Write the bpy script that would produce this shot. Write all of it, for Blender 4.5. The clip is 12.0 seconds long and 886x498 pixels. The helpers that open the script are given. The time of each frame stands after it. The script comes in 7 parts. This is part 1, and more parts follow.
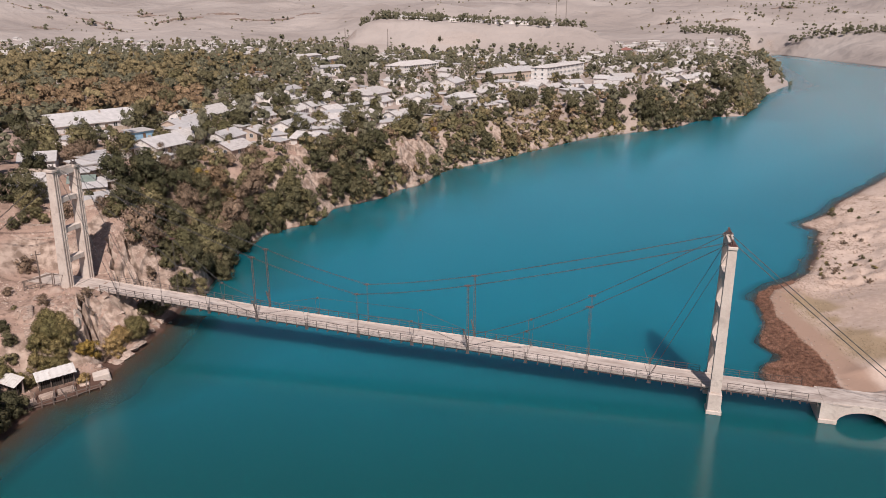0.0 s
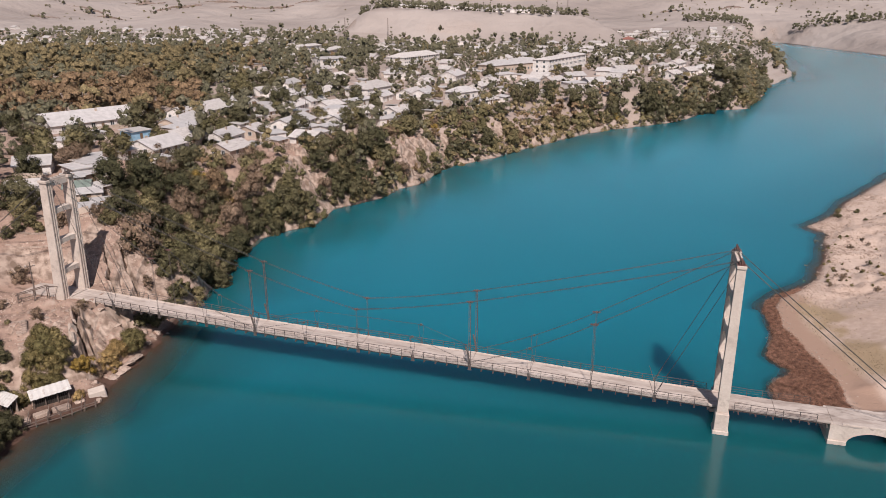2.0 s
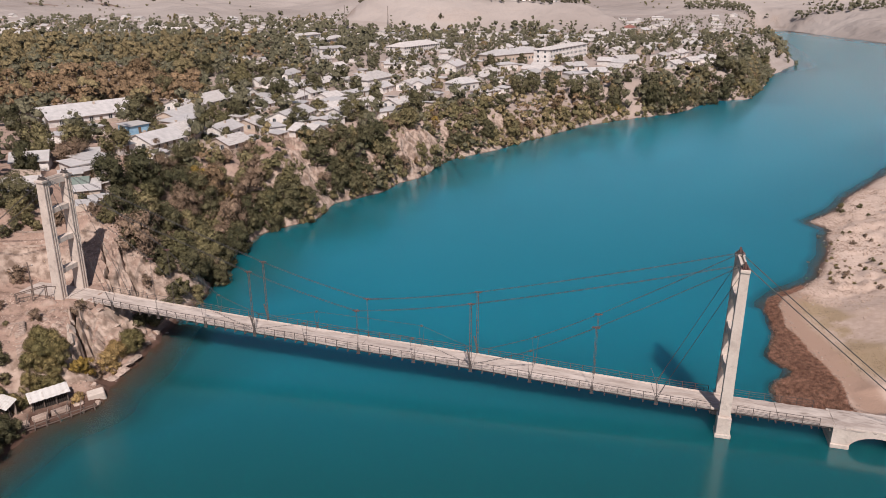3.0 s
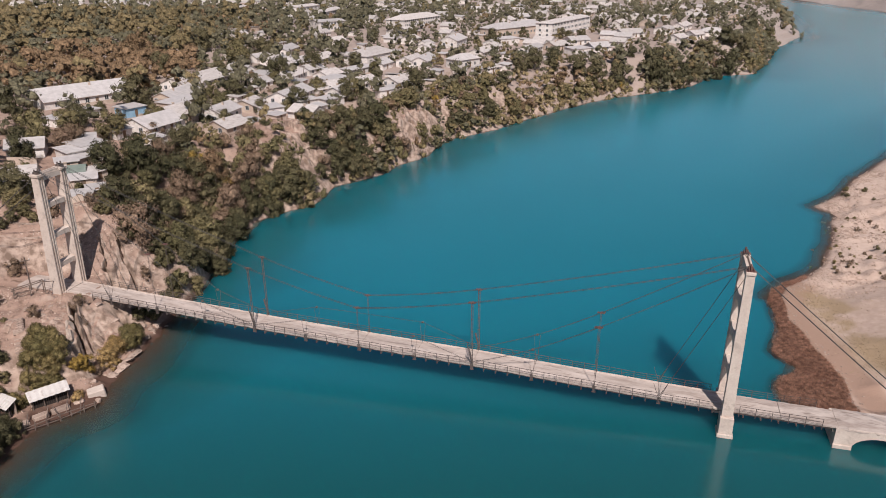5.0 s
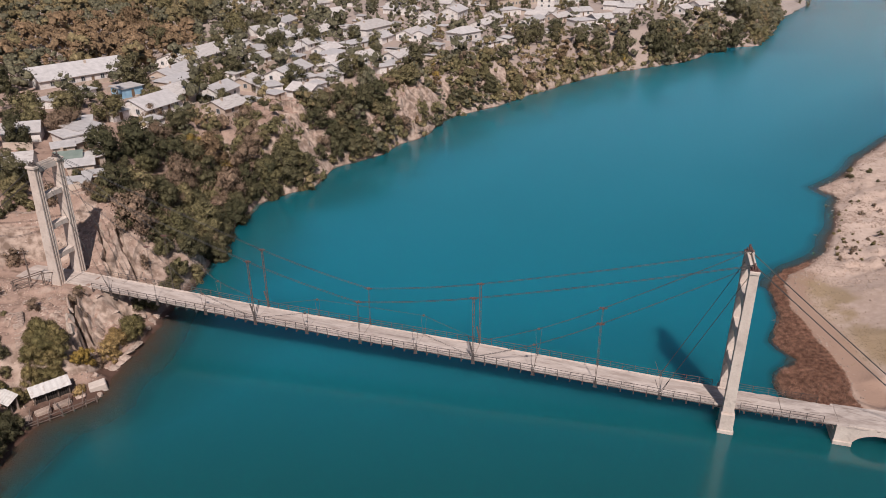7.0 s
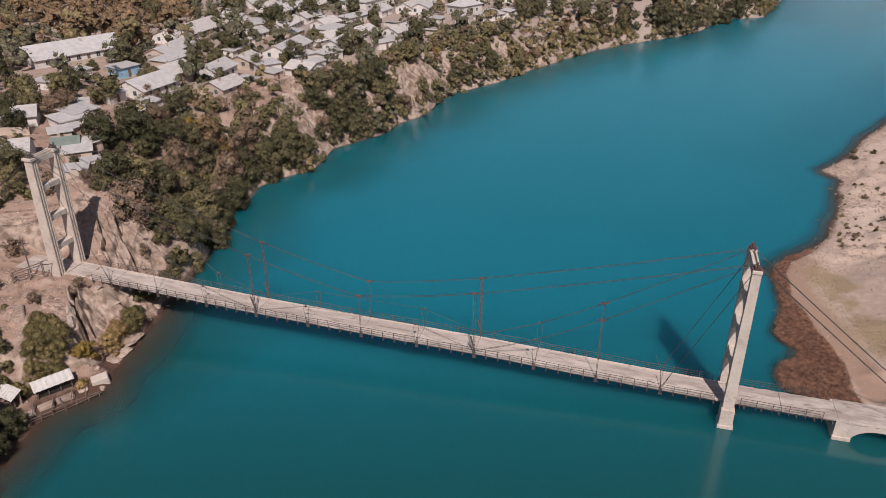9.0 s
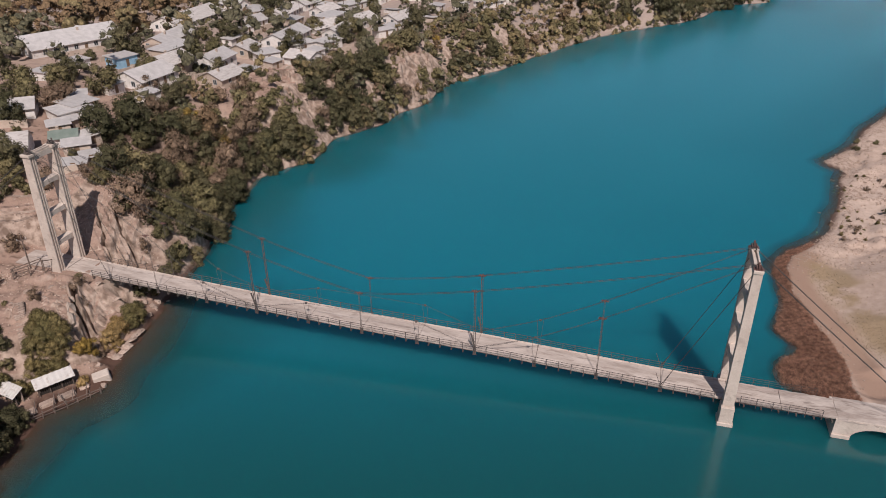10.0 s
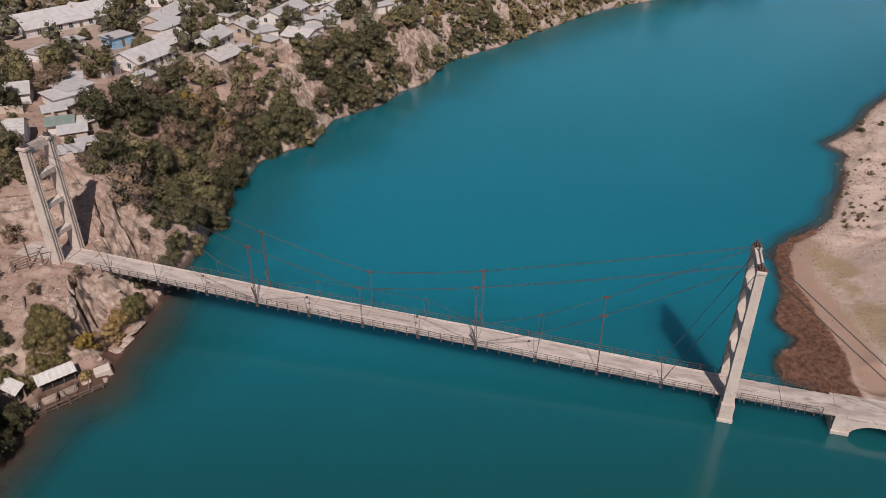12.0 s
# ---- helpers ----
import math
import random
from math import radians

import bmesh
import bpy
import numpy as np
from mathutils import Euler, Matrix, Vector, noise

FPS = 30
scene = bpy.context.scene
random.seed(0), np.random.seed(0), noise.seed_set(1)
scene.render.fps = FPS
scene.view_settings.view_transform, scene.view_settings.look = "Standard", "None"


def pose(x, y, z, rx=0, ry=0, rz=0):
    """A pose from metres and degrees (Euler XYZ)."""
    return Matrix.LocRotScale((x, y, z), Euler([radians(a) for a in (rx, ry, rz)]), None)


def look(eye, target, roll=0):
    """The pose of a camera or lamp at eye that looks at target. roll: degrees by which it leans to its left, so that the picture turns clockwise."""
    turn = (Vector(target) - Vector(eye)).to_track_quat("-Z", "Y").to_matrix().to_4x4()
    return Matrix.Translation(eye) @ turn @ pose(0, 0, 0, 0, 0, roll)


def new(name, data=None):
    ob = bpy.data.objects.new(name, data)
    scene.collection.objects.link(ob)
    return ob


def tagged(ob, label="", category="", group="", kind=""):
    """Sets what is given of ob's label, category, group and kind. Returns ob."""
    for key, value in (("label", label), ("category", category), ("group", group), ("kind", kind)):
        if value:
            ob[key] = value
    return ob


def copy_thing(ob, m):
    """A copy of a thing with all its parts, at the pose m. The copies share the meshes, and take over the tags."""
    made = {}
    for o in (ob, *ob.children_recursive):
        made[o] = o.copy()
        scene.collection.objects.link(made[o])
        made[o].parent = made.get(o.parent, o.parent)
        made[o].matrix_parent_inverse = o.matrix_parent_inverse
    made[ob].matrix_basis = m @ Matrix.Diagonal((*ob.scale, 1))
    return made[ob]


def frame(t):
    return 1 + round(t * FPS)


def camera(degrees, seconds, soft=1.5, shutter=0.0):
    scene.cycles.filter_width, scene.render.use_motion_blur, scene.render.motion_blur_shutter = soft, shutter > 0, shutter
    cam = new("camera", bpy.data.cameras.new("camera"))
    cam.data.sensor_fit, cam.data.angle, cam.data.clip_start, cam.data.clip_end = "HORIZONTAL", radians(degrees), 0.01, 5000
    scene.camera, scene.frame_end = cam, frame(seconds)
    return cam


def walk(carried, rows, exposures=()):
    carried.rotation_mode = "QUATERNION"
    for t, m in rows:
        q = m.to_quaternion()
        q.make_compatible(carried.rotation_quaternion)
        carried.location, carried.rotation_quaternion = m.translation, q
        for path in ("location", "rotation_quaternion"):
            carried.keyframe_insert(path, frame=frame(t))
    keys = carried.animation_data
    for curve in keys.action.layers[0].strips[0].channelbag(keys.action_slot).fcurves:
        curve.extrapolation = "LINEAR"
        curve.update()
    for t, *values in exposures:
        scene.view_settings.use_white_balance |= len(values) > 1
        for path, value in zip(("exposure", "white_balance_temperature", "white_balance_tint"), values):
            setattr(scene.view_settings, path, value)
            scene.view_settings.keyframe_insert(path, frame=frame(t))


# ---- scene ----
# ---- camera ----
cam = camera(63.4, 12.0, soft=0.55)
# seconds, eye x y z, heading, pitch, roll (degrees)
PATH = [
    (0.0, -0.187, 0.061, 52.077, 0.266, -17.636, -0.25),
    (0.5, -0.207, 0.977, 52.860, 0.251, -17.735, -0.26),
    (1.0, -0.226, 1.854, 53.649, 0.236, -17.951, -0.27),
    (1.5, -0.244, 2.692, 54.444, 0.221, -18.265, -0.29),
    (2.0, -0.262, 3.494, 55.245, 0.206, -18.660, -0.30),
    (2.5, -0.280, 4.261, 56.050, 0.191, -19.122, -0.32),
    (3.0, -0.296, 4.994, 56.857, 0.175, -19.637, -0.33),
    (5.0, -0.358, 7.638, 60.106, 0.113, -22.024, -0.40),
    (5.5, -0.371, 8.239, 60.919, 0.097, -22.663, -0.42),
    (6.0, -0.385, 8.822, 61.731, 0.081, -23.309, -0.44),
    (6.5, -0.397, 9.389, 62.542, 0.065, -23.957, -0.46),
    (7.0, -0.409, 9.946, 63.352, 0.049, -24.605, -0.48),
    (9.0, -0.452, 12.131, 66.568, -0.017, -27.175, -0.56),
    (9.5, -0.461, 12.688, 67.366, -0.034, -27.812, -0.58),
    (10.0, -0.469, 13.259, 68.161, -0.050, -28.448, -0.60),
    (10.5, -0.477, 13.848, 68.953, -0.067, -29.085, -0.63),
    (11.0, -0.484, 14.460, 69.743, -0.084, -29.725, -0.65),
    (11.5, -0.491, 15.101, 70.530, -0.101, -30.367, -0.67),
    (12.0, -0.497, 15.775, 71.315, -0.118, -31.015, -0.70),
]


def aim(x, y, z, heading, pitch, roll):
    a, b = radians(heading), radians(pitch)
    way = Vector((math.sin(a) * math.cos(b), math.cos(a) * math.cos(b), math.sin(b)))
    return look((x, y, z), Vector((x, y, z)) + 50 * way, roll)


walk(cam, [(row[0], aim(*row[1:])) for row in PATH], [(0.0, 0.26, 6500, 15), (6.0, 0.16, 6500, 15), (12.0, -0.07, 6500, 15)])

# ---- daylight ----
SUN_UP, SUN_X, SUN_Y = 49.0, 0.13, -0.99
sun = new("sun", bpy.data.lights.new("sun", "SUN"))
sun.data.energy, sun.data.angle, sun.data.color = 4.25, radians(0.6), (1.0, 0.93, 0.85)
sun.matrix_world = look((SUN_X * 100, SUN_Y * 100, 100 * math.tan(radians(SUN_UP))), (0, 0, 0))
world = bpy.data.worlds.new("world")
scene.world = world
world.use_nodes = True
wn = world.node_tree.nodes
sky = wn.new("ShaderNodeTexSky")
sky.sky_type, sky.sun_disc = "NISHITA", False
sky.sun_elevation, sky.sun_rotation = radians(SUN_UP), math.atan2(SUN_X, SUN_Y)
sky.air_density, sky.dust_density = 1.0, 0.7
world.node_tree.links.new(sky.outputs[0], wn["Background"].inputs[0])
wn["Background"].inputs[1].default_value = 0.051

# ---- materials ----
def mat(name, c1, c2, scale=1.0, rough=0.85, metal=0.0, bump=0.3, fine=8.0, c3=None, vary=0.0, spec=0.3, stretch=(1, 1, 1)):
    """A surface with broad patches, fine grain, optional stains and a shift from object to object."""
    m = bpy.data.materials.new(name)
    m.use_nodes = True
    nt = m.node_tree
    n, link = nt.nodes, nt.links.new
    p = n["Principled BSDF"]
    p.inputs["Metallic"].default_value = metal
    p.inputs["Specular IOR Level"].default_value = spec
    co = n.new("ShaderNodeTexCoord")
    mp = n.new("ShaderNodeMapping")
    mp.inputs["Scale"].default_value = stretch
    link(co.outputs["Object"], mp.inputs[0])
    big = n.new("ShaderNodeTexNoise")
    big.inputs["Scale"].default_value, big.inputs["Detail"].default_value = scale, 5
    small = n.new("ShaderNodeTexNoise")
    small.inputs["Scale"].default_value, small.inputs["Detail"].default_value = scale * fine, 4
    for k in (big, small):
        link(mp.outputs[0], k.inputs["Vector"])
    add = n.new("ShaderNodeMath")
    add.operation = "MULTIPLY_ADD"
    link(small.outputs[0], add.inputs[0])
    add.inputs[1].default_value = 0.45
    link(big.outputs[0], add.inputs[2])
    fit = n.new("ShaderNodeMapRange")
    fit.inputs[1].default_value, fit.inputs[2].default_value = 0.5, 0.95
    link(add.outputs[0], fit.inputs[0])
    mix = n.new("ShaderNodeMix")
    mix.data_type = "RGBA"
    mix.inputs[6].default_value, mix.inputs[7].default_value = (*c1, 1), (*c2, 1)
    link(fit.outputs[0], mix.inputs[0])
    out = mix.outputs[2]
    if c3:
        spot = n.new("ShaderNodeTexNoise")
        spot.inputs["Scale"].default_value, spot.inputs["Detail"].default_value = scale * 2.3, 6
        link(mp.outputs[0], spot.inputs["Vector"])
        lim = n.new("ShaderNodeMapRange")
        lim.inputs[1].default_value, lim.inputs[2].default_value = 0.55, 0.68
        link(spot.outputs[0], lim.inputs[0])
        m3 = n.new("ShaderNodeMix")
        m3.data_type = "RGBA"
        link(lim.outputs[0], m3.inputs[0])
        link(out, m3.inputs[6])
        m3.inputs[7].default_value = (*c3, 1)
        out = m3.outputs[2]
    if vary:
        info = n.new("ShaderNodeObjectInfo")
        vr = n.new("ShaderNodeMapRange")
        vr.inputs[3].default_value, vr.inputs[4].default_value = 1 - vary, 1 + vary
        link(info.outputs["Random"], vr.inputs[0])
        hs = n.new("ShaderNodeHueSaturation")
        link(vr.outputs[0], hs.inputs["Value"])
        link(out, hs.inputs["Color"])
        out = hs.outputs[0]
    link(out, p.inputs["Base Color"])
    rr = n.new("ShaderNodeMapRange")
    rr.inputs[3].default_value, rr.inputs[4].default_value = max(0.05, rough - 0.1), min(1, rough + 0.1)
    link(small.outputs[0], rr.inputs[0])
    link(rr.outputs[0], p.inputs["Roughness"])
    if bump:
        b = n.new("ShaderNodeBump")
        b.inputs["Strength"].default_value, b.inputs["Distance"].default_value = bump, 0.1 / scale
        link(add.outputs[0], b.inputs["Height"])
        link(b.outputs[0], p.inputs["Normal"])
    return m


def leaf_mat(name, c1, c2, vary=0.3):
    """Foliage: colour from tree to tree by object or by the tint of a joined wood, leaf to leaf by island."""
    m = bpy.data.materials.new(name)
    m.use_nodes = True
    nt = m.node_tree
    n, link = nt.nodes, nt.links.new
    p = n["Principled BSDF"]
    p.inputs["Roughness"].default_value, p.inputs["Specular IOR Level"].default_value = 0.7, 0.15
    info = n.new("ShaderNodeObjectInfo")
    geo = n.new("ShaderNodeNewGeometry")
    at = n.new("ShaderNodeAttribute")
    at.attribute_name = "tint"
    s = n.new("ShaderNodeMath")
    s.operation = "ADD"
    link(info.outputs["Random"], s.inputs[0])
    link(at.outputs["Fac"], s.inputs[1])
    f = n.new("ShaderNodeMath")
    f.operation = "FRACT"
    link(s.outputs[0], f.inputs[0])
    mix = n.new("ShaderNodeMix")
    mix.data_type = "RGBA"
    mix.inputs[6].default_value, mix.inputs[7].default_value = (*c1, 1), (*c2, 1)
    link(f.outputs[0], mix.inputs[0])
    vr = n.new("ShaderNodeMapRange")
    vr.inputs[3].default_value, vr.inputs[4].default_value = 1 - vary, 1 + vary
    link(geo.outputs["Random Per Island"], vr.inputs[0])
    hs = n.new("ShaderNodeHueSaturation")
    link(mix.outputs[2], hs.inputs["Color"])
    # mottling within a crown: noise puts sunlit sprays and shaded gaps into the colour
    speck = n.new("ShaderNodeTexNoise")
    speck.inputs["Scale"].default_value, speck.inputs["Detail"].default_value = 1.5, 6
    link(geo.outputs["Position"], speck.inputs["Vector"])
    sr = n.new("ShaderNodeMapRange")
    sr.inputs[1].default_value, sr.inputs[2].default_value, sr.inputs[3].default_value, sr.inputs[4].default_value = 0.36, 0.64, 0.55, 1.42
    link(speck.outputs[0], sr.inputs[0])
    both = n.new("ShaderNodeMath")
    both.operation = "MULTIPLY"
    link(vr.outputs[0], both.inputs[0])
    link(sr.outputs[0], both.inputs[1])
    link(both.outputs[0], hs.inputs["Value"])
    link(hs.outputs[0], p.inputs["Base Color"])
    b = n.new("ShaderNodeBump")
    b.inputs["Strength"].default_value, b.inputs["Distance"].default_value = 0.4, 0.4
    link(speck.outputs[0], b.inputs["Height"])
    link(b.outputs[0], p.inputs["Normal"])
    return m


CONCRETE = mat("concrete", (0.48, 0.40, 0.35), (0.60, 0.52, 0.46), 0.5, 0.85, bump=0.15, c3=(0.43, 0.36, 0.315))
DECK = mat("deck_dust", (0.36, 0.292, 0.255), (0.57, 0.487, 0.44), 0.8, 0.9, bump=0.2, fine=7, c3=(0.33, 0.268, 0.235), stretch=(0.22, 1, 1))
DECK_WORN = mat("worn_deck", (0.31, 0.25, 0.22), (0.54, 0.465, 0.42), 0.8, 0.9, bump=0.2, fine=7, c3=(0.25, 0.20, 0.175), stretch=(0.22, 1, 1))
MAST = mat("weathered_mast_steel", (0.075, 0.064, 0.061), (0.165, 0.133, 0.122), 2, 0.7, metal=0.2, bump=0.1)
STEEL = mat("dusty_steel", (0.15, 0.125, 0.115), (0.34, 0.285, 0.255), 3, 0.75, metal=0.1, bump=0.1)
RED_STEEL = mat("red_oxide_steel", (0.11, 0.055, 0.05), (0.18, 0.10, 0.088), 3, 0.65, metal=0.2, bump=0.1)
CABLE = mat("cable_wire", (0.035, 0.035, 0.037), (0.095, 0.09, 0.088), 1.2, 0.55, metal=0.3, bump=0.1)
ROCK = mat("pale_rock", (0.36, 0.28, 0.23), (0.55, 0.46, 0.39), 0.4, 0.9, bump=0.6, c3=(0.25, 0.19, 0.16))
BARK = mat("bark", (0.12, 0.09, 0.07), (0.22, 0.17, 0.13), 2, 0.95, bump=0.5)
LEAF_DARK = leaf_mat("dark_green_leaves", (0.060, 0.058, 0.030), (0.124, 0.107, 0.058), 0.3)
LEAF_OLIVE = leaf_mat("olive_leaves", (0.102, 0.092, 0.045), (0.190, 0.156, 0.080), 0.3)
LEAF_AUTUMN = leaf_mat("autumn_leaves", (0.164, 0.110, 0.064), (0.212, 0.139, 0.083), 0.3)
# garden and orchard leaves for the far woods, distance haze put into the colour
LEAF_HAZED = leaf_mat("hazed_garden_leaves", (0.090, 0.085, 0.052), (0.140, 0.126, 0.082), 0.3)
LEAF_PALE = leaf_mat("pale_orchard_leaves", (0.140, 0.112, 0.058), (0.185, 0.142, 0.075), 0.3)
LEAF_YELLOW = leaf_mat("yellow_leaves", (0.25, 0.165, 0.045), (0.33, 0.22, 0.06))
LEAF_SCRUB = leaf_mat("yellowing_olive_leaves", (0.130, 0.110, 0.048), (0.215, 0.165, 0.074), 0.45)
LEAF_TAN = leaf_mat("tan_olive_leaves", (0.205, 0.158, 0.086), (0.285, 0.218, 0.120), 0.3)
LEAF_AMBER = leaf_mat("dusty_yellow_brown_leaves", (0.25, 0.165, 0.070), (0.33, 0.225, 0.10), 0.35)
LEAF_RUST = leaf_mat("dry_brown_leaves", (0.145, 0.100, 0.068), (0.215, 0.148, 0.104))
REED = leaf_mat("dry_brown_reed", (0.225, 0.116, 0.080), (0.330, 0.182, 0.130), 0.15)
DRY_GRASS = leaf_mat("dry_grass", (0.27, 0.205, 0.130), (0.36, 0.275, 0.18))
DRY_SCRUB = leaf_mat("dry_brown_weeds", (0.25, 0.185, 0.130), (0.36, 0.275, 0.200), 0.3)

# ---- ground and water ----
def grain(x, y, seed=0):
    """Smooth value noise in 0..1 on arrays."""
    xi, yi = np.floor(x).astype(np.int64), np.floor(y).astype(np.int64)
    fx, fy = x - xi, y - yi
    fx, fy = fx * fx * (3 - 2 * fx), fy * fy * (3 - 2 * fy)

    def h(a, b):
        n = (a * 374761393 + b * 668265263 + seed * 974634533) & 0x7FFFFFFF
        n = ((n ^ (n >> 13)) * 1274126177) & 0x7FFFFFFF
        return ((n ^ (n >> 16)) & 0xFFFF) / 65535.0

    a, b, c, d = h(xi, yi), h(xi + 1, yi), h(xi, yi + 1), h(xi + 1, yi + 1)
    return (a + (b - a) * fx) * (1 - fy) + (c + (d - c) * fx) * fy


def fbm(x, y, size, octaves=4, seed=0):
    total, amp, norm = 0.0, 1.0, 0.0
    for k in range(octaves):
        total = total + amp * grain(x / size, y / size, seed + k)
        norm += amp
        amp, size = amp * 0.5, size * 0.5
    return total / norm


def ease(a, b, x):
    t = np.clip((x - a) / (b - a), 0, 1)
    return t * t * (3 - 2 * t)


# the two shores of the river, up from behind the viewer to the head of the bay
LEFT = [(-150, -1500), (-110, -200), (-75, 30), (-60, 72), (-58.6, 80), (-57.6, 84), (-57, 87), (-56, 91), (-53.5, 93.8), (-50.9, 96.4), (-50.6, 98.5), (-51.2, 101.7),
        (-50.2, 105), (-49.6, 109.5), (-49.2, 114), (-49, 120),
        (-49, 133), (-47, 148), (-49, 164), (-46, 178), (-35, 189), (-32, 205), (-20, 216), (-14, 228), (-8, 233), (-4, 248),
        (3, 262), (19, 277), (30, 290), (66, 332), (98, 353), (114, 362), (125, 373), (150, 406), (172, 411), (188, 438), (207, 474),
        (238, 535), (285, 593), (294, 608), (307, 655), (341, 747), (410, 952), (455, 1080), (502, 1182)]
RIGHT = [(530, 1150), (520, 1086), (517, 935), (505, 770), (440, 600), (330, 420), (230, 310), (175, 265),
         (132.3, 220.4), (119.6, 207.7), (112, 198.5), (106.5, 192.3), (102.6, 188.9), (99.3, 186.3), (95.8, 183.6), (96.3, 180.4), (97.8, 177.9), (97.2, 175.4), (94.4, 172), (91.8, 166), (88.2, 158.9),
         (82.7, 150.7), (79.2, 145.3), (75, 141.1), (71.1, 138.4), (67.8, 136.6), (65, 134), (62.5, 131.4),
         (61.2, 128.1), (60, 123.6), (59.1, 119.2), (56.3, 114.7), (53.7, 109.8), (54.7, 107.3), (55.9, 105.3), (54.4, 103.6), (51.6, 102.2), (49.9, 100.1), (49.1, 96.4),
         (61, 87), (61, 81), (70, 66), (85, 20), (110, -200), (150, -1500)]
SHORE = np.array(LEFT + RIGHT, float)
# the bridge's line: along it and across it
UX, UY = 0.9619, -0.2733
AX, AY = 38.615, 91.364


def shore_distance(x, y):
    """Metres from the shore (land plus, water minus) and whether the nearest shore is the right bank."""
    best = np.full(x.shape, 1e12)
    side = np.zeros(x.shape, bool)
    inside = np.zeros(x.shape, bool)
    n = len(SHORE)
    for k in range(n):
        (ax, ay), (bx, by) = SHORE[k], SHORE[(k + 1) % n]
        dx, dy = bx - ax, by - ay
        t = np.clip(((x - ax) * dx + (y - ay) * dy) / (dx * dx + dy * dy), 0, 1)
        q = (x - ax - t * dx) ** 2 + (y - ay - t * dy) ** 2
        near = q < best
        best = np.where(near, q, best)
        side = np.where(near, k >= len(LEFT), side)
        cross = ((ay > y) != (by > y)) & (x < dx * (y - ay) / (by - ay + 1e-12) + ax)
        inside ^= cross
    return np.where(inside, -1, 1) * np.sqrt(best), side



def bank(a, b, x):
    """Like ease, but rising steeply out of the water."""
    t = np.clip((x - a) / (b - a), 0, 1)
    return 0.4 * ease(a, b, x) + 0.6 * (1 - (1 - t) ** 1.8)


# open joints in the bedrock at the bridgehead: depth, width, points
JOINTS = [(3.4, 0.8, [(-63.4, 132.4), (-62.3, 130.4), (-61.6, 128.6), (-60.9, 126.3), (-60.2, 124.6)]),
          (3.2, 0.8, [(-61.1, 133.5), (-59.9, 131.8), (-59.0, 130.7), (-58.3, 129.6), (-57.2, 128.2), (-56.3, 126.6)]),
          (0.8, 0.5, [(-61.5, 132.0), (-59.2, 127.5), (-57.6, 124.8)]),
          (4.0, 1.15, [(-60.6, 113.6), (-59.6, 111.2), (-58.2, 108.6), (-57.0, 106.2), (-56.3, 104.4)]),
          (1.8, 0.65, [(-57.3, 109.8), (-56.0, 107.6), (-54.9, 106.6), (-54.0, 105.0)]),
          (1.3, 0.6, [(-54.9, 116.6), (-53.4, 114.3)]), (1.6, 0.7, [(-53.8, 117.7), (-52.0, 114.3)])]


def joints(x, y, narrow=1.0):
    cut = np.zeros(np.shape(x))
    wob = 1.9 * (grain(x / 5.0, y / 1.1, 17) - 0.5)
    for deep, wide, pts in JOINTS:
        for (ax, ay), (bx, by) in zip(pts, pts[1:]):
            dx, dy = bx - ax, by - ay
            t = np.clip(((x - ax) * dx + (y - ay) * dy) / (dx * dx + dy * dy), 0, 1)
            q = np.hypot(x - ax - t * dx + wob, y - ay - t * dy)
            cut = np.maximum(cut, deep * ease(wide * narrow, 0.25 * wide * narrow, q))
    return cut


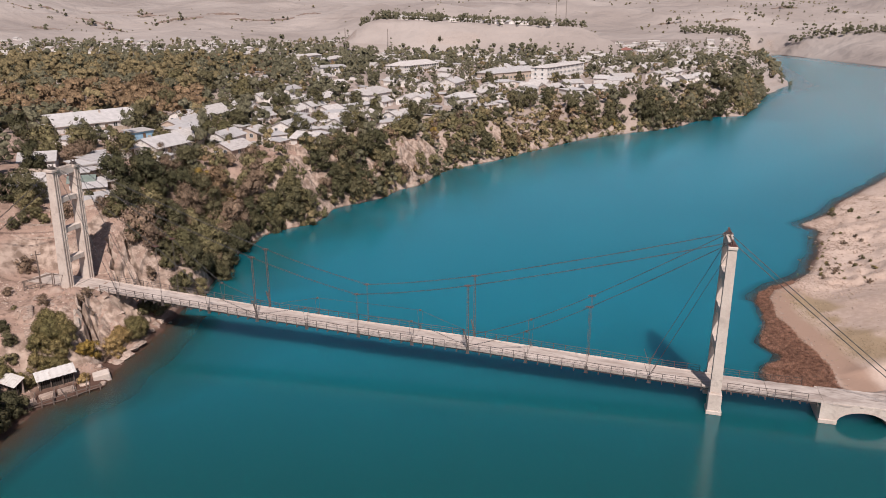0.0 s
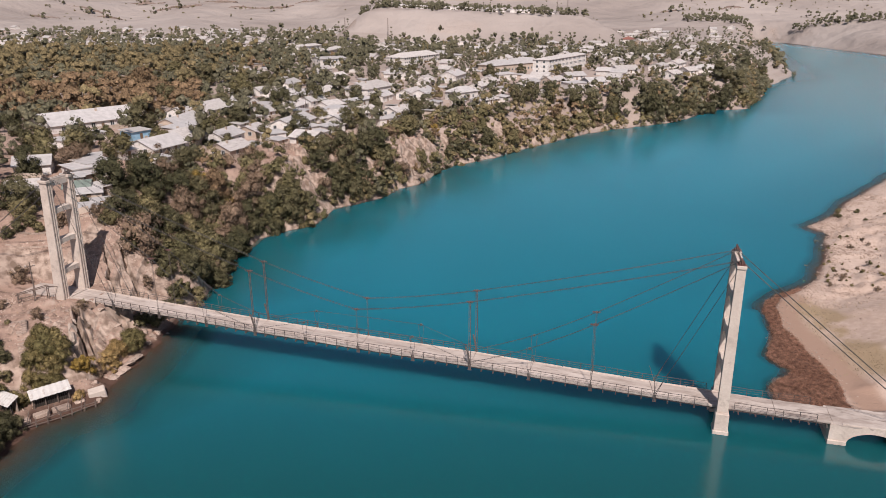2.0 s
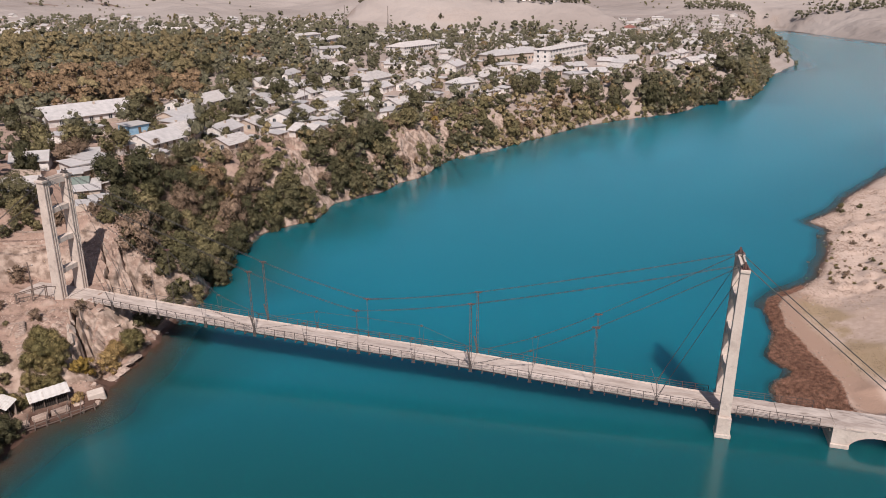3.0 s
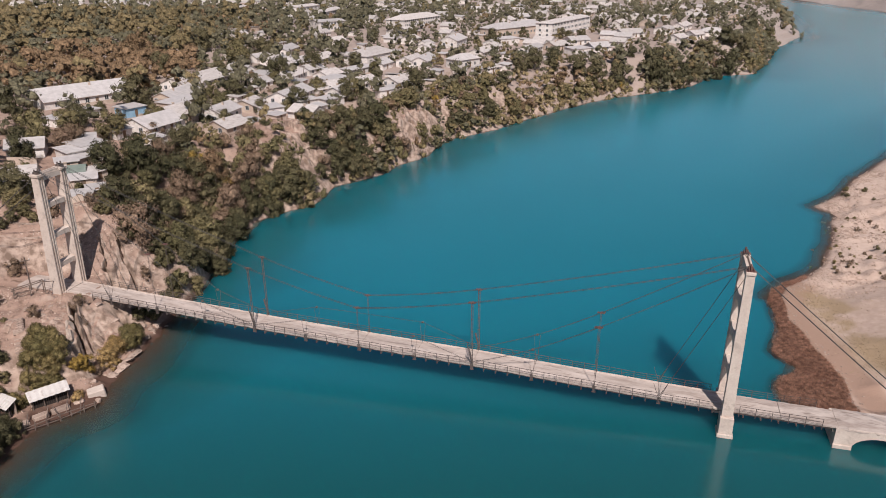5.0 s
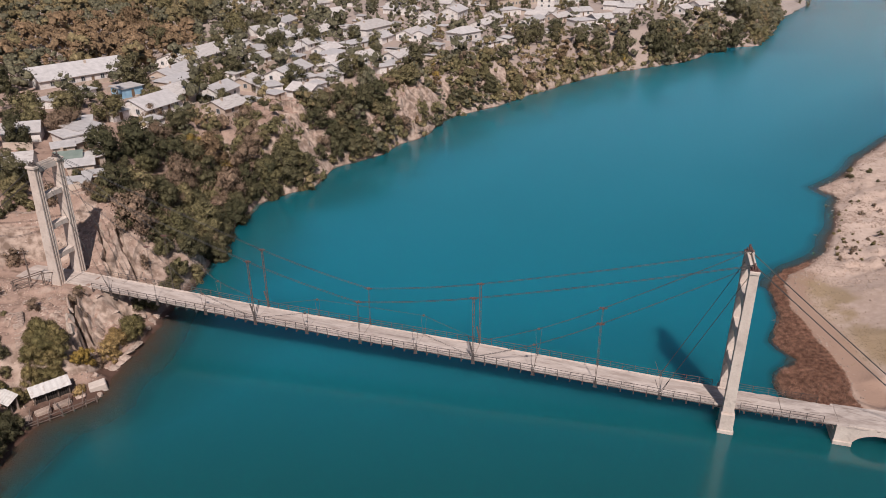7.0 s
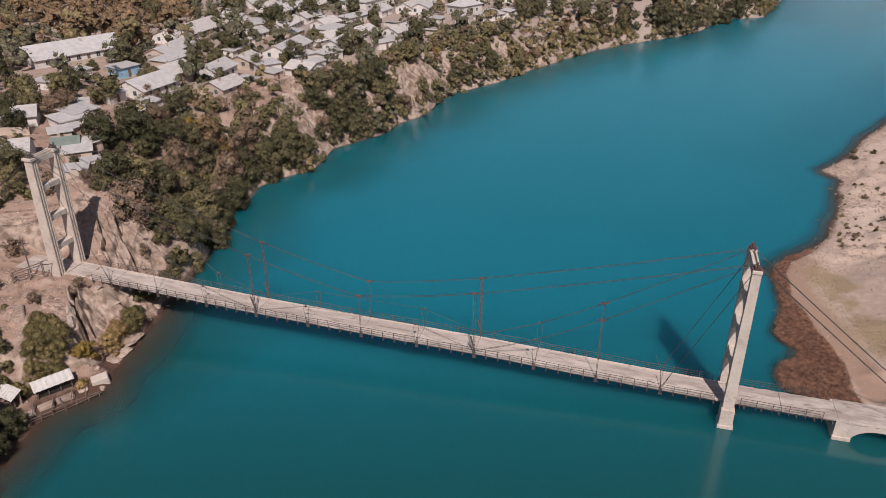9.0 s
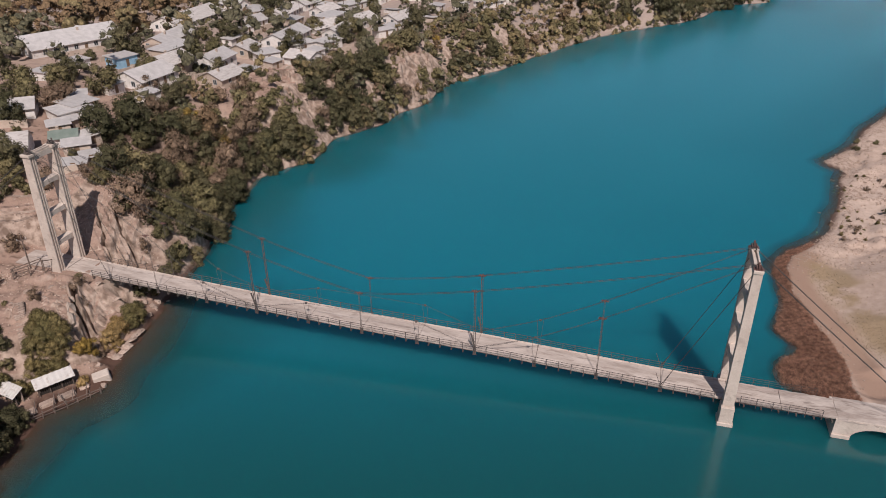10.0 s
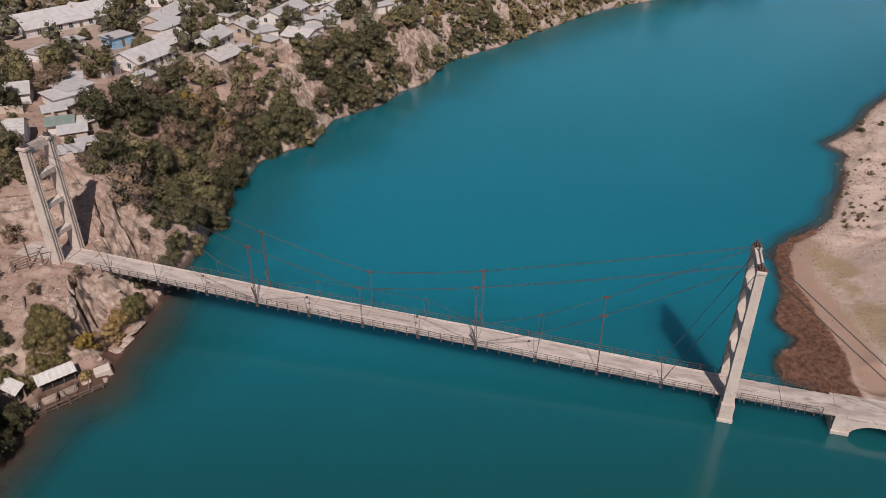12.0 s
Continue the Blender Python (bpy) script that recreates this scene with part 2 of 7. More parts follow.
def height(x, y, cut=1.0):
    x, y = np.asarray(x, float), np.asarray(y, float)
    d, right = shore_distance(x, y)
    near = 1 - ease(350, 700, y)
    d = d + (fbm(x, y, 9, 3, 5) - 0.5) * np.where(right & (y < 230), 1.3, 3.0) * near + (fbm(x, y, 60, 3, 6) - 0.5) * 24 * (1 - near)
    # left bank: bridgehead bench, gullied bluff, then the plateau of the town
    plain = 14 + 5 * ease(-55, -100, x) * ease(285, 225, y) + 4 * ease(380, 520, y) + (fbm(x, y, 90, 3, 9) - 0.5) * 3
    rough = (fbm(x, y, 16, 4, 11) - 0.5)
    bluff = plain * bank(-1, 26 + 14 * rough - 13 * ease(165, 190, y) * ease(330, 290, y), d) + 5 * rough * ease(0, 8, d) * ease(40, 14, d)
    s, w = (x - AX) * UX + (y - AY) * UY, -(x - AX) * UY + (y - AY) * UX
    dr = d + 2.0 * rough
    steep = np.interp(dr, [-1, 0.5, 2, 5.5, 8, 11, 16, 24], [0.0, 0.6, 1.7, 4.4, 6.8, 8.3, 8.9, 9.2])
    gentle = np.interp(dr, [-1, 0.5, 3, 6.5, 8.5, 12, 18, 24], [0.0, 0.3, 0.8, 1.4, 3.3, 5.8, 8.2, 9.2])
    bench = gentle + (steep - gentle) * ease(97, 103, y) + (plain + 1 - 9.2) * ease(24, 52, d + 8 * rough)
    # ledges and broken steps in the bedrock
    slope = ease(0.5, 3, d) * ease(26, 13, d) * (0.35 + 0.65 * ease(98, 104, y))
    crag = np.abs(fbm(x, y, 4.0, 4, 13) - 0.5)
    bench = bench - 4.5 * (0.12 - np.minimum(crag, 0.12)) * slope + 0.8 * (fbm(x, y, 2.2, 3, 16) - 0.5) * slope - 0.9 * ease(0.48, 0.5, fbm(x, y, 7, 3, 15)) * slope + 0.4 * slope
    # the rubble slope has slipped below the standing slab
    slip = np.interp(y, [101, 104, 110, 114.5, 118], [-55.6, -56.3, -58.7, -60.6, -61.5])
    bench = bench - 1.8 * ease(0.0, 0.8, x - slip) * ease(7.5, 3.0, x - slip) * ease(101, 104, y) * ease(115, 112, y)
    left = bench + (bluff - bench) * ease(124, 146, y - 0.35 * (x + 60))
    # rock shoulder beside the tower, on the upstream side of the road
    left = left + 6.5 * np.exp(-(((x + 62) / 9) ** 2 + ((y - 137) / 8.5) ** 2)) * ease(-58, -64, x)
    # the bare tilted slab that climbs from the road, dipping away towards the river past its crest
    tilt = np.minimum(7.2 + 0.66 * (y - 124.2), 15.3 + 0.06 * (y - 136)) + 0.25 * (fbm(x, y, 6, 3, 27) - 0.5)
    dip = np.maximum(0, x + 60.4 + 0.8 * (fbm(x, y, 5, 2, 28) - 0.5))
    tilt = tilt - 0.72 * dip - 0.9 * ease(0.6, 1.1, dip) - 0.8 * ease(3.2, 3.7, dip) + 1.1 * (fbm(x, y, 3, 4, 29) - 0.5) * ease(2, 4, dip)
    on_slab = ease(2.7, 3.5, w) * ease(-114.0, -112.0, s) * ease(143, 138, y) * ease(-1.0, 1.0, d)
    left = left + (np.maximum(tilt, np.where(dip > 5, left, tilt)) - left) * on_slab
    left = left - cut * joints(x, y)
    # right bank: wet margin, bare slope
    low = 0.5 * ease(-1, 3, d) + 2.6 * ease(7, 20, d) + 6 * ease(18, 80, d) + (fbm(x, y, 14, 4, 21) - 0.5) * 1.6 * ease(6, 20, d) + (fbm(x, y, 6, 3, 22) - 0.4) * 2.0 * ease(2.5, 6, d) * ease(30, 12, d) * ease(132, 142, y)
    low = low + (1.5 * (fbm(x, y, 2.6, 3, 25) - 0.5) + 0.5 * ease(0.5, 0.56, fbm(x, y, 5, 3, 26))) * ease(1.0, 3.5, d) * ease(26, 12, d + 4 * (fbm(x, y, 9, 2, 30) - 0.5)) * ease(128, 140, y)
    low = low + (9 + 14 * (fbm(x, y, 60, 4, 23) - 0.5) - 34 * np.maximum(0, 0.14 - np.abs(fbm(x, y, 55, 4, 24) - 0.5))) * ease(0, 60, d) * ease(420, 800, y)
    low = low + (5 * ease(0, 16, d) + 14 * np.abs(fbm(x, y, 70, 4, 46) - 0.5)) * ease(700, 950, y) * ease(0, 30, d)
    # the low bare spit at the town's upstream end
    left = left * (1 - 0.8 * np.exp(-(((x - 272) / 24) ** 2 + ((y - 582) / 40) ** 2)))
    z = np.where(right, low, left)
    # approach road on the right bank
    z = z + (2.7 - z) * ease(19, 24, s) * ease(8, 4.2, np.abs(w)) * ease(90, 60, s) * ease(-2, 1, d)
    # bridgehead road through the left tower
    z = z + (7.82 - z) * ease(-100.5, -103, s) * ease(-124, -117, s) * ease(5.6, 3.3, np.abs(w))
    # far hills, the mesa behind the town and the rising valley sides
    far = ease(1000, 1500, y + 0.15 * np.abs(x) + (fbm(x, y, 260, 3, 31) - 0.5) * 260)
    z = z + far * (0.09 * np.maximum(0, y - 1000) + 60 * (fbm(x, y, 420, 5, 33) - 0.35) + 40 * np.abs(fbm(x, y, 110, 5, 34) - 0.5))
    edge = np.minimum(np.minimum(x + 130, 230 - x), (y - 800) * 0.9) + (fbm(x, y, 70, 4, 35) - 0.5) * 46
    z = z + ease(0, 75, edge) * ease(1700, 1300, y) * np.maximum(0, 57 - 0.045 * (x + 110) - z) * (d > 0)
    side = np.maximum(0, np.abs(x - 80) - 620 - 0.1 * np.maximum(y, 0)) * ease(-900, 600, y + np.abs(x))
    z = z + np.minimum(0.22 * side, 420) * (0.7 + 0.6 * fbm(x, y, 300, 4, 37))
    back = np.maximum(0, -y - 900)
    z = z + np.minimum(0.15 * back, 300) * (0.7 + 0.6 * fbm(x, y, 300, 4, 39)) * (d > 0)
    z = np.maximum(z, 0.12 + 0.12 * np.clip(d, 0, 4))
    return np.where(d < 0, np.maximum(d * np.where(~right & (y < 125), 0.10, np.where(right & (y > 130), 0.22, 0.5)), -6), z)


def spread(lo, hi, zones, grow):
    """Grid lines: even in each zone (end, step), ever wider outwards."""
    start = zones[0][0]
    mid = [start]
    for end, step in zones[1:]:
        mid += list(np.arange(mid[-1] + step, end + 0.5 * step, step))
    up, s = [mid[-1]], mid[-1] - mid[-2]
    while up[-1] < hi:
        s = min(s * grow, 160)
        up.append(up[-1] + s)
    down, s = [start], mid[1] - mid[0]
    while down[-1] > lo:
        s = min(s * grow * 1.03, 160)
        down.append(down[-1] - s)
    return np.array(down[:0:-1] + mid + up[1:])


gx = spread(-4600, 4600, [(-84, 0), (-46, 0.42), (44, 2.2), (116, 0.8)], 1.045)
gy = spread(-4600, 4700, [(84, 0), (140, 0.42), (215, 0.95), (300, 1.6)], 1.026)
XX, YY = np.meshgrid(gx, gy)
ZZ = height(XX, YY)


def sheet(name, x, y, z, keep, material):
    ny, nx = x.shape
    idx = np.arange(nx * ny).reshape(ny, nx)
    quads = np.stack([idx[:-1, :-1], idx[:-1, 1:], idx[1:, 1:], idx[1:, :-1]], -1).reshape(-1, 4)[keep.reshape(-1)]
    used, inv = np.unique(quads, return_inverse=True)
    co = np.stack([x, y, z], -1).reshape(-1, 3)[used]
    return mesh_from(name, co, inv.reshape(-1, 4), material, True), used


def mesh_from(name, co, faces, material, smooth=False, normals=None):
    """One mesh object from arrays of points and equal-sided faces; foliage brings its own soft normals."""
    faces = np.asarray(faces)
    k = faces.shape[1]
    me = bpy.data.meshes.new(name)
    me.vertices.add(len(co))
    me.vertices.foreach_set("co", np.asarray(co, np.float32).ravel())
    me.loops.add(faces.size)
    me.loops.foreach_set("vertex_index", faces.astype(np.int32).ravel())
    me.polygons.add(len(faces))
    me.polygons.foreach_set("loop_start", np.arange(0, faces.size, k, dtype=np.int32))
    me.polygons.foreach_set("use_smooth", np.full(len(faces), smooth))
    me.update(calc_edges=True)
    if normals is not None:
        layer = me.attributes.new("custom_normal", "FLOAT_VECTOR", "POINT")
        layer.data.foreach_set("vector", np.asarray(normals, np.float32).ravel())
    me.materials.append(material)
    return new(name, me)


def ground_mat():
    m = mat("dry_earth", (0.225, 0.146, 0.113), (0.380, 0.262, 0.209), 0.3, 0.95, bump=0.6, fine=11, c3=(0.165, 0.108, 0.082))
    nt = m.node_tree
    n, link = nt.nodes, nt.links.new
    p = n["Principled BSDF"]
    old = p.inputs["Base Color"].links[0].from_socket
    sand = n.new("ShaderNodeMix")
    sand.data_type = "RGBA"
    soft = n.new("ShaderNodeTexNoise")
    soft.inputs["Scale"].default_value, soft.inputs["Detail"].default_value = 0.03, 7
    geo = n.new("ShaderNodeNewGeometry")
    link(geo.outputs["Position"], soft.inputs["Vector"])
    grit = n.new("ShaderNodeTexNoise")
    grit.inputs["Scale"].default_value, grit.inputs["Detail"].default_value = 0.9, 8
    link(geo.outputs["Position"], grit.inputs["Vector"])
    blend = n.new("ShaderNodeMix")
    blend.inputs[0].default_value = 0.5
    link(soft.outputs[0], blend.inputs[2])
    link(grit.outputs[0], blend.inputs[3])
    srange = n.new("ShaderNodeMapRange")
    srange.inputs[1].default_value, srange.inputs[2].default_value = 0.36, 0.64
    link(blend.outputs[0], srange.inputs[0])
    link(srange.outputs[0], sand.inputs[0])
    sand.inputs[6].default_value, sand.inputs[7].default_value = (0.415, 0.308, 0.252, 1), (0.575, 0.446, 0.375, 1)
    zone = n.new("ShaderNodeAttribute")
    zone.attribute_name = "sand"
    both = n.new("ShaderNodeMix")
    both.data_type = "RGBA"
    link(zone.outputs["Fac"], both.inputs[0])
    link(old, both.inputs[6])
    link(sand.outputs[2], both.inputs[7])
    # far hills and town: haze greys the colour; thin dark ledges along the contours
    path = n.new("ShaderNodeAttribute")
    path.attribute_name = "track"
    trod = n.new("ShaderNodeMix")
    trod.data_type = "RGBA"
    link(path.outputs["Fac"], trod.inputs[0])
    link(both.outputs[2], trod.inputs[6])
    trod.inputs[7].default_value = (0.33, 0.215, 0.16, 1)
    dry = n.new("ShaderNodeAttribute")
    dry.attribute_name = "turf"
    turf = n.new("ShaderNodeMix")
    turf.data_type = "RGBA"
    link(dry.outputs["Fac"], turf.inputs[0])
    link(trod.outputs[2], turf.inputs[6])
    turf.inputs[7].default_value = (0.30, 0.215, 0.125, 1)
    hill_haze = n.new("ShaderNodeMix")
    hill_haze.data_type = "RGBA"
    hill_haze.inputs[6].default_value, hill_haze.inputs[7].default_value = (0.290, 0.243, 0.220, 1), (0.378, 0.323, 0.295, 1)
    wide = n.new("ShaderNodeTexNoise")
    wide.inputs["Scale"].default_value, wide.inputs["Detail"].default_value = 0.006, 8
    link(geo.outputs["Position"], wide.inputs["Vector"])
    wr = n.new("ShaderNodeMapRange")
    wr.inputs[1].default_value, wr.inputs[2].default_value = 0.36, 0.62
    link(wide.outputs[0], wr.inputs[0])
    link(wr.outputs[0], hill_haze.inputs[0])
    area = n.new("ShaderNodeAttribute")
    area.attribute_name = "hill_haze"
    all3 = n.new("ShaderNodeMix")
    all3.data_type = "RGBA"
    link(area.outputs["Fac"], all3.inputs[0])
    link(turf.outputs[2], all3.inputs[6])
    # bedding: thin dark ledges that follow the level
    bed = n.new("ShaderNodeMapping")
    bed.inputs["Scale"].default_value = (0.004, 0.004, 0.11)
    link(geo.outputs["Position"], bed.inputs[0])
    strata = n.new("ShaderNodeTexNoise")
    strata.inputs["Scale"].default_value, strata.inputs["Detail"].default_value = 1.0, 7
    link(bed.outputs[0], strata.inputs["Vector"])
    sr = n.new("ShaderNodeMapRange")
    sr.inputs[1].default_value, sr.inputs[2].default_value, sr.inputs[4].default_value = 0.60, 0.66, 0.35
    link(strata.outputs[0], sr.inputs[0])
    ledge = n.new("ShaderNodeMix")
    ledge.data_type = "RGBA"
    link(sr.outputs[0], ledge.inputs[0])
    link(hill_haze.outputs[2], ledge.inputs[6])
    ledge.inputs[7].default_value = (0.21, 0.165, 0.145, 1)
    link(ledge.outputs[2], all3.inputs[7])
    old = all3.outputs[2]
    # worn gullies too small for the sheet
    worn = n.new("ShaderNodeTexNoise")
    worn.inputs["Scale"].default_value, worn.inputs["Detail"].default_value = 0.022, 9
    link(geo.outputs["Position"], worn.inputs["Vector"])
    part_of = n.new("ShaderNodeMath")
    part_of.operation = "MULTIPLY"
    link(worn.outputs[0], part_of.inputs[0])
    link(area.outputs["Fac"], part_of.inputs[1])
    relief = n.new("ShaderNodeBump")
    relief.inputs["Strength"].default_value, relief.inputs["Distance"].default_value = 0.55, 22.0
    link(part_of.outputs[0], relief.inputs["Height"])
    link(p.inputs["Normal"].links[0].from_socket, relief.inputs["Normal"])
    link(relief.outputs[0], p.inputs["Normal"])
    nz = n.new("ShaderNodeSeparateXYZ")
    link(geo.outputs["Normal"], nz.inputs[0])
    pz = n.new("ShaderNodeSeparateXYZ")
    link(geo.outputs["Position"], pz.inputs[0])
    grain3 = n.new("ShaderNodeTexNoise")
    grain3.inputs["Scale"].default_value, grain3.inputs["Detail"].default_value = 0.7, 8
    link(geo.outputs["Position"], grain3.inputs["Vector"])
    # steep faces: paler bedded rock
    steep = n.new("ShaderNodeMapRange")
    steep.inputs[1].default_value, steep.inputs[2].default_value = 0.86, 0.66
    link(nz.outputs[2], steep.inputs[0])
    rock = n.new("ShaderNodeMix")
    rock.data_type = "RGBA"
    rock.inputs[6].default_value, rock.inputs[7].default_value = (0.21, 0.148, 0.115, 1), (0.45, 0.345, 0.285, 1)
    lim = n.new("ShaderNodeMapRange")
    lim.inputs[1].default_value, lim.inputs[2].default_value = 0.38, 0.6
    link(grain3.outputs[0], lim.inputs[0])
    link(lim.outputs[0], rock.inputs[0])
    a = n.new("ShaderNodeMix")
    a.data_type = "RGBA"
    link(steep.outputs[0], a.inputs[0])
    link(old, a.inputs[6])
    link(rock.outputs[2], a.inputs[7])
    # wet, weed-stained margin along the waterline
    hi = n.new("ShaderNodeMath")
    hi.operation = "MULTIPLY_ADD"
    link(grain3.outputs[0], hi.inputs[0])
    hi.inputs[1].default_value = -1.0
    link(pz.outputs[2], hi.inputs[2])
    wet = n.new("ShaderNodeMapRange")
    wet.inputs[1].default_value, wet.inputs[2].default_value = 0.65, 0.0
    link(hi.outputs[0], wet.inputs[0])
    silt = n.new("ShaderNodeAttribute")
    silt.attribute_name = "silt"
    some = n.new("ShaderNodeMath")
    some.operation = "MULTIPLY"
    link(wet.outputs[0], some.inputs[0])
    link(silt.outputs["Fac"], some.inputs[1])
    b = n.new("ShaderNodeMix")
    b.data_type = "RGBA"
    link(some.outputs[0], b.inputs[0])
    link(a.outputs[2], b.inputs[6])
    b.inputs[7].default_value = (0.092, 0.051, 0.038, 1)
    link(b.outputs[2], p.inputs["Base Color"])
    return m


def water_mat():
    m = bpy.data.materials.new("silty_turquoise_water")
    m.use_nodes = True
    nt = m.node_tree
    n, link = nt.nodes, nt.links.new
    p = n["Principled BSDF"]
    p.inputs["Roughness"].default_value = 0.17
    p.inputs["IOR"].default_value = 1.62
    # light spreads in the silt before it comes back out
    p.subsurface_method = "BURLEY"
    p.inputs["Subsurface Weight"].default_value = 1.0
    p.inputs["Subsurface Radius"].default_value = (0.4, 1.6, 1.8)
    p.inputs["Subsurface Scale"].default_value = 4.5
    geo = n.new("ShaderNodeNewGeometry")
    big = n.new("ShaderNodeTexNoise")
    big.inputs["Scale"].default_value, big.inputs["Detail"].default_value = 0.012, 4
    link(geo.outputs["Position"], big.inputs["Vector"])
    mix = n.new("ShaderNodeMix")
    mix.data_type = "RGBA"
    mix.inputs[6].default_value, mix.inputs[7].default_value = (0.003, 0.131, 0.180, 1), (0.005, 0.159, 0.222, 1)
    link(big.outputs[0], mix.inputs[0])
    # greener inshore and downstream; tree reflection and vignette also put into the colour
    green_shade = n.new("ShaderNodeAttribute")
    green_shade.attribute_name = "green_shade"
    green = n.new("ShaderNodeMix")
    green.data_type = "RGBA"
    link(green_shade.outputs["Fac"], green.inputs[0])
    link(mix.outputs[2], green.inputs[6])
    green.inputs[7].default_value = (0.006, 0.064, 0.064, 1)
    # far water paler: sky reflection and haze put into the colour
    far_sheen = n.new("ShaderNodeAttribute")
    far_sheen.attribute_name = "far_sheen"
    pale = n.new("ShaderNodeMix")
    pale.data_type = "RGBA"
    link(far_sheen.outputs["Fac"], pale.inputs[0])
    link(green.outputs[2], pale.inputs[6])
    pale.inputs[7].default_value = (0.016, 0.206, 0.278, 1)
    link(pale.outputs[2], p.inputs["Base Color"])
    # two sizes of ripple
    mp = n.new("ShaderNodeMapping")
    mp.inputs["Scale"].default_value = (1.0, 0.6, 1.0)
    link(geo.outputs["Position"], mp.inputs[0])
    r1 = n.new("ShaderNodeTexNoise")
    r1.inputs["Scale"].default_value, r1.inputs["Detail"].default_value = 0.9, 5
    link(mp.outputs[0], r1.inputs["Vector"])
    b = n.new("ShaderNodeBump")
    b.inputs["Strength"].default_value, b.inputs["Distance"].default_value = 0.14, 0.14
    link(r1.outputs[0], b.inputs["Height"])
    link(b.outputs[0], p.inputs["Normal"])
    # the bed shows through where it is shallow
    clear = n.new("ShaderNodeBsdfTransparent")
    clear.inputs[0].default_value = (0.92, 0.92, 0.86, 1)
    at = n.new("ShaderNodeAttribute")
    at.attribute_name = "depth"
    thick = n.new("ShaderNodeMapRange")
    thick.inputs[1].default_value, thick.inputs[2].default_value = 0.05, 0.95
    thick.inputs[3].default_value = 0.15
    link(at.outputs["Fac"], thick.inputs[0])
    ms = n.new("ShaderNodeMixShader")
    link(thick.outputs[0], ms.inputs[0])
    link(clear.outputs[0], ms.inputs[1])
    link(p.outputs[0], ms.inputs[2])
    link(ms.outputs[0], n["Material Output"].inputs[0])
    return m


TRACK = [(69.1, 133.8), (64.2, 126.3), (62.9, 118.5), (62.5, 108.9), (62.3, 101.4), (61.7, 94)]
# inland edge of the reeds, from the bridge upstream
REED_EDGE = [(58.4, 94.6), (60.1, 101.3), (60.3, 107.3), (60.6, 113.9), (60.9, 121.2), (63.7, 129.2), (66.9, 134), (72.9, 138.1)]
EARTH = ground_mat()
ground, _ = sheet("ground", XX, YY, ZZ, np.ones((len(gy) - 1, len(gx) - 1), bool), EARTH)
dd, on_right = shore_distance(XX, YY)
reed_x = np.interp(YY, [q[1] for q in REED_EDGE], [q[0] for q in REED_EDGE])
soil = np.where(on_right, 1.0, 0.02 + 0.5 * ease(150, 260, YY) + 0.4 * ease(600, 1000, YY)) * (0.85 + 0.3 * fbm(XX, YY, 20, 3, 61))
layer = ground.data.attributes.new("sand", "FLOAT", "POINT")
layer.data.foreach_set("value", np.clip(soil, 0, 1).reshape(-1).astype(np.float32))
# weight of the painted haze, growing with distance up the valley
layer = ground.data.attributes.new("hill_haze", "FLOAT", "POINT")
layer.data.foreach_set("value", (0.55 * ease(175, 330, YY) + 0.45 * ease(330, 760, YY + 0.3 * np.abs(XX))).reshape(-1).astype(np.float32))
layer = ground.data.attributes.new("silt", "FLOAT", "POINT")
layer.data.foreach_set("value", np.where(on_right, np.maximum(0.95 * ease(1.4, 0.2, dd + 1.2 * (fbm(XX, YY, 5, 3, 19) - 0.5)), ease(148, 140, YY) * ease(0.6, -0.6, XX - reed_x)), 0.1 + 0.9 * ease(150, 125, YY)).reshape(-1).astype(np.float32))
# a trodden track along the right bank, just above the reeds
wear = np.zeros(XX.shape)
for (ax, ay), (bx, by) in zip(TRACK, TRACK[1:]):
    t = np.clip(((XX - ax) * (bx - ax) + (YY - ay) * (by - ay)) / ((bx - ax) ** 2 + (by - ay) ** 2), 0, 1)
    wear = np.maximum(wear, ease(3.6, 1.6, np.hypot(XX - ax - t * (bx - ax), YY - ay - t * (by - ay)) + 1.2 * (fbm(XX, YY, 6, 2, 18) - 0.5)))
layer = ground.data.attributes.new("track", "FLOAT", "POINT")
layer.data.foreach_set("value", (0.95 * wear).reshape(-1).astype(np.float32))
thin = sum(np.exp(-(((XX - cx) / 3.0) ** 2 + ((YY - cy) / 4.0) ** 2)) for cx, cy in ((69.5, 127.3), (70.5, 123.0), (70, 117.5), (69.5, 109.5), (69, 104)))
layer = ground.data.attributes.new("turf", "FLOAT", "POINT")
layer.data.foreach_set("value", np.clip(1.3 * thin * ease(0.3, 0.6, fbm(XX, YY, 4, 3, 20)), 0, 0.8).reshape(-1).astype(np.float32))
tagged(ground, "dry pale earth and rock banks with distant bare hills", "ground", kind="structure")
wx = spread(-4600, 4600, [(-84, 0), (110, 2.2)], 1.06)
wy = spread(-4600, 4700, [(84, 0), (300, 2.2)], 1.04)
WX, WY = np.meshgrid(wx, wy)
WZ = height(WX, WY)
corner = np.minimum(np.minimum(WZ[:-1, :-1], WZ[1:, :-1]), np.minimum(WZ[:-1, 1:], WZ[1:, 1:]))
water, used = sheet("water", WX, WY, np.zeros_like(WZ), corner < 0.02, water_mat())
layer = water.data.attributes.new("depth", "FLOAT", "POINT")
layer.data.foreach_set("value", np.maximum(0, -WZ.reshape(-1)[used]).astype(np.float32))
wd, wright = shore_distance(WX, WY)
# downstream and inshore green, plus the left bank's painted reflection band
layer = water.data.attributes.new("green_shade", "FLOAT", "POINT")
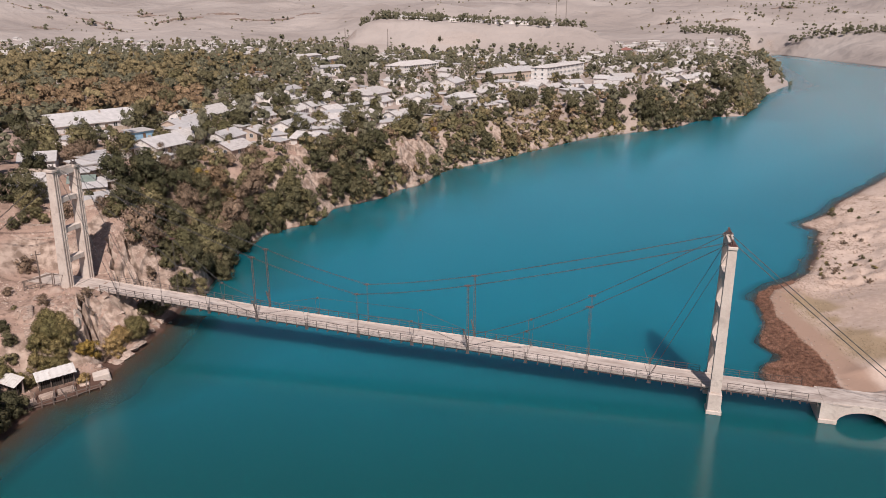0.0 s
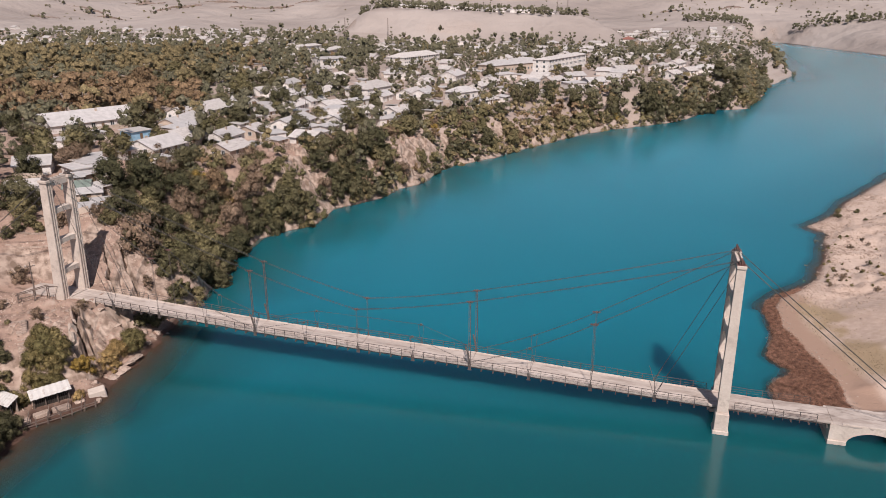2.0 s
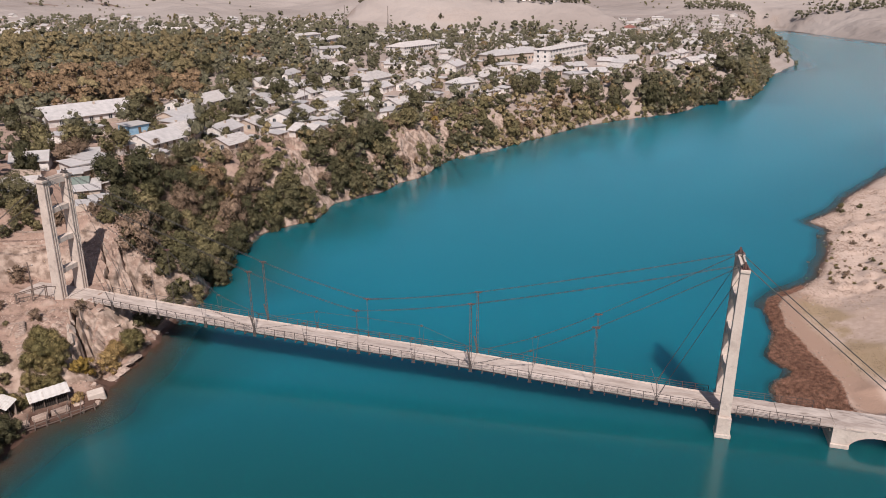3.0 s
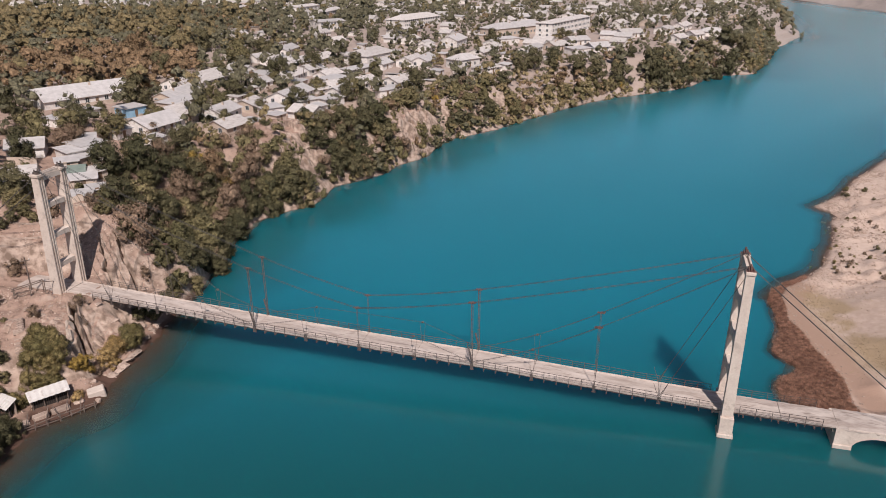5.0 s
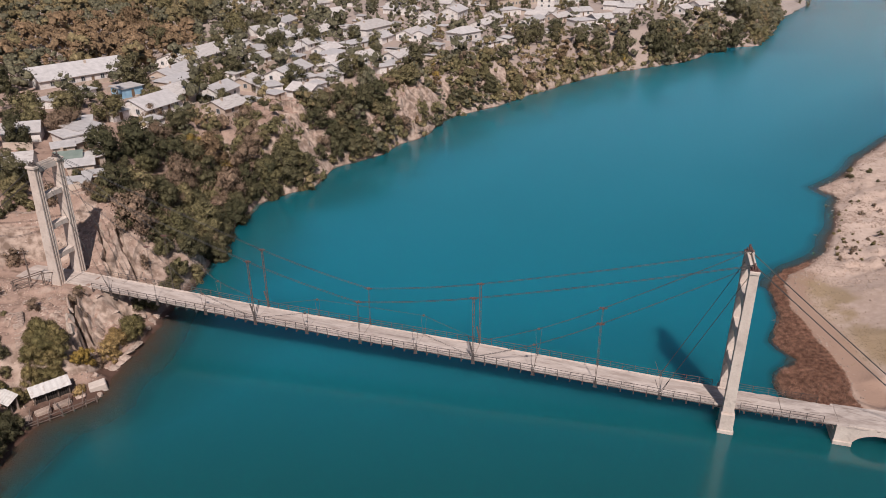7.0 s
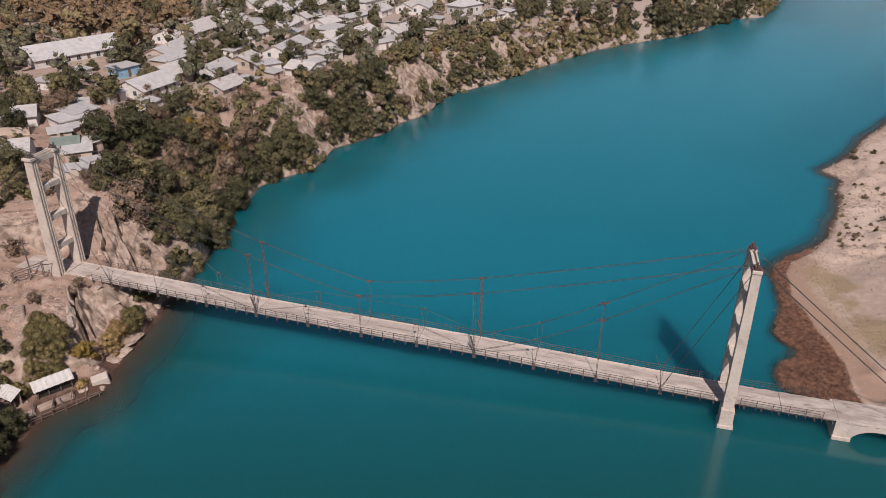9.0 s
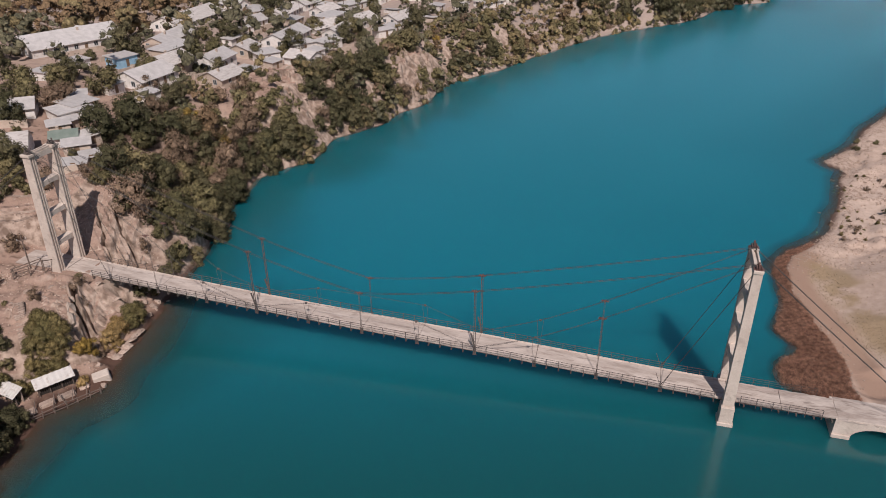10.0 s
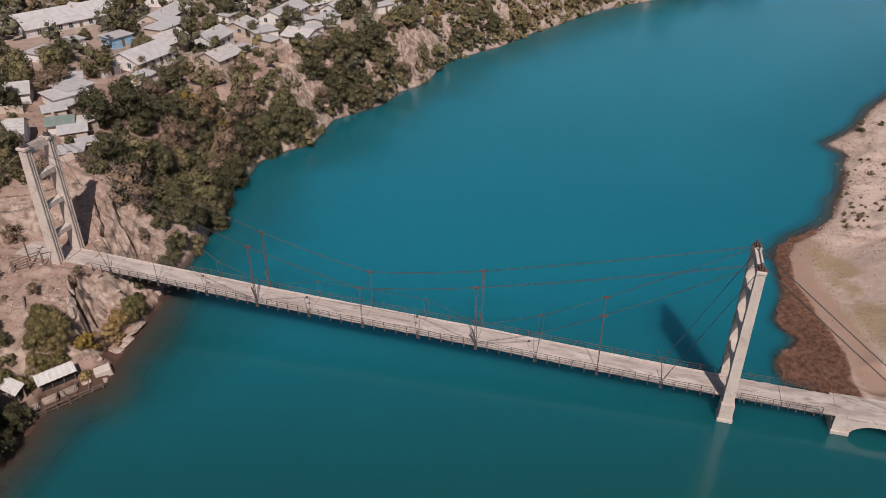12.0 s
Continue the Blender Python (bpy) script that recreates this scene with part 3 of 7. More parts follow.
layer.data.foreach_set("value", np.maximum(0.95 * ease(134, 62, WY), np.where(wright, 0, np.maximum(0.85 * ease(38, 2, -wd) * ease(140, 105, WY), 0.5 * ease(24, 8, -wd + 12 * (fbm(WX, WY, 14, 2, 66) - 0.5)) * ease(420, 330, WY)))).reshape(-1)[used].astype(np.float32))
layer = water.data.attributes.new("far_sheen", "FLOAT", "POINT")
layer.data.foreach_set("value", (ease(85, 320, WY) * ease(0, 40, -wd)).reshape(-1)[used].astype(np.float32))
tagged(water, "calm turquoise silty river water", "water", kind="structure")


# bare bedrock beside the road, finely broken, with deep open joints
def bedrock(x0, x1, y0, y1, label, step=0.13, crags=0.0):
    bx, by = np.meshgrid(np.arange(x0, x1, step), np.arange(y0, y1, step))
    rim = np.minimum(np.minimum(bx - x0, x1 - bx), np.minimum(by - y0, y1 - by)) + 1.2 * (1 + 3 * crags) * (fbm(bx, by, 1.6 + 4 * crags, 3, 43) - 0.5)
    flakes = 0.22 * (fbm(bx, by, 1.3, 4, 41) - 0.5) + 0.16 * ease(0.5, 0.53, fbm(bx + 0.4 * by, by * 0.4, 2.0, 3, 42))
    # standing ribs and clefts of a weathered bluff
    ribs = crags * (0.4 + 3.4 * (0.22 - np.minimum(0.22, np.abs(fbm(bx, by, 5.5, 4, 44) - 0.5))) + 1.1 * ease(0.5, 0.54, fbm(bx, by, 3.4, 3, 45)) - 0.6)
    shore, _ = shore_distance(bx, by)
    bz = height(bx, by, 0.0) + 0.08 + flakes + ribs - joints(bx, by, 0.62) - (1.6 + 3 * crags) * ease(0.9 + 1.5 * crags, 0.0, np.minimum(rim, shore + 0.6))
    ob, _ = sheet("rock_face", bx, by, bz, np.ones((bx.shape[0] - 1, bx.shape[1] - 1), bool), EARTH)
    ob.data.polygons.foreach_set("use_smooth", np.zeros(len(ob.data.polygons), bool))
    tagged(ob, label, "rock", kind="structure")


bedrock(-65.5, -55.0, 124.6, 135.5, "bare tilted rock slab split by open joints")
bedrock(-63.0, -51.5, 103.2, 115.0, "broken bedrock slope split by an open joint")
bedrock(-55.0, -29.0, 190.0, 219.0, "pale craggy bluff face above the water", 0.26, 1.5)
bedrock(-17.0, -1.0, 226.0, 262.0, "pale craggy bluff face below the houses", 0.26, 1.5)


def ground_z(x, y):
    return float(height(np.array([x]), np.array([y]))[0])

# ---- building helpers ----
def part(name, bm, material, parent=None, label=""):
    """Links a bmesh as one mesh object, under a thing or under a part."""
    me = bpy.data.meshes.new(name)
    bm.normal_update()
    bm.to_mesh(me)
    bm.free()
    me.materials.append(material)
    ob = new(name, me)
    ob.parent = parent
    if label:
        ob["label"] = label
    return ob


def empty(name, x=0, y=0, z=0, turn=0, parent=None):
    ob = new(name)
    ob.empty_display_size = 0.5
    ob.matrix_basis = pose(x, y, z, 0, 0, turn)
    ob.parent = parent
    return ob


def box(bm, x0, x1, y0, y1, z0, z1, bevel=0.0, taper=(1, 1), skew=0.0):
    """An upright block; taper scales its top, skew slides the top along x."""
    cx, cy = (x0 + x1) / 2, (y0 + y1) / 2
    vs = []
    for z, tx, ty, sk in ((z0, 1, 1, 0), (z1, taper[0], taper[1], skew)):
        for x, y in ((x0, y0), (x1, y0), (x1, y1), (x0, y1)):
            vs.append(bm.verts.new((cx + (x - cx) * tx + sk, cy + (y - cy) * ty, z)))
    fs = [bm.faces.new([vs[i] for i in q]) for q in ((3, 2, 1, 0), (4, 5, 6, 7), (0, 1, 5, 4), (1, 2, 6, 5), (2, 3, 7, 6), (3, 0, 4, 7))]
    if bevel:
        bmesh.ops.bevel(bm, geom=list({e for f in fs for e in f.edges}), offset=bevel, segments=1, affect="EDGES")
    return fs


def beam(bm, a, b, wide, high, up=(0, 0, 1)):
    """A square bar from a to b."""
    a, b = Vector(a), Vector(b)
    d = (b - a).normalized()
    side = d.cross(Vector(up))
    side = side.normalized() if side.length > 1e-4 else Vector((1, 0, 0))
    top = side.cross(d)
    vs = [bm.verts.new(p + side * i * wide / 2 + top * j * high / 2) for p in (a, b) for i, j in ((-1, -1), (1, -1), (1, 1), (-1, 1))]
    for q in ((3, 2, 1, 0), (4, 5, 6, 7), (0, 1, 5, 4), (1, 2, 6, 5), (2, 3, 7, 6), (3, 0, 4, 7)):
        bm.faces.new([vs[i] for i in q])


def sweep(bm, pts, wide, high):
    """One square bar bent through all the points."""
    pts = [Vector(q) for q in pts]
    rings = []
    for k, q in enumerate(pts):
        d = (pts[min(k + 1, len(pts) - 1)] - pts[max(k - 1, 0)]).normalized()
        side = d.cross(Vector((0, 0, 1))).normalized()
        top = side.cross(d)
        rings.append([bm.verts.new(q + side * i * wide / 2 + top * j * high / 2) for i, j in ((-1, -1), (1, -1), (1, 1), (-1, 1))])
    for a, b in zip(rings, rings[1:]):
        for j in range(4):
            bm.faces.new((a[j], a[(j + 1) % 4], b[(j + 1) % 4], b[j]))
    bm.faces.new(rings[0][::-1])
    bm.faces.new(rings[-1])


def rope(bm, pts, r, n=6, sag=0.0):
    """A round strand through the points, each stretch with a little sag."""
    line = []
    for a, b in zip(pts, pts[1:]):
        a, b = Vector(a), Vector(b)
        for k in range(6):
            t = k / 6
            p = a.lerp(b, t)
            p.z -= sag * 4 * t * (1 - t)
            line.append(p)
    line.append(Vector(pts[-1]))
    rings = []
    for k, p in enumerate(line):
        d = (line[min(k + 1, len(line) - 1)] - line[max(k - 1, 0)]).normalized()
        side = d.cross(Vector((0, 0, 1)))
        side = side.normalized() if side.length > 1e-4 else Vector((1, 0, 0))
        top = side.cross(d)
        rings.append([bm.verts.new(p + (side * math.cos(a) + top * math.sin(a)) * r) for a in [2 * math.pi * j / n for j in range(n)]])
    for ra, rb in zip(rings, rings[1:]):
        for j in range(n):
            bm.faces.new((ra[j], ra[(j + 1) % n], rb[(j + 1) % n], rb[j]))
    bm.faces.new(rings[0][::-1])
    bm.faces.new(rings[-1])


# ---- the bridge: x along it from the right tower, y across, z up ----
bridge = empty("suspension_bridge", AX, AY, 0, math.degrees(math.atan2(UY, UX)))
tagged(bridge, "narrow concrete-towered suspension bridge with dusty pale deck over the river", "bridge")
SPAN, BAY, HALF = 106.3, 8.858, 2.25


def deck_z(s):
    return float(np.interp(s, [-110, -106, -89, -71, -53, -35, -18, -9, 0, 14, 40], [8.05, 8.0, 7.05, 6.05, 5.35, 4.75, 3.9, 3.5, 3.2, 2.95, 2.9]))


def deck_panel(s0, s1, wl, wr, seed):
    """One stretch of slab with ragged edges and a dusty, uneven crown."""
    rng = random.Random(seed)
    bm = bmesh.new()
    n = max(4, int((s1 - s0) / 0.55))
    rows = []
    for k in range(n + 1):
        s = s0 + (s1 - s0) * k / n
        z = deck_z(s)
        a, b = -wl + rng.uniform(-0.09, 0.06), wr + rng.uniform(-0.06, 0.09)
        ws = [a, a + 0.35, -0.7, 0.0, 0.7, b - 0.35, b]
        top = [bm.verts.new((s, w, z + (0.05 if abs(w) < 1 else 0.0) + rng.uniform(-0.02, 0.02))) for w in ws]
        low = [bm.verts.new((s, a + 0.02, z - 0.22)), bm.verts.new((s, b - 0.02, z - 0.22))]
        rows.append((top, low))
    for (ta, la), (tb, lb) in zip(rows, rows[1:]):
        for j in range(len(ta) - 1):
            bm.faces.new((ta[j], tb[j], tb[j + 1], ta[j + 1]))
        bm.faces.new((ta[0], la[0], lb[0], tb[0]))
        bm.faces.new((ta[-1], tb[-1], lb[1], la[1]))
        bm.faces.new((la[0], la[1], lb[1], lb[0]))
    for (t, l), flip in ((rows[0], False), (rows[-1], True)):
        ring = [l[0], *t, l[1]]
        bm.faces.new(ring if flip else ring[::-1])
    return bm


deck = empty("deck", parent=bridge)
for k in range(12):
    part("deck_panel", deck_panel(-(k + 1) * BAY + 0.03, -k * BAY - 0.03, 2.1, 2.1, k), DECK, deck)
for k in range(2):
    part("deck_panel", deck_panel(0.03 + 6.9 * k, 6.87 + 6.9 * k, 2.05, 2.05, 40 + k), DECK_WORN, deck)
approach = part("approach_slab", deck_panel(-116.5, -SPAN - 0.05, 2.3, 2.3, 90), DECK, deck)
approach.location = (0, 0, 0.06)
for side in (-1, 1):
    for k in range(24):
        bm = bmesh.new()
        s0, s1 = -(k + 1) * BAY / 2 + 0.06, -k * BAY / 2 - 0.06
        sweep(bm, [(a, side * 2.04, deck_z(a) + 0.02) for a in (s0, (s0 + s1) / 2, s1)], 0.16, 0.2)
        part("kerb", bm, CONCRETE, deck)
for w in (-1.75, -0.6, 0.6, 1.75):
    bm = bmesh.new()
    sweep(bm, [(a, w, deck_z(a) - 0.38) for a in np.arange(-SPAN, 13.5, BAY / 2)], 0.16, 0.30)
    part("stringer", bm, MAST, deck)
bm = bmesh.new()
box(bm, -0.08, 0.08, -2.3, 2.3, -0.11, 0.11)
crossbeam = part("cross_beam", bm, MAST, deck)
for k in range(1, 67):
    s = -k * BAY / 5
    if k > 60:
        s = (k - 60) * 2.2
    ob = new("cross_beam", crossbeam.data)
    ob.parent, ob.location = deck, (s, 0, deck_z(s) - 0.58)
crossbeam.location = (-0.6, 0, deck_z(0) - 0.58)

# railings: bent steel posts and two or three bars
rng = random.Random(4)
bm = bmesh.new()
box(bm, -0.035, 0.035, -0.035, 0.035, -0.55, 1.02)
post_mesh = part("railing_post", bm, MAST, bridge)
first = True
for side in (-1, 1):
    rail = empty("railing", parent=bridge)
    stretch = [(-k * BAY / 5, 1.0) for k in range(1, 58)] + [(1.6 + 2.05 * k, 1.0) for k in range(6)]
    for s, _ in stretch:
        ob = post_mesh if first else new("railing_post", post_mesh.data)
        first = False
        ob.parent = rail
        ob.matrix_basis = pose(s, side * 2.3, deck_z(s), rng.uniform(-4, 4), rng.uniform(-3, 3), 0)
    for up, thick in ((1.0, 0.05), (0.62, 0.034), (0.28, 0.034)):
        for s0, s1 in ((-101, -BAY / 5), (1.6, 1.6 + 2.05 * 5)):
            bm = bmesh.new()
            n = int((s1 - s0) / (BAY / 5))
            pts = [(s0 + (s1 - s0) * k / n, side * 2.3 + rng.uniform(-0.05, 0.05), deck_z(s0 + (s1 - s0) * k / n) + up + rng.uniform(-0.05, 0.05)) for k in range(n + 1)]
            sweep(bm, pts, thick, thick)
            part("railing_bar", bm, MAST, rail)


def tower_leg(z0, z1, wide, deep):
    """A tapering concrete leg."""
    bm = bmesh.new()
    box(bm, -wide / 2, wide / 2, -deep / 2, deep / 2, z0, z1, 0.05, (0.69, 0.9))
    return bm


def leg_rib(z0, z1, wide, deep, face, off):
    """A raised rib down one of the two faces that look along the bridge."""
    bm = bmesh.new()
    vs = []
    for z, f, g in ((z0, 1.0, 1.0), (z1, 0.69, 0.9)):
        for dx, dy in ((-0.1, -0.09), (0.1, -0.09), (0.1, 0.09), (-0.1, 0.09)):
            vs.append(bm.verts.new((face * (wide / 2 * f + 0.05) + dx, off * deep * g + dy, z)))
    for q in ((3, 2, 1, 0), (4, 5, 6, 7), (0, 1, 5, 4), (1, 2, 6, 5), (2, 3, 7, 6), (3, 0, 4, 7)):
        bm.faces.new([vs[i] for i in q])
    return bm


def brace(gap, z, thick, high, haunch):
    """A cross beam between the legs, its underside a round arch."""
    bm = bmesh.new()
    n = 16
    g = gap / 2
    outline = []
    for k in range(n + 1):
        y = -g + gap * k / n
        outline.append((y, z - haunch * (1 - math.sqrt(max(0.0, 1 - (y / g) ** 2)))))
    front = [bm.verts.new((-thick / 2, y, q)) for y, q in outline] + [bm.verts.new((-thick / 2, y, z + high)) for y in (g, -g)]
    back = [bm.verts.new((thick / 2, v.co.y, v.co.z)) for v in front]
    bm.faces.new(front)
    bm.faces.new(back[::-1])
    m = len(front)
    for k in range(m):
        bm.faces.new((front[k], back[k], back[(k + 1) % m], front[(k + 1) % m]))
    bmesh.ops.recalc_face_normals(bm, faces=bm.faces)
    return bm


def tower(s, foot, top, wide, deep, legs, pedestal, haunch):
    t = empty("tower", s, 0, 0, 0, bridge)
    for w in (-legs, legs):
        leg = part("tower_leg", tower_leg(foot, top - 0.6, wide, deep), CONCRETE, t)
        leg.location = (0, w, 0)
        for face in (-1, 1):
            for off in (-0.40, 0.0, 0.40):
                part("rib", leg_rib(foot, top - 0.6, wide, deep, face, off), CONCRETE, leg)
        bm = bmesh.new()
        box(bm, -wide * 0.53, wide * 0.53, -deep * 0.62, deep * 0.62, top - 0.6, top - 0.18, 0.04)
        cap = part("leg_cap", bm, CONCRETE, t)
        cap.location = (0, w, 0)
        bm = bmesh.new()
        for dx in (-0.28, 0, 0.28):
            box(bm, dx - 0.07, dx + 0.07, -0.42, 0.42, top - 0.18, top + 0.35 - abs(dx) * 0.5, 0.02)
        box(bm, -0.6, 0.6, -0.34, 0.34, top - 0.18, top - 0.08)
        for dy in (-0.36, 0.36):
            box(bm, -0.12, 0.12, dy - 0.05, dy + 0.05, top - 0.1, top + 0.62)
        saddle = part("cable_saddle", bm, RED_STEEL if pedestal else MAST, t, "rusty steel cable saddle")
        saddle.location = (0, w, 0)
        if pedestal:
            bm = bmesh.new()
            box(bm, -0.95, 0.95, -1.0, 1.0, -4, foot, 0.06, (0.93, 0.9))
            box(bm, -1.04, 1.04, -1.1, 1.1, -4, 0.5, 0.06)
            ped = part("pedestal", bm, CONCRETE, t)
            ped.location = (0, w, 0)
    gap = 2 * legs - deep * 0.9
    rise = (top - 0.6 - foot) / 4
    for k in (1, 2, 3):
        part("cross_brace", brace(gap + 0.12, foot + rise * k, wide * (0.92 if pedestal else 0.7), 1.15 if pedestal else 0.78, haunch), CONCRETE, t)
    part("top_beam", brace(2 * legs - deep * 0.8, top - 1.35, 0.8 if pedestal else 1.0, 0.9, 0.5 if pedestal else 0.16), CONCRETE, t)
    bm = bmesh.new()
    for x in (-0.3, 0.3):
        box(bm, x - 0.1, x + 0.1, -legs - 0.3, legs + 0.3, top - 0.42, top - 0.12)
    part("crown_rail", bm, CONCRETE, t)
    return t


tower(0.0, 3.0, 24.3, 1.14, 0.95, 2.95, True, 2.1)
tower(-SPAN - 1.3, 7.0, 29.0, 1.58, 1.28, 2.45, False, 0.32).matrix_basis = pose(-SPAN - 1.55, 0, 0, 0, 2.2, 0)

# cables: two strands side by side in each plane
TR, TL = 24.45, 29.1


def span_line(w, pts, r, name, label="", sag=0.0, twin=0.2):
    line = empty(name, parent=bridge)
    if label:
        line["label"] = label
    for d in (-twin / 2, twin / 2):
        bm = bmesh.new()
        rope(bm, [(s, w + d, z) for s, z in pts], r, 6, sag)
        part("strand", bm, CABLE, line)
    return line


K = [-BAY * k for k in range(13)]
for w in (-HALF, HALF):
    span_line(w, [(0, TR), (K[4], 14.95), (K[6], 11.85), (K[8], 16.35), (-SPAN, TL)], 0.031, "main_cable", sag=0.25, twin=0.3)
    span_line(w, [(0, TR), (26.5, 2.9)], 0.038, "anchor_cable", sag=0.15, twin=0.34)
    span_line(w, [(-SPAN, TL), (-133, 10.5)], 0.038, "anchor_cable", sag=0.15, twin=0.34)
    span_line(w, [(0, TR), (K[2], 13.45), (K[3], 8.7), (K[4], deck_z(K[4]) + 0.5)], 0.024, "stay_cable", sag=0.12)
    span_line(w, [(-SPAN, TL), (K[10], 16.8), (K[9], 9.6), (K[8], deck_z(K[8]) + 0.5)], 0.024, "stay_cable", sag=0.12)
    span_line(w, [(0.3, TR), (K[1], deck_z(K[1]) + 0.5)], 0.02, "tower_stay", sag=0.05, twin=0.12)
    span_line(w, [(-SPAN, TL), (K[11], deck_z(K[11]) + 0.5)], 0.02, "tower_stay", sag=0.05, twin=0.12)
    span_line(w, [(K[4], deck_z(K[4]) + 0.5), (K[5], 8.35), (K[6], 8.55), (K[7], 8.65), (K[8], deck_z(K[8]) + 0.5)], 0.016, "tie_cable", twin=0.16)
    for k, top, kind in ((1, 0, "foot"), (2, 13.45, "rod"), (3, 8.7, "fork"), (4, 14.95, "mast"), (5, 8.35, "fork"), (6, 11.85, "rod"),
                         (7, 8.65, "fork"), (8, 16.35, "mast"), (9, 9.6, "fork"), (10, 16.8, "rod"), (11, 0, "foot")):
        s, z = K[k], deck_z(K[k])
        hanger = empty("hanger", s, w, 0, 0, bridge)
        bm = bmesh.new()
        if kind == "mast":
            for d in (-0.12, 0.12):
                beam(bm, (d, 0, z - 0.6), (d, 0, top), 0.07, 0.12, (0, 1, 0))
            for q in np.arange(z + 1.5, top, 2.0):
                box(bm, -0.14, 0.14, -0.05, 0.05, q, q + 0.1)
            part("hanger_mast", bm, MAST, hanger)
            bm = bmesh.new()
            beam(bm, (0.1, 0, z + 0.2), (-0.5, 0, z + 2.9), 0.2, 0.14, (0, 1, 0))
            part("foot_strut", bm, MAST, hanger)
        elif kind == "rod":
            for d in (-0.07, 0.07):
                rope(bm, [(d, 0, z - 0.7), (d, 0, top)], 0.024, 5)
            part("hanger_rod", bm, MAST, hanger)
        elif kind == "fork":
            for d in (-0.75, 0.75):
                rope(bm, [(d * 0.15, 0, z - 0.7), (d * 0.6, 0, top)], 0.024, 5)
            part("hanger_rod", bm, MAST, hanger)
        if kind == "foot":
            for d in (-0.9, 0.9):
                rope(bm, [(0, 0, z), (d, 0, z + 2.4)], 0.035, 5)
            part("hanger_rod", bm, MAST, hanger)
        bm = bmesh.new()
        for d in (-0.18, 0.18):
            box(bm, d - 0.04, d + 0.04, -0.07, 0.07, z - 0.75, z + 0.3)
        box(bm, -0.28, 0.28, -0.09, 0.09, z - 0.75, z - 0.65)
        part("deck_bracket", bm, MAST, hanger)
        if top:
            bm = bmesh.new()
            stout = kind in ("mast", "rod")
            size = 0.62 if stout else 0.25
            for a in (0.25, 1.4, -0.7):
                beam(bm, (-size * math.cos(a), -size * 0.6 * math.sin(a), top), (size * math.cos(a), size * 0.6 * math.sin(a), top + 0.05), 0.09 if stout else 0.05, 0.1)
            box(bm, -0.15, 0.15, -0.15, 0.15, top - 0.14, top + 0.14, 0.03)
            part("cable_clamp", bm, RED_STEEL if stout else MAST, hanger, "red painted cable clamp" if stout else "")

# arched concrete abutment at the right bank
arch = empty("arch_abutment", AX, AY, 0, math.degrees(math.atan2(UY, UX)))
tagged(arch, "pale concrete abutment with a round arch above the water", "abutment")


def arch_wall(s0, s1, a0, a1, w0, w1, rise):
    """A block with an arched opening through it."""
    bm = bmesh.new()
    n = 20
    low, c, half = -3.0, (a0 + a1) / 2, (a1 - a0) / 2
    pts = [(s0, low), (a0, low), (a0, 0.1)]
    for k in range(1, n):
        a = math.pi * k / n
        pts.append((c - half * math.cos(a), 0.1 + rise * math.sin(a)))
    pts += [(a1, 0.1), (a1, low), (s1, low), (s1, 2.86), (s0, 2.93)]
    fr = [bm.verts.new((s, w0, z)) for s, z in pts]
    bk = [bm.verts.new((s, w1, z)) for s, z in pts]
    bm.faces.new(fr)
    bm.faces.new(bk[::-1])
    for k in range(len(pts)):
        bm.faces.new((fr[k], bk[k], bk[(k + 1) % len(pts)], fr[(k + 1) % len(pts)]))
    bmesh.ops.recalc_face_normals(bm, faces=bm.faces)
    bmesh.ops.triangulate(bm, faces=[f for f in bm.faces if len(f.verts) > 4])
    return bm


part("arch_body", arch_wall(13.55, 27, 15.7, 22.2, -2.3, 2.5, 1.95), CONCRETE, arch)
bm = bmesh.new()
box(bm, 13.45, 15.75, -2.5, 2.7, -3, 0.55, 0.05)
part("pier_plinth", bm, CONCRETE, arch)
part("roadway", deck_panel(13.86, 27, 2.3, 2.5, 77), DECK_WORN, arch)
bm = bmesh.new()
sweep(bm, [(a, -2.18, deck_z(a) + 0.03) for a in np.arange(15, 27, 1.5)], 0.2, 0.14)
part("kerb", bm, CONCRETE, arch)

# ---- trees ----
ball = bmesh.new()
bmesh.ops.create_icosphere(ball, subdivisions=1, radius=1.0)
BALL = np.array([v.co[:] for v in ball.verts])
BALL_FACES = np.array([[v.index for v in f.verts] for f in ball.faces])
bmesh.ops.subdivide_edges(ball, edges=ball.edges[:], cuts=1, use_grid_fill=True)
ROUND = np.array([v.co.normalized()[:] for v in ball.verts])
ROUND_FACES = np.array([[v.index for v in f.verts] for f in ball.faces])
ball.free()


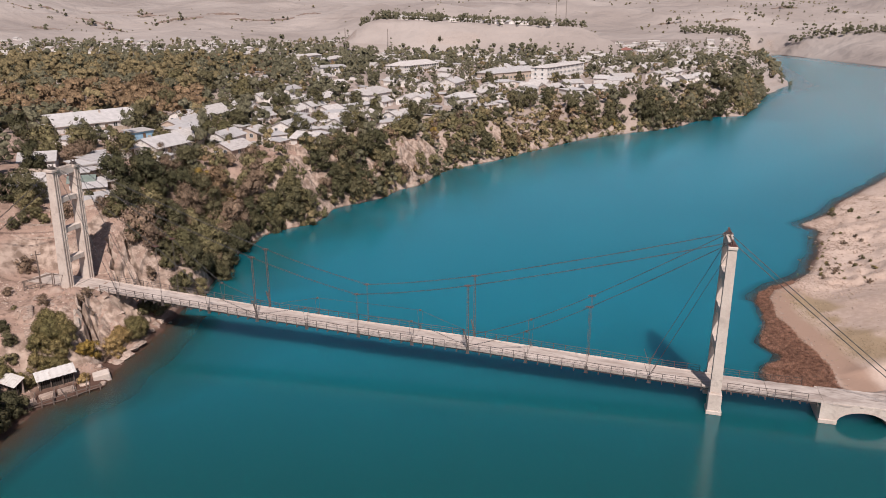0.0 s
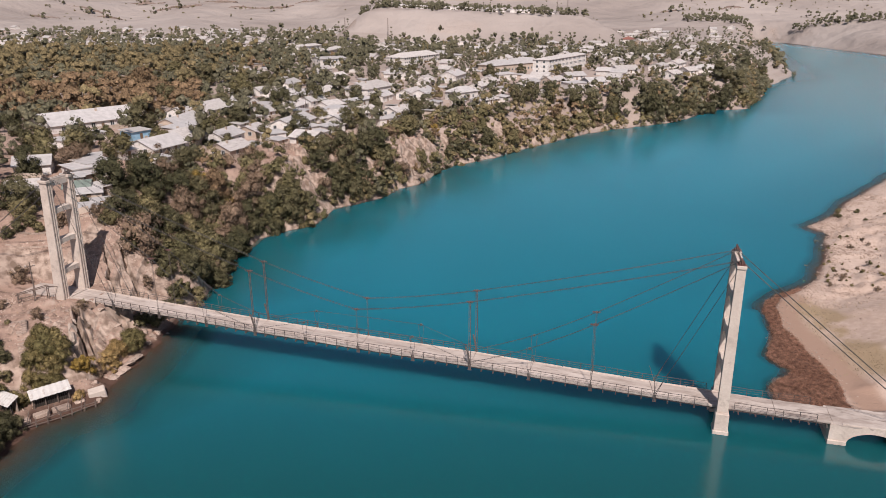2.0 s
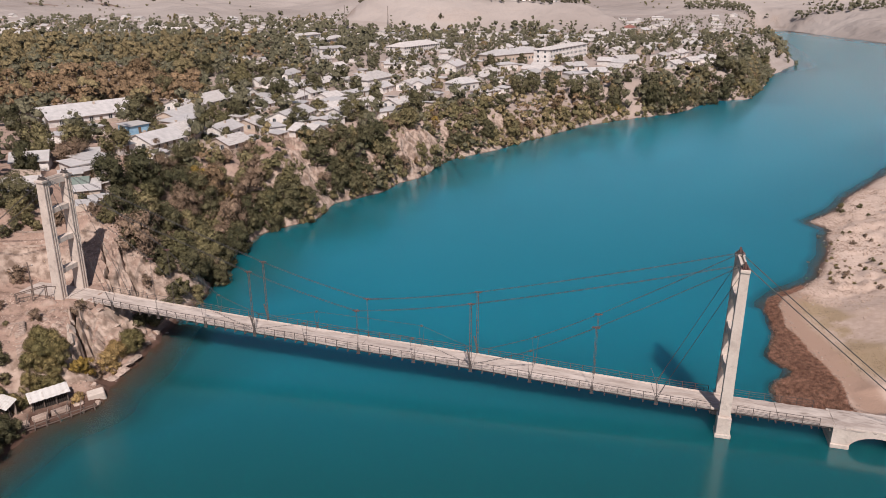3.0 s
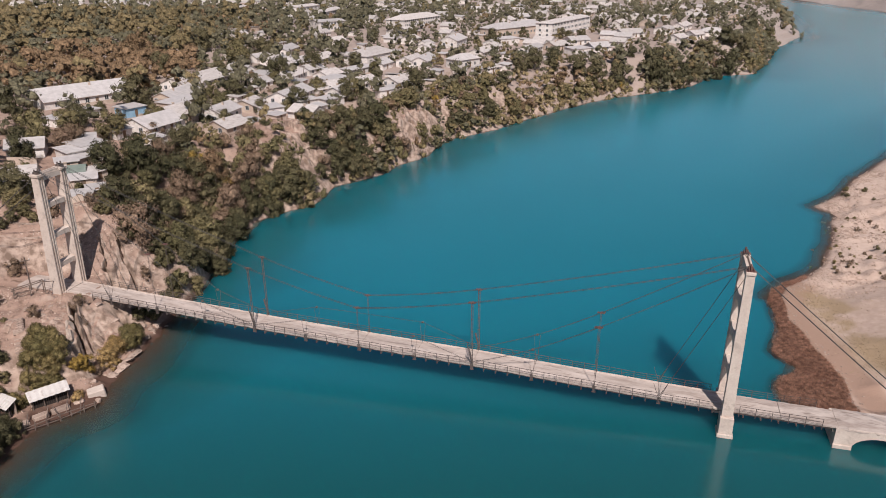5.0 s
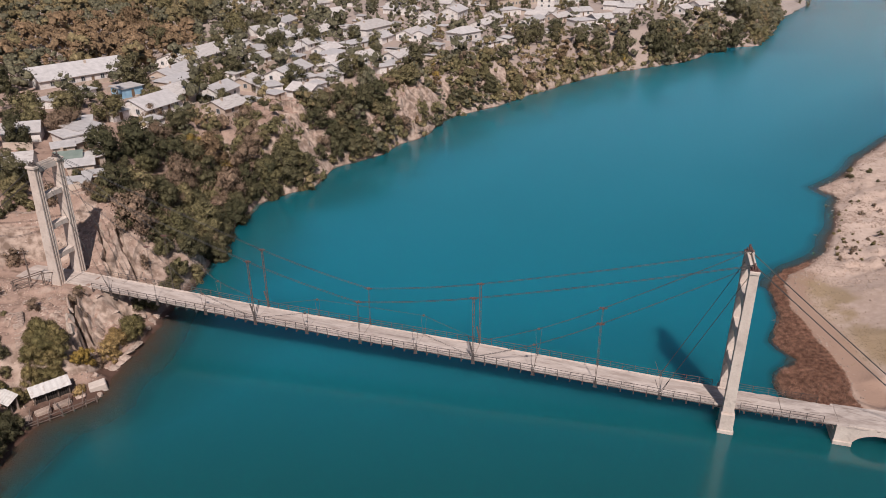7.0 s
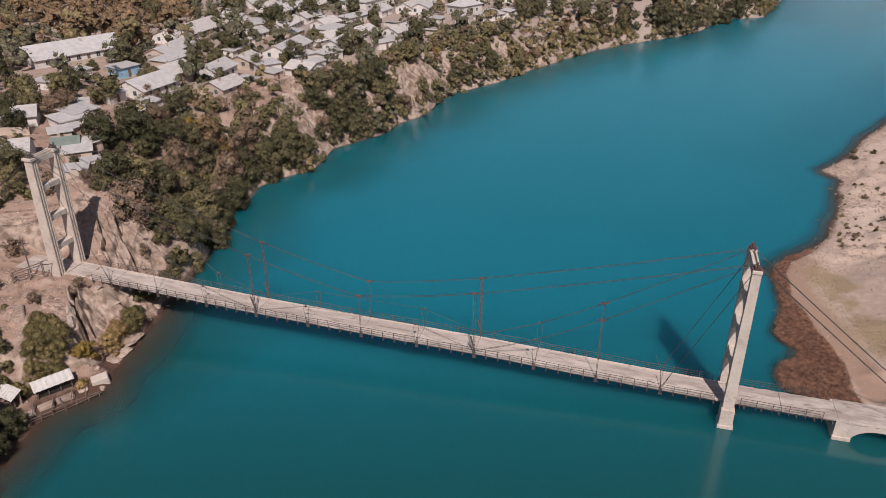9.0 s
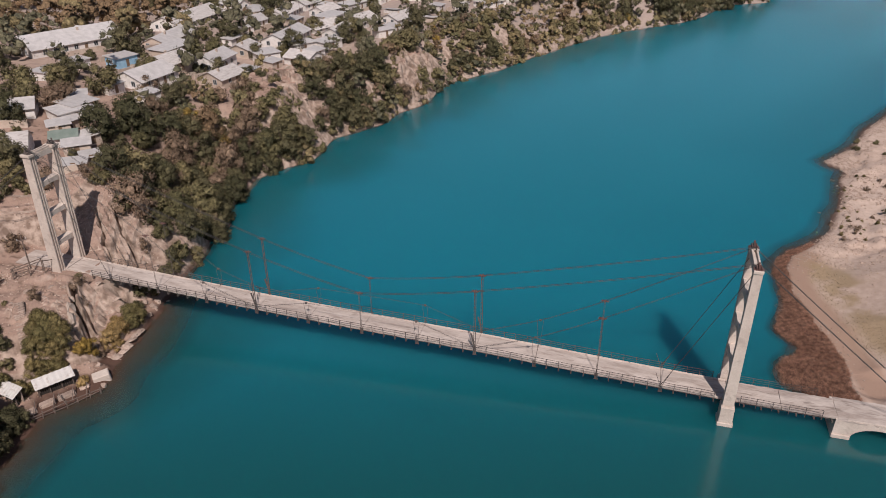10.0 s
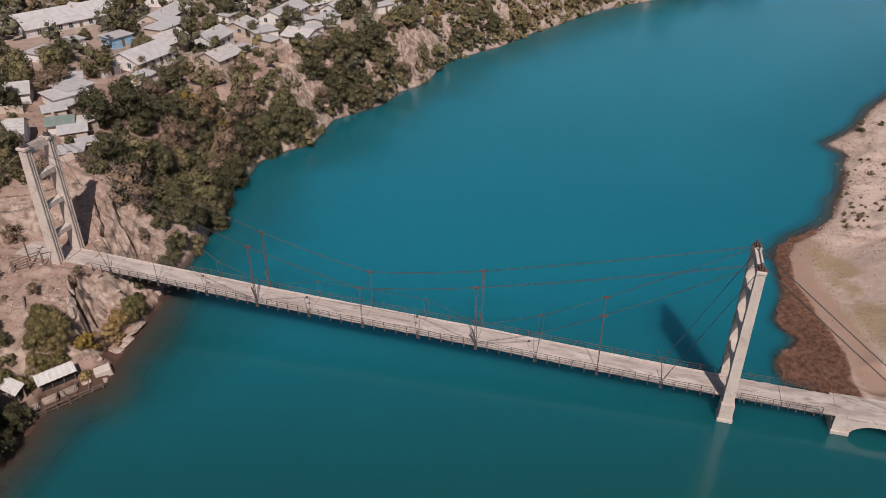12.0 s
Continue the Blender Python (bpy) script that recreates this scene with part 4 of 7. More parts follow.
def leaf_cloud(rng, blobs, count, size, flat=0.8):
    """Small leaf quads on the outer side of overlapping lumps. blobs: rows of x, y, z, r. Returns points and soft normals."""
    b = np.asarray(blobs, float)
    area = b[:, 3] ** 2
    pick = rng.choice(len(b), count, p=area / area.sum())
    n = rng.normal(size=(count, 3))
    n[:, 2] += 0.25
    n /= np.linalg.norm(n, axis=1)[:, None]
    r = b[pick, 3] * (0.68 + 0.42 * rng.random(count) + 0.3 * rng.random(count) ** 4)
    c = b[pick, :3] + n * r[:, None]
    keep = np.ones(count, bool)
    for x, y, z, q in b:
        keep &= ((c - (x, y, z)) ** 2).sum(1) > (0.62 * q) ** 2
    c, n = c[keep], n[keep]
    k = len(c)
    face = n * flat + rng.normal(size=(k, 3)) * 0.5
    face /= np.linalg.norm(face, axis=1)[:, None] * np.where((face * n).sum(1) < 0, -1, 1)[:, None]
    a = np.cross(face, rng.normal(size=(k, 3)))
    a /= np.linalg.norm(a, axis=1)[:, None]
    d = np.cross(face, a)
    s = size * (0.6 + 0.8 * rng.random(k))[:, None]
    co = np.stack([c - a * s * 0.9 - d * s * 0.5, c + a * s * 0.9 - d * s * 0.5, c + d * s + face * s * 0.2], 1).reshape(-1, 3)
    return co, np.repeat(n + 0.45 * face, 3, axis=0)


def soften(co, n, h):
    """Leaves turn partly with their lump, partly with the whole crown."""
    out = co - (0, 0, 0.42 * h)
    out = out / np.maximum(np.linalg.norm(out, axis=1), 1e-3)[:, None]
    n = n / np.maximum(np.linalg.norm(n, axis=1), 1e-3)[:, None]
    q = 0.55 * n + 0.5 * out + (0, 0, 0.25)
    return q / np.maximum(np.linalg.norm(q, axis=1), 1e-3)[:, None]


def crown_blobs(rng, h, r, low, count, shape):
    """Lumps of a crown: round, tall or spreading, with uneven sides."""
    out = []
    for _ in range(count):
        t = rng.random()
        z = h * (low + (0.93 - low) * t)
        if shape == "tall":
            reach = r * (0.35 + 0.5 * math.sin(math.pi * (0.15 + 0.8 * t)))
            q = r * (0.45 + 0.25 * rng.random())
        elif shape == "cone":
            reach = r * (1 - t) * 0.8
            q = r * (0.5 - 0.32 * t)
        else:
            reach = r * 0.92 * math.sqrt(max(0.05, 1 - (2 * t - 0.75) ** 2 / 1.6))
            q = r * (0.2 + 0.2 * rng.random())
        a = rng.random() * 2 * math.pi
        d = reach * math.sqrt(rng.random())
        out.append((d * math.cos(a), d * math.sin(a), z, q))
    return out


def trunk_mesh(rng, h, r, limbs):
    bm = bmesh.new()

    def stem(a, b, r0, r1, n=6):
        a, b = Vector(a), Vector(b)
        mid = a.lerp(b, 0.5) + Vector((rng.normal() * 0.12, rng.normal() * 0.12, 0)) * (b - a).length * 0.5
        rings = []
        for p, q in ((a, r0), (mid, (r0 + r1) / 2), (b, r1)):
            rings.append([bm.verts.new(p + Vector((math.cos(t) * q, math.sin(t) * q, 0))) for t in [2 * math.pi * j / n for j in range(n)]])
        for x, y in zip(rings, rings[1:]):
            for j in range(n):
                bm.faces.new((x[j], x[(j + 1) % n], y[(j + 1) % n], y[j]))

    fork = h * 0.38
    stem((0, 0, -0.6), (0, 0, fork), r * 0.055 + 0.08, r * 0.04 + 0.05)
    for k in range(limbs):
        a = 2 * math.pi * k / limbs + rng.random()
        e = (r * 0.6 * math.cos(a), r * 0.6 * math.sin(a), h * (0.6 + 0.25 * rng.random()))
        stem((0, 0, fork * (0.75 + 0.25 * rng.random())), e, r * 0.03 + 0.04, 0.03, 5)
    return bm


def tree_model(name, label, seed, h, r, low, lumps, count, size, material, shape="round"):
    """A tree at the origin: trunk with limbs, and a crown of many leaves. Returns the thing."""
    rng = np.random.default_rng(seed)
    t = empty(name)
    tagged(t, label, "shrub" if name == "shrub" else "tree")
    part("trunk", trunk_mesh(rng, h, r, 5), BARK, t)
    blobs = crown_blobs(rng, h, r, low, lumps, shape)
    co, n = leaf_cloud(rng, blobs, count, size)
    # dense twigs and leaves inside each lump
    for x, y, z, q in blobs:
        co = np.concatenate([co, (BALL * q * 0.6 * rng.uniform(0.6, 1.15, (len(BALL), 1)) + (x, y, z))[BALL_FACES].reshape(-1, 3)])
        n = np.concatenate([n, BALL[BALL_FACES].reshape(-1, 3)])
    crown = mesh_from("crown", co, np.arange(len(co)).reshape(-1, 3), material, True, soften(co, n, h))
    crown.parent = t
    return t


MODELS = {
    "dark": [tree_model("tree", "dark green broad-leaved tree on the river bank", 10 + k, 9.0, 4.2, 0.12, 36, 5000, 0.185, LEAF_DARK) for k in range(4)],
    "olive": [tree_model("tree", "olive green broad-leaved tree with thinning leaves", 20 + k, 8.0, 3.7, 0.15, 32, 4600, 0.185, LEAF_OLIVE) for k in range(4)],
    "autumn": [tree_model("tree", "tree with yellow-brown autumn leaves", 30 + k, 6.5, 3.1, 0.15, 26, 4000, 0.165, LEAF_AUTUMN) for k in range(3)],
    "dark far": [tree_model("tree", "large dark green tree on the upstream bank", 80 + k, 9.0, 4.2, 0.06, 22, 2400, 0.25, LEAF_DARK) for k in range(3)],
    "olive far": [tree_model("tree", "olive green tree on the upstream bank", 90 + k, 8.0, 3.7, 0.06, 20, 2200, 0.25, LEAF_OLIVE) for k in range(3)],
    "autumn far": [tree_model("tree", "yellow-brown tree on the upstream bank", 95 + k, 6.5, 3.1, 0.06, 16, 1900, 0.22, LEAF_AUTUMN) for k in range(2)],
    "yellow": [tree_model("tree", "small tree with bright yellow leaves", 40 + k, 5.0, 2.4, 0.1, 16, 4200, 0.1, LEAF_YELLOW) for k in range(2)],
    "bush": [tree_model("shrub", "low olive green shrub on bare earth", 50 + k, 2.4, 1.7, 0.02, 14, 2000, 0.105, LEAF_OLIVE) for k in range(3)],
    "scrub": [tree_model("shrub", "broad shrub with yellowing olive leaves", 54 + k, 2.6, 1.9, 0.0, 26, 8000, 0.062, LEAF_SCRUB) for k in range(2)],
    "amber": [tree_model("shrub", "low shrub with dusty yellow-brown leaves", 58 + k, 2.4, 1.8, 0.0, 22, 7000, 0.06, LEAF_AMBER) for k in range(2)],
    "rust": [tree_model("shrub", "rust-brown dry shrub on the bank", 60 + k, 2.6, 2.0, 0.02, 18, 2800, 0.078, LEAF_RUST) for k in range(2)],
    "poplar": [tree_model("poplar", "tall narrow poplar tree", 70 + k, 14.0, 1.7, 0.08, 20, 2200, 0.26, LEAF_DARK, "tall") for k in range(2)],
}
stock = [t for group in MODELS.values() for t in group]
placed = {id(t): False for t in stock}
plant_rng = random.Random(11)
STAND = []


def plant(kind, x, y, size=1.0, sink=0.25, z=None):
    """One tree or shrub standing on the ground."""
    t = plant_rng.choice(MODELS[kind])
    q = size * plant_rng.uniform(0.9, 1.1)
    h = ground_z(x, y) if z is None else z
    m = pose(x, y, h - sink, plant_rng.uniform(-4, 4), plant_rng.uniform(-4, 4), plant_rng.uniform(0, 360))
    m = m @ Matrix.Diagonal((q, q * plant_rng.uniform(0.92, 1.08), q * plant_rng.uniform(0.88, 1.1), 1))
    if placed[id(t)]:
        ob = copy_thing(t, m)
    else:
        placed[id(t)] = True
        t.matrix_basis = m
        ob = t
    STAND.append((x, y, 3.0 * size))
    return ob

# ---- houses ----
WHITEWASH = mat("whitewashed_wall", (0.60, 0.555, 0.525), (0.76, 0.718, 0.69), 0.5, 0.9, bump=0.2, c3=(0.48, 0.42, 0.37), vary=0.12)
ADOBE = mat("adobe_wall", (0.42, 0.33, 0.27), (0.54, 0.45, 0.38), 0.6, 0.95, bump=0.3, vary=0.1)
SLATE = mat("grey_cement_sheet_roof", (0.405, 0.37, 0.354), (0.555, 0.515, 0.495), 0.4, 0.85, bump=0.2, c3=(0.33, 0.285, 0.265), vary=0.14, stretch=(1, 5, 1))
TIN = mat("weathered_tin_roof", (0.465, 0.435, 0.42), (0.615, 0.575, 0.56), 0.7, 0.55, metal=0.2, bump=0.1, vary=0.12)
GREEN_TIN = mat("green_painted_roof", (0.14, 0.18, 0.155), (0.22, 0.25, 0.225), 0.6, 0.6, bump=0.1)
RED_TIN = mat("red_brown_roof", (0.22, 0.09, 0.07), (0.30, 0.14, 0.11), 0.6, 0.7, bump=0.1)
BLUE = mat("pale_blue_paint", (0.22, 0.40, 0.55), (0.34, 0.52, 0.66), 0.8, 0.6, bump=0.1)
GLASS = mat("dark_window_glass", (0.03, 0.035, 0.04), (0.06, 0.065, 0.07), 1.0, 0.15, bump=0.0, spec=0.6)
FRAME = mat("window_frame_paint", (0.40, 0.42, 0.44), (0.60, 0.60, 0.60), 2.0, 0.6, bump=0.05)
DOORWOOD = mat("brown_door_wood", (0.14, 0.09, 0.06), (0.22, 0.15, 0.10), 2.0, 0.7, bump=0.2)
HOUSES = []
house_rng = random.Random(7)


def wall_shell(L, W, wall, roof, hipped):
    """Four walls, with gables under a pitched roof."""
    bm = bmesh.new()
    x, y = L / 2, W / 2
    lo = [bm.verts.new((a, b, -1.5)) for a, b in ((-x, -y), (x, -y), (x, y), (-x, y))]
    hi = [bm.verts.new((a, b, wall)) for a, b in ((-x, -y), (x, -y), (x, y), (-x, y))]
    for k in range(4):
        pts = [lo[k], lo[(k + 1) % 4], hi[(k + 1) % 4]]
        if not hipped and k in (1, 3):
            pts.append(bm.verts.new((x if k == 1 else -x, 0, wall + roof - 0.06)))
        pts.append(hi[k])
        bm.faces.new(pts)
    bm.faces.new(hi)
    bm.faces.new(lo[::-1])
    return bm


def roof_shell(L, W, wall, roof, hipped, out=0.55, thick=0.12):
    """A pitched roof with eaves and thickness."""
    bm = bmesh.new()
    x, y = L / 2 + (out if hipped else 0.4), W / 2 + out
    drop = roof * out / (W / 2)
    r = L / 2 + 0.4 if not hipped else max(0.4, L / 2 - W * 0.42)
    rings = []
    for dz in (0, thick):
        e = [bm.verts.new((a, b, wall - drop + dz)) for a, b in ((-x, -y), (x, -y), (x, y), (-x, y))]
        t = [bm.verts.new((a, 0, wall + roof + dz)) for a in (-r, r)]
        rings.append((e, t))
    for k, (e, t) in enumerate(rings):
        fs = [(e[0], e[1], t[1], t[0]), (e[2], e[3], t[0], t[1])]
        if hipped:
            fs += [(e[1], e[2], t[1]), (e[3], e[0], t[0])]
        for f in fs:
            bm.faces.new(f if k else f[::-1])
    (e, t), (e2, t2) = rings
    loop = [e[0], e[1], e[2], e[3]] if hipped else [e[0], e[1], t[1], e[2], e[3], t[0]]
    loop2 = [e2[0], e2[1], e2[2], e2[3]] if hipped else [e2[0], e2[1], t2[1], e2[2], e2[3], t2[0]]
    for k in range(len(loop)):
        q = (k + 1) % len(loop)
        bm.faces.new((loop[k], loop[q], loop2[q], loop2[k]))
    bmesh.ops.recalc_face_normals(bm, faces=bm.faces)
    return bm


def flat_roof(L, W, wall, tilt, out=0.4):
    bm = bmesh.new()
    box(bm, -L / 2 - out, L / 2 + out, -W / 2 - out, W / 2 + out, wall + 0.02, wall + 0.16)
    for v in bm.verts:
        v.co.z += tilt * (v.co.y + W / 2 + out) / W
    return bm


def shared_meshes():
    made = {}
    bm = bmesh.new()
    for a, b, c, d in ((-0.62, 0.62, -0.7, -0.62), (-0.62, 0.62, 0.62, 0.7), (-0.62, -0.54, -0.62, 0.62), (0.54, 0.62, -0.62, 0.62), (-0.035, 0.035, -0.62, 0.62)):
        box(bm, a, b, -0.07, 0.03, c, d)
    made["frame"] = part("window_frame", bm, FRAME)
    bm = bmesh.new()
    box(bm, -0.56, 0.56, -0.03, 0.0, -0.64, 0.64)
    made["pane"] = part("pane", bm, GLASS)
    bm = bmesh.new()
    box(bm, -0.45, 0.45, -0.06, 0.02, 0, 2.05)
    made["door"] = part("door", bm, DOORWOOD)
    bm = bmesh.new()
    box(bm, -0.25, 0.25, -0.25, 0.25, -0.6, 0.9)
    box(bm, -0.31, 0.31, -0.31, 0.31, 0.75, 0.92)
    made["chimney"] = part("chimney", bm, ADOBE)
    out = {k: o.data for k, o in made.items()}
    for o in made.values():
        bpy.data.objects.remove(o)
    return out


SHARED = shared_meshes()


def put(name, data, parent, x, y, z, turn=0):
    ob = new(name, data)
    ob.parent = parent
    ob.matrix_basis = pose(x, y, z, 0, 0, turn)
    return ob


def window(parent, x, y, z, turn, full=True):
    w = put("window", SHARED["frame"], parent, x, y, z, turn)
    if full:
        put("pane", SHARED["pane"], w, 0, 0, 0)


LOOKS = {
    "gable": ("whitewashed single-storey house with a pale grey sheet roof", "house"),
    "hip": ("whitewashed house with a pale grey hipped roof", "house"),
    "redhip": ("pale house with a red-brown hipped roof", "house"),
    "flat": ("low pale outbuilding with a flat sheet roof", "shed"),
    "sheet": ("rough shed roofed with weathered tin sheets", "shed"),
    "blue": ("small outbuilding with a pale blue painted front", "shed"),
    "green": ("low house with a faded green roof", "house"),
    "school": ("long three-storey pale school with rows of windows", "school"),
    "block": ("two-storey pale public building with a grey roof", "building"),
    "hipblock": ("long two-storey building with a pale hipped roof", "building"),
    "long": ("very long single-storey building with a pale sheet roof", "building"),
}


def house(x, y, L, W, turn, wall, roof, kind, detail=True, z=None):
    wall *= 0.86
    flat = kind in ("flat", "sheet", "blue")
    big = kind in ("school", "block", "hipblock")
    hipped = kind in ("hip", "hipblock", "redhip", "school")
    label, category = LOOKS[kind]
    base = ground_z(x, y) if z is None else z
    h = empty("shed" if category == "shed" else "school" if kind == "school" else "public_building" if category == "building" else "house", x, y, base, turn)
    tagged(h, label, category)
    skin = BLUE if kind == "blue" else ADOBE if (kind == "sheet" or house_rng.random() < 0.12 and not big) else WHITEWASH
    part("wall", wall_shell(L, W, wall, roof, hipped or flat), skin, h)
    cover = RED_TIN if kind == "redhip" else GREEN_TIN if kind == "green" else TIN if (flat or house_rng.random() < 0.3) else SLATE
    if flat:
        part("roof", flat_roof(L, W, wall, house_rng.uniform(0.15, 0.5)), cover, h)
    else:
        part("roof", roof_shell(L, W, wall, roof, hipped), cover, h)
        if not big and detail:
            put("chimney", SHARED["chimney"], h, house_rng.uniform(-0.3, 0.3) * L, house_rng.choice((-1, 1)) * W * 0.12, wall + roof * 0.75)
    storeys = 3 if kind == "school" else 2 if big or wall > 5.2 else 1
    if not flat or kind == "blue":
        step = 2.3 if big else 3.0
        n = max(1, int((L - 1.2) / step))
        for st in range(storeys):
            zz = 1.65 + st * (wall / storeys)
            for k in range(n):
                px = (k - (n - 1) / 2) * step
                sides = ((-W / 2, 0), (W / 2, 180)) if (detail and not big) else ((-W / 2, 0),)
                for py, tr in sides:
                    if st == 0 and k == n // 2 and not big:
                        put("door", SHARED["door"], h, px, py, 0, tr)
                    else:
                        window(h, px, py, zz, tr, detail or big)
            if detail or big:
                for py in ((-W * 0.22, W * 0.22) if W > 6 else (0,)):
                    window(h, -L / 2, py, zz, -90)
    else:
        put("door", SHARED["door"], h, 0, -W / 2, 0, 0)
    HOUSES.append((x, y, 0.5 * max(L, W) * 0.8 + 1.0, L / 2, W / 2, turn))
    return h


house(-112.6, 233.4, 28, 15, 50, 3.3, 2.9, "long")
house(-67, 224, 12.0, 8, 76, 3.7, 1.8, "gable")
house(-63, 243, 9.3, 7, 79, 3.0, 1.5, "gable")
house(-53, 262, 20.0, 9, 76, 3.0, 2.0, "gable")
house(-63, 309, 20.0, 8, 78, 3.0, 1.8, "gable")
house(-69, 347, 20.0, 9, 59, 3.0, 2.0, "gable")
house(-81, 394, 19.7, 8, 82, 3.7, 1.8, "gable")
house(-58, 364, 15.0, 8, 72, 3.0, 1.8, "gable")
house(-34, 361, 24.5, 13, 62, 4.9, 2.6, "hip")
house(-31, 292, 11.6, 9, 59, 3.0, 2.0, "gable")
house(-17, 298, 13.1, 8, 59, 2.7, 1.8, "gable")
house(-36, 327, 17.7, 6, 58, 3.0, 0.2, "flat")
house(-43, 298, 13.1, 7, 68, 3.2, 0.2, "flat")
house(-14, 347, 15.2, 8, 69, 3.2, 1.8, "gable")
house(-8, 348, 20.0, 8, 79, 3.2, 1.8, "gable")
house(7, 418, 20.0, 10, 72, 4.3, 2.2, "gable")
house(10, 342, 13.1, 9, 46, 4.5, 2.0, "hip")
house(20, 328, 11.3, 8, 42, 2.7, 1.8, "hip")
house(45, 463, 46.0, 14, 43, 5.4, 2.6, "hip")
house(75, 462, 63, 10, 59.3, 9.6, 1.2, "school")
house(35, 423, 16.8, 8, 34, 3.8, 0.2, "flat")
house(47, 395, 18.0, 7, 60, 3.0, 1.5, "gable")
house(62, 404, 12.4, 8, 43, 3.2, 1.8, "gable")
house(76, 422, 12.0, 8, 22, 3.2, 1.8, "gable")
house(71, 390, 11.9, 8, 32, 3.2, 0.2, "flat")
house(83, 399, 11.3, 9, 23, 3.0, 2.0, "gable")
house(111, 447, 15.4, 10, 24, 2.8, 2.2, "gable")
house(-116, 638, 37.9, 14, 70, 7.8, 1.2, "block")
house(-88, 591, 46.0, 13, 80, 6.8, 1.2, "block")
house(-73, 493, 19.4, 12, 35, 6.8, 1.2, "block")
house(-18, 518, 46.0, 14, 59, 5.9, 2.6, "hipblock")
house(-175, 654, 26.9, 12, 47, 6.3, 1.2, "block")
house(-319, 656, 20.0, 12, 75, 3.4, 2.6, "hip")
house(-284, 666, 20.0, 12, 40, 3.4, 2.6, "gable")
house(-353, 627, 20.0, 12, 82, 3.4, 2.6, "gable")
house(-97, 296, 30.9, 13, 74, 2.9, 2.6, "gable")
house(-88, 248, 20.0, 8, 82, 2.7, 1.8, "gable")
house(-81, 231, 14.6, 6, 72, 3.0, 0.2, "flat")
house(-77, 216, 10.4, 9, 67, 3.0, 2.0, "gable")
house(-78, 200, 13.5, 10, 68, 2.8, 2.2, "gable")
house(-94, 167, 7.5, 6, 20, 2.5, 1.6, "gable")
house(-89, 213, 6.6, 5, 59, 3.0, 0.2, "blue")
house(-83, 172, 6.5, 6, 60, 3.2, 0.2, "flat")
house(-83, 168, 7.7, 6, 51, 2.8, 0.2, "flat")
house(-78.5, 155, 5.0, 4.4, 20, 2.3, 0.9, "green")
house(-74.6, 151.4, 5.0, 3.4, 24, 2.2, 0.2, "sheet")
house(-72.0, 144.0, 4.4, 3.2, 16, 1.9, 0.2, "sheet")
house(-85, 147, 6.5, 8, 20, 2.7, 1.8, "gable")
house(-86.6, 178.6, 5.2, 4.2, 24, 2.4, 0.2, "sheet")
house(-80.6, 164.4, 4.6, 3.2, 70, 2.0, 0.2, "sheet")
house(-81.8, 159.8, 4.2, 3.4, 30, 2.2, 0.2, "flat")
house(-74.2, 156.2, 3.8, 2.8, 60, 2.0, 0.2, "sheet")
house(-70.4, 147.6, 3.4, 2.6, 30, 1.8, 0.2, "sheet")
house(-55, 237, 7.1, 7, 35, 3.0, 0.2, "flat")
house(-46, 250, 8.4, 5, 42, 2.8, 0.2, "flat")
house(-44, 282, 14.5, 8, 54, 2.2, 1.8, "gable")
house(-38, 254, 8.6, 5, 55, 2.8, 0.2, "flat")
house(-74, 310, 8.3, 5, 27, 2.8, 0.2, "sheet")
house(-21, 274, 7.2, 4, 43, 2.8, 0.2, "flat")
house(199, 600, 20.0, 9, 59, 3.0, 2.0, "gable")
house(153, 482, 19.2, 8, 57, 3.2, 1.8, "gable")
house(147, 439, 8.6, 8, 33, 3.2, 1.8, "gable")
house(134, 428, 11.1, 8, 46, 3.2, 1.8, "gable")
house(209, 775, 20.0, 9, 55, 3.0, 2.0, "gable")
house(156, 695, 20.0, 11, 52, 3.6, 2.4, "hip")
house(197, 784, 20.0, 11, 66, 5.6, 2.4, "redhip")

# sheds and small houses between the larger ones
far_rng = random.Random(17)
for _ in range(1500):
    if len(HOUSES) > 150:
        break
    y = far_rng.uniform(160, 470)
    x = far_rng.uniform(-0.52 * y, 0.26 * y)
    d, right = shore_distance(np.array([x]), np.array([y]))
    if right[0] or d[0] < 27 or (x < -0.30 * y and y > 255):
        continue
    if any((x - q[0]) ** 2 + (y - q[1]) ** 2 < (4.6 + q[2]) ** 2 for q in HOUSES):
        continue
    kind = far_rng.choice(("flat", "flat", "sheet", "gable", "gable"))
    small = kind != "gable"
    house(round(x, 1), round(y, 1), far_rng.uniform(4.5, 7) if small else far_rng.uniform(8, 12), far_rng.uniform(3.5, 5) if small else far_rng.uniform(6.5, 8),
          far_rng.choice((60, 64, 70, 152)) + far_rng.uniform(-5, 5), 2.4 if small else far_rng.uniform(2.8, 3.3), 0.25 if small else 1.7, kind, detail=y < 330)

# long low buildings behind the orchard
for x, y, l, turn in ((-429, 757, 38, 26), (-377, 782, 22, 24), (-336, 780, 27, 20), (-202, 756, 26, 14), (-470, 800, 30, 30), (-290, 830, 24, 18)):
    house(x, y, l, 11, turn, 4.0, 2.2, "gable", detail=False)

# the rest of the town, farther back: houses in rows between the gardens
far_rng = random.Random(23)
tries = 0
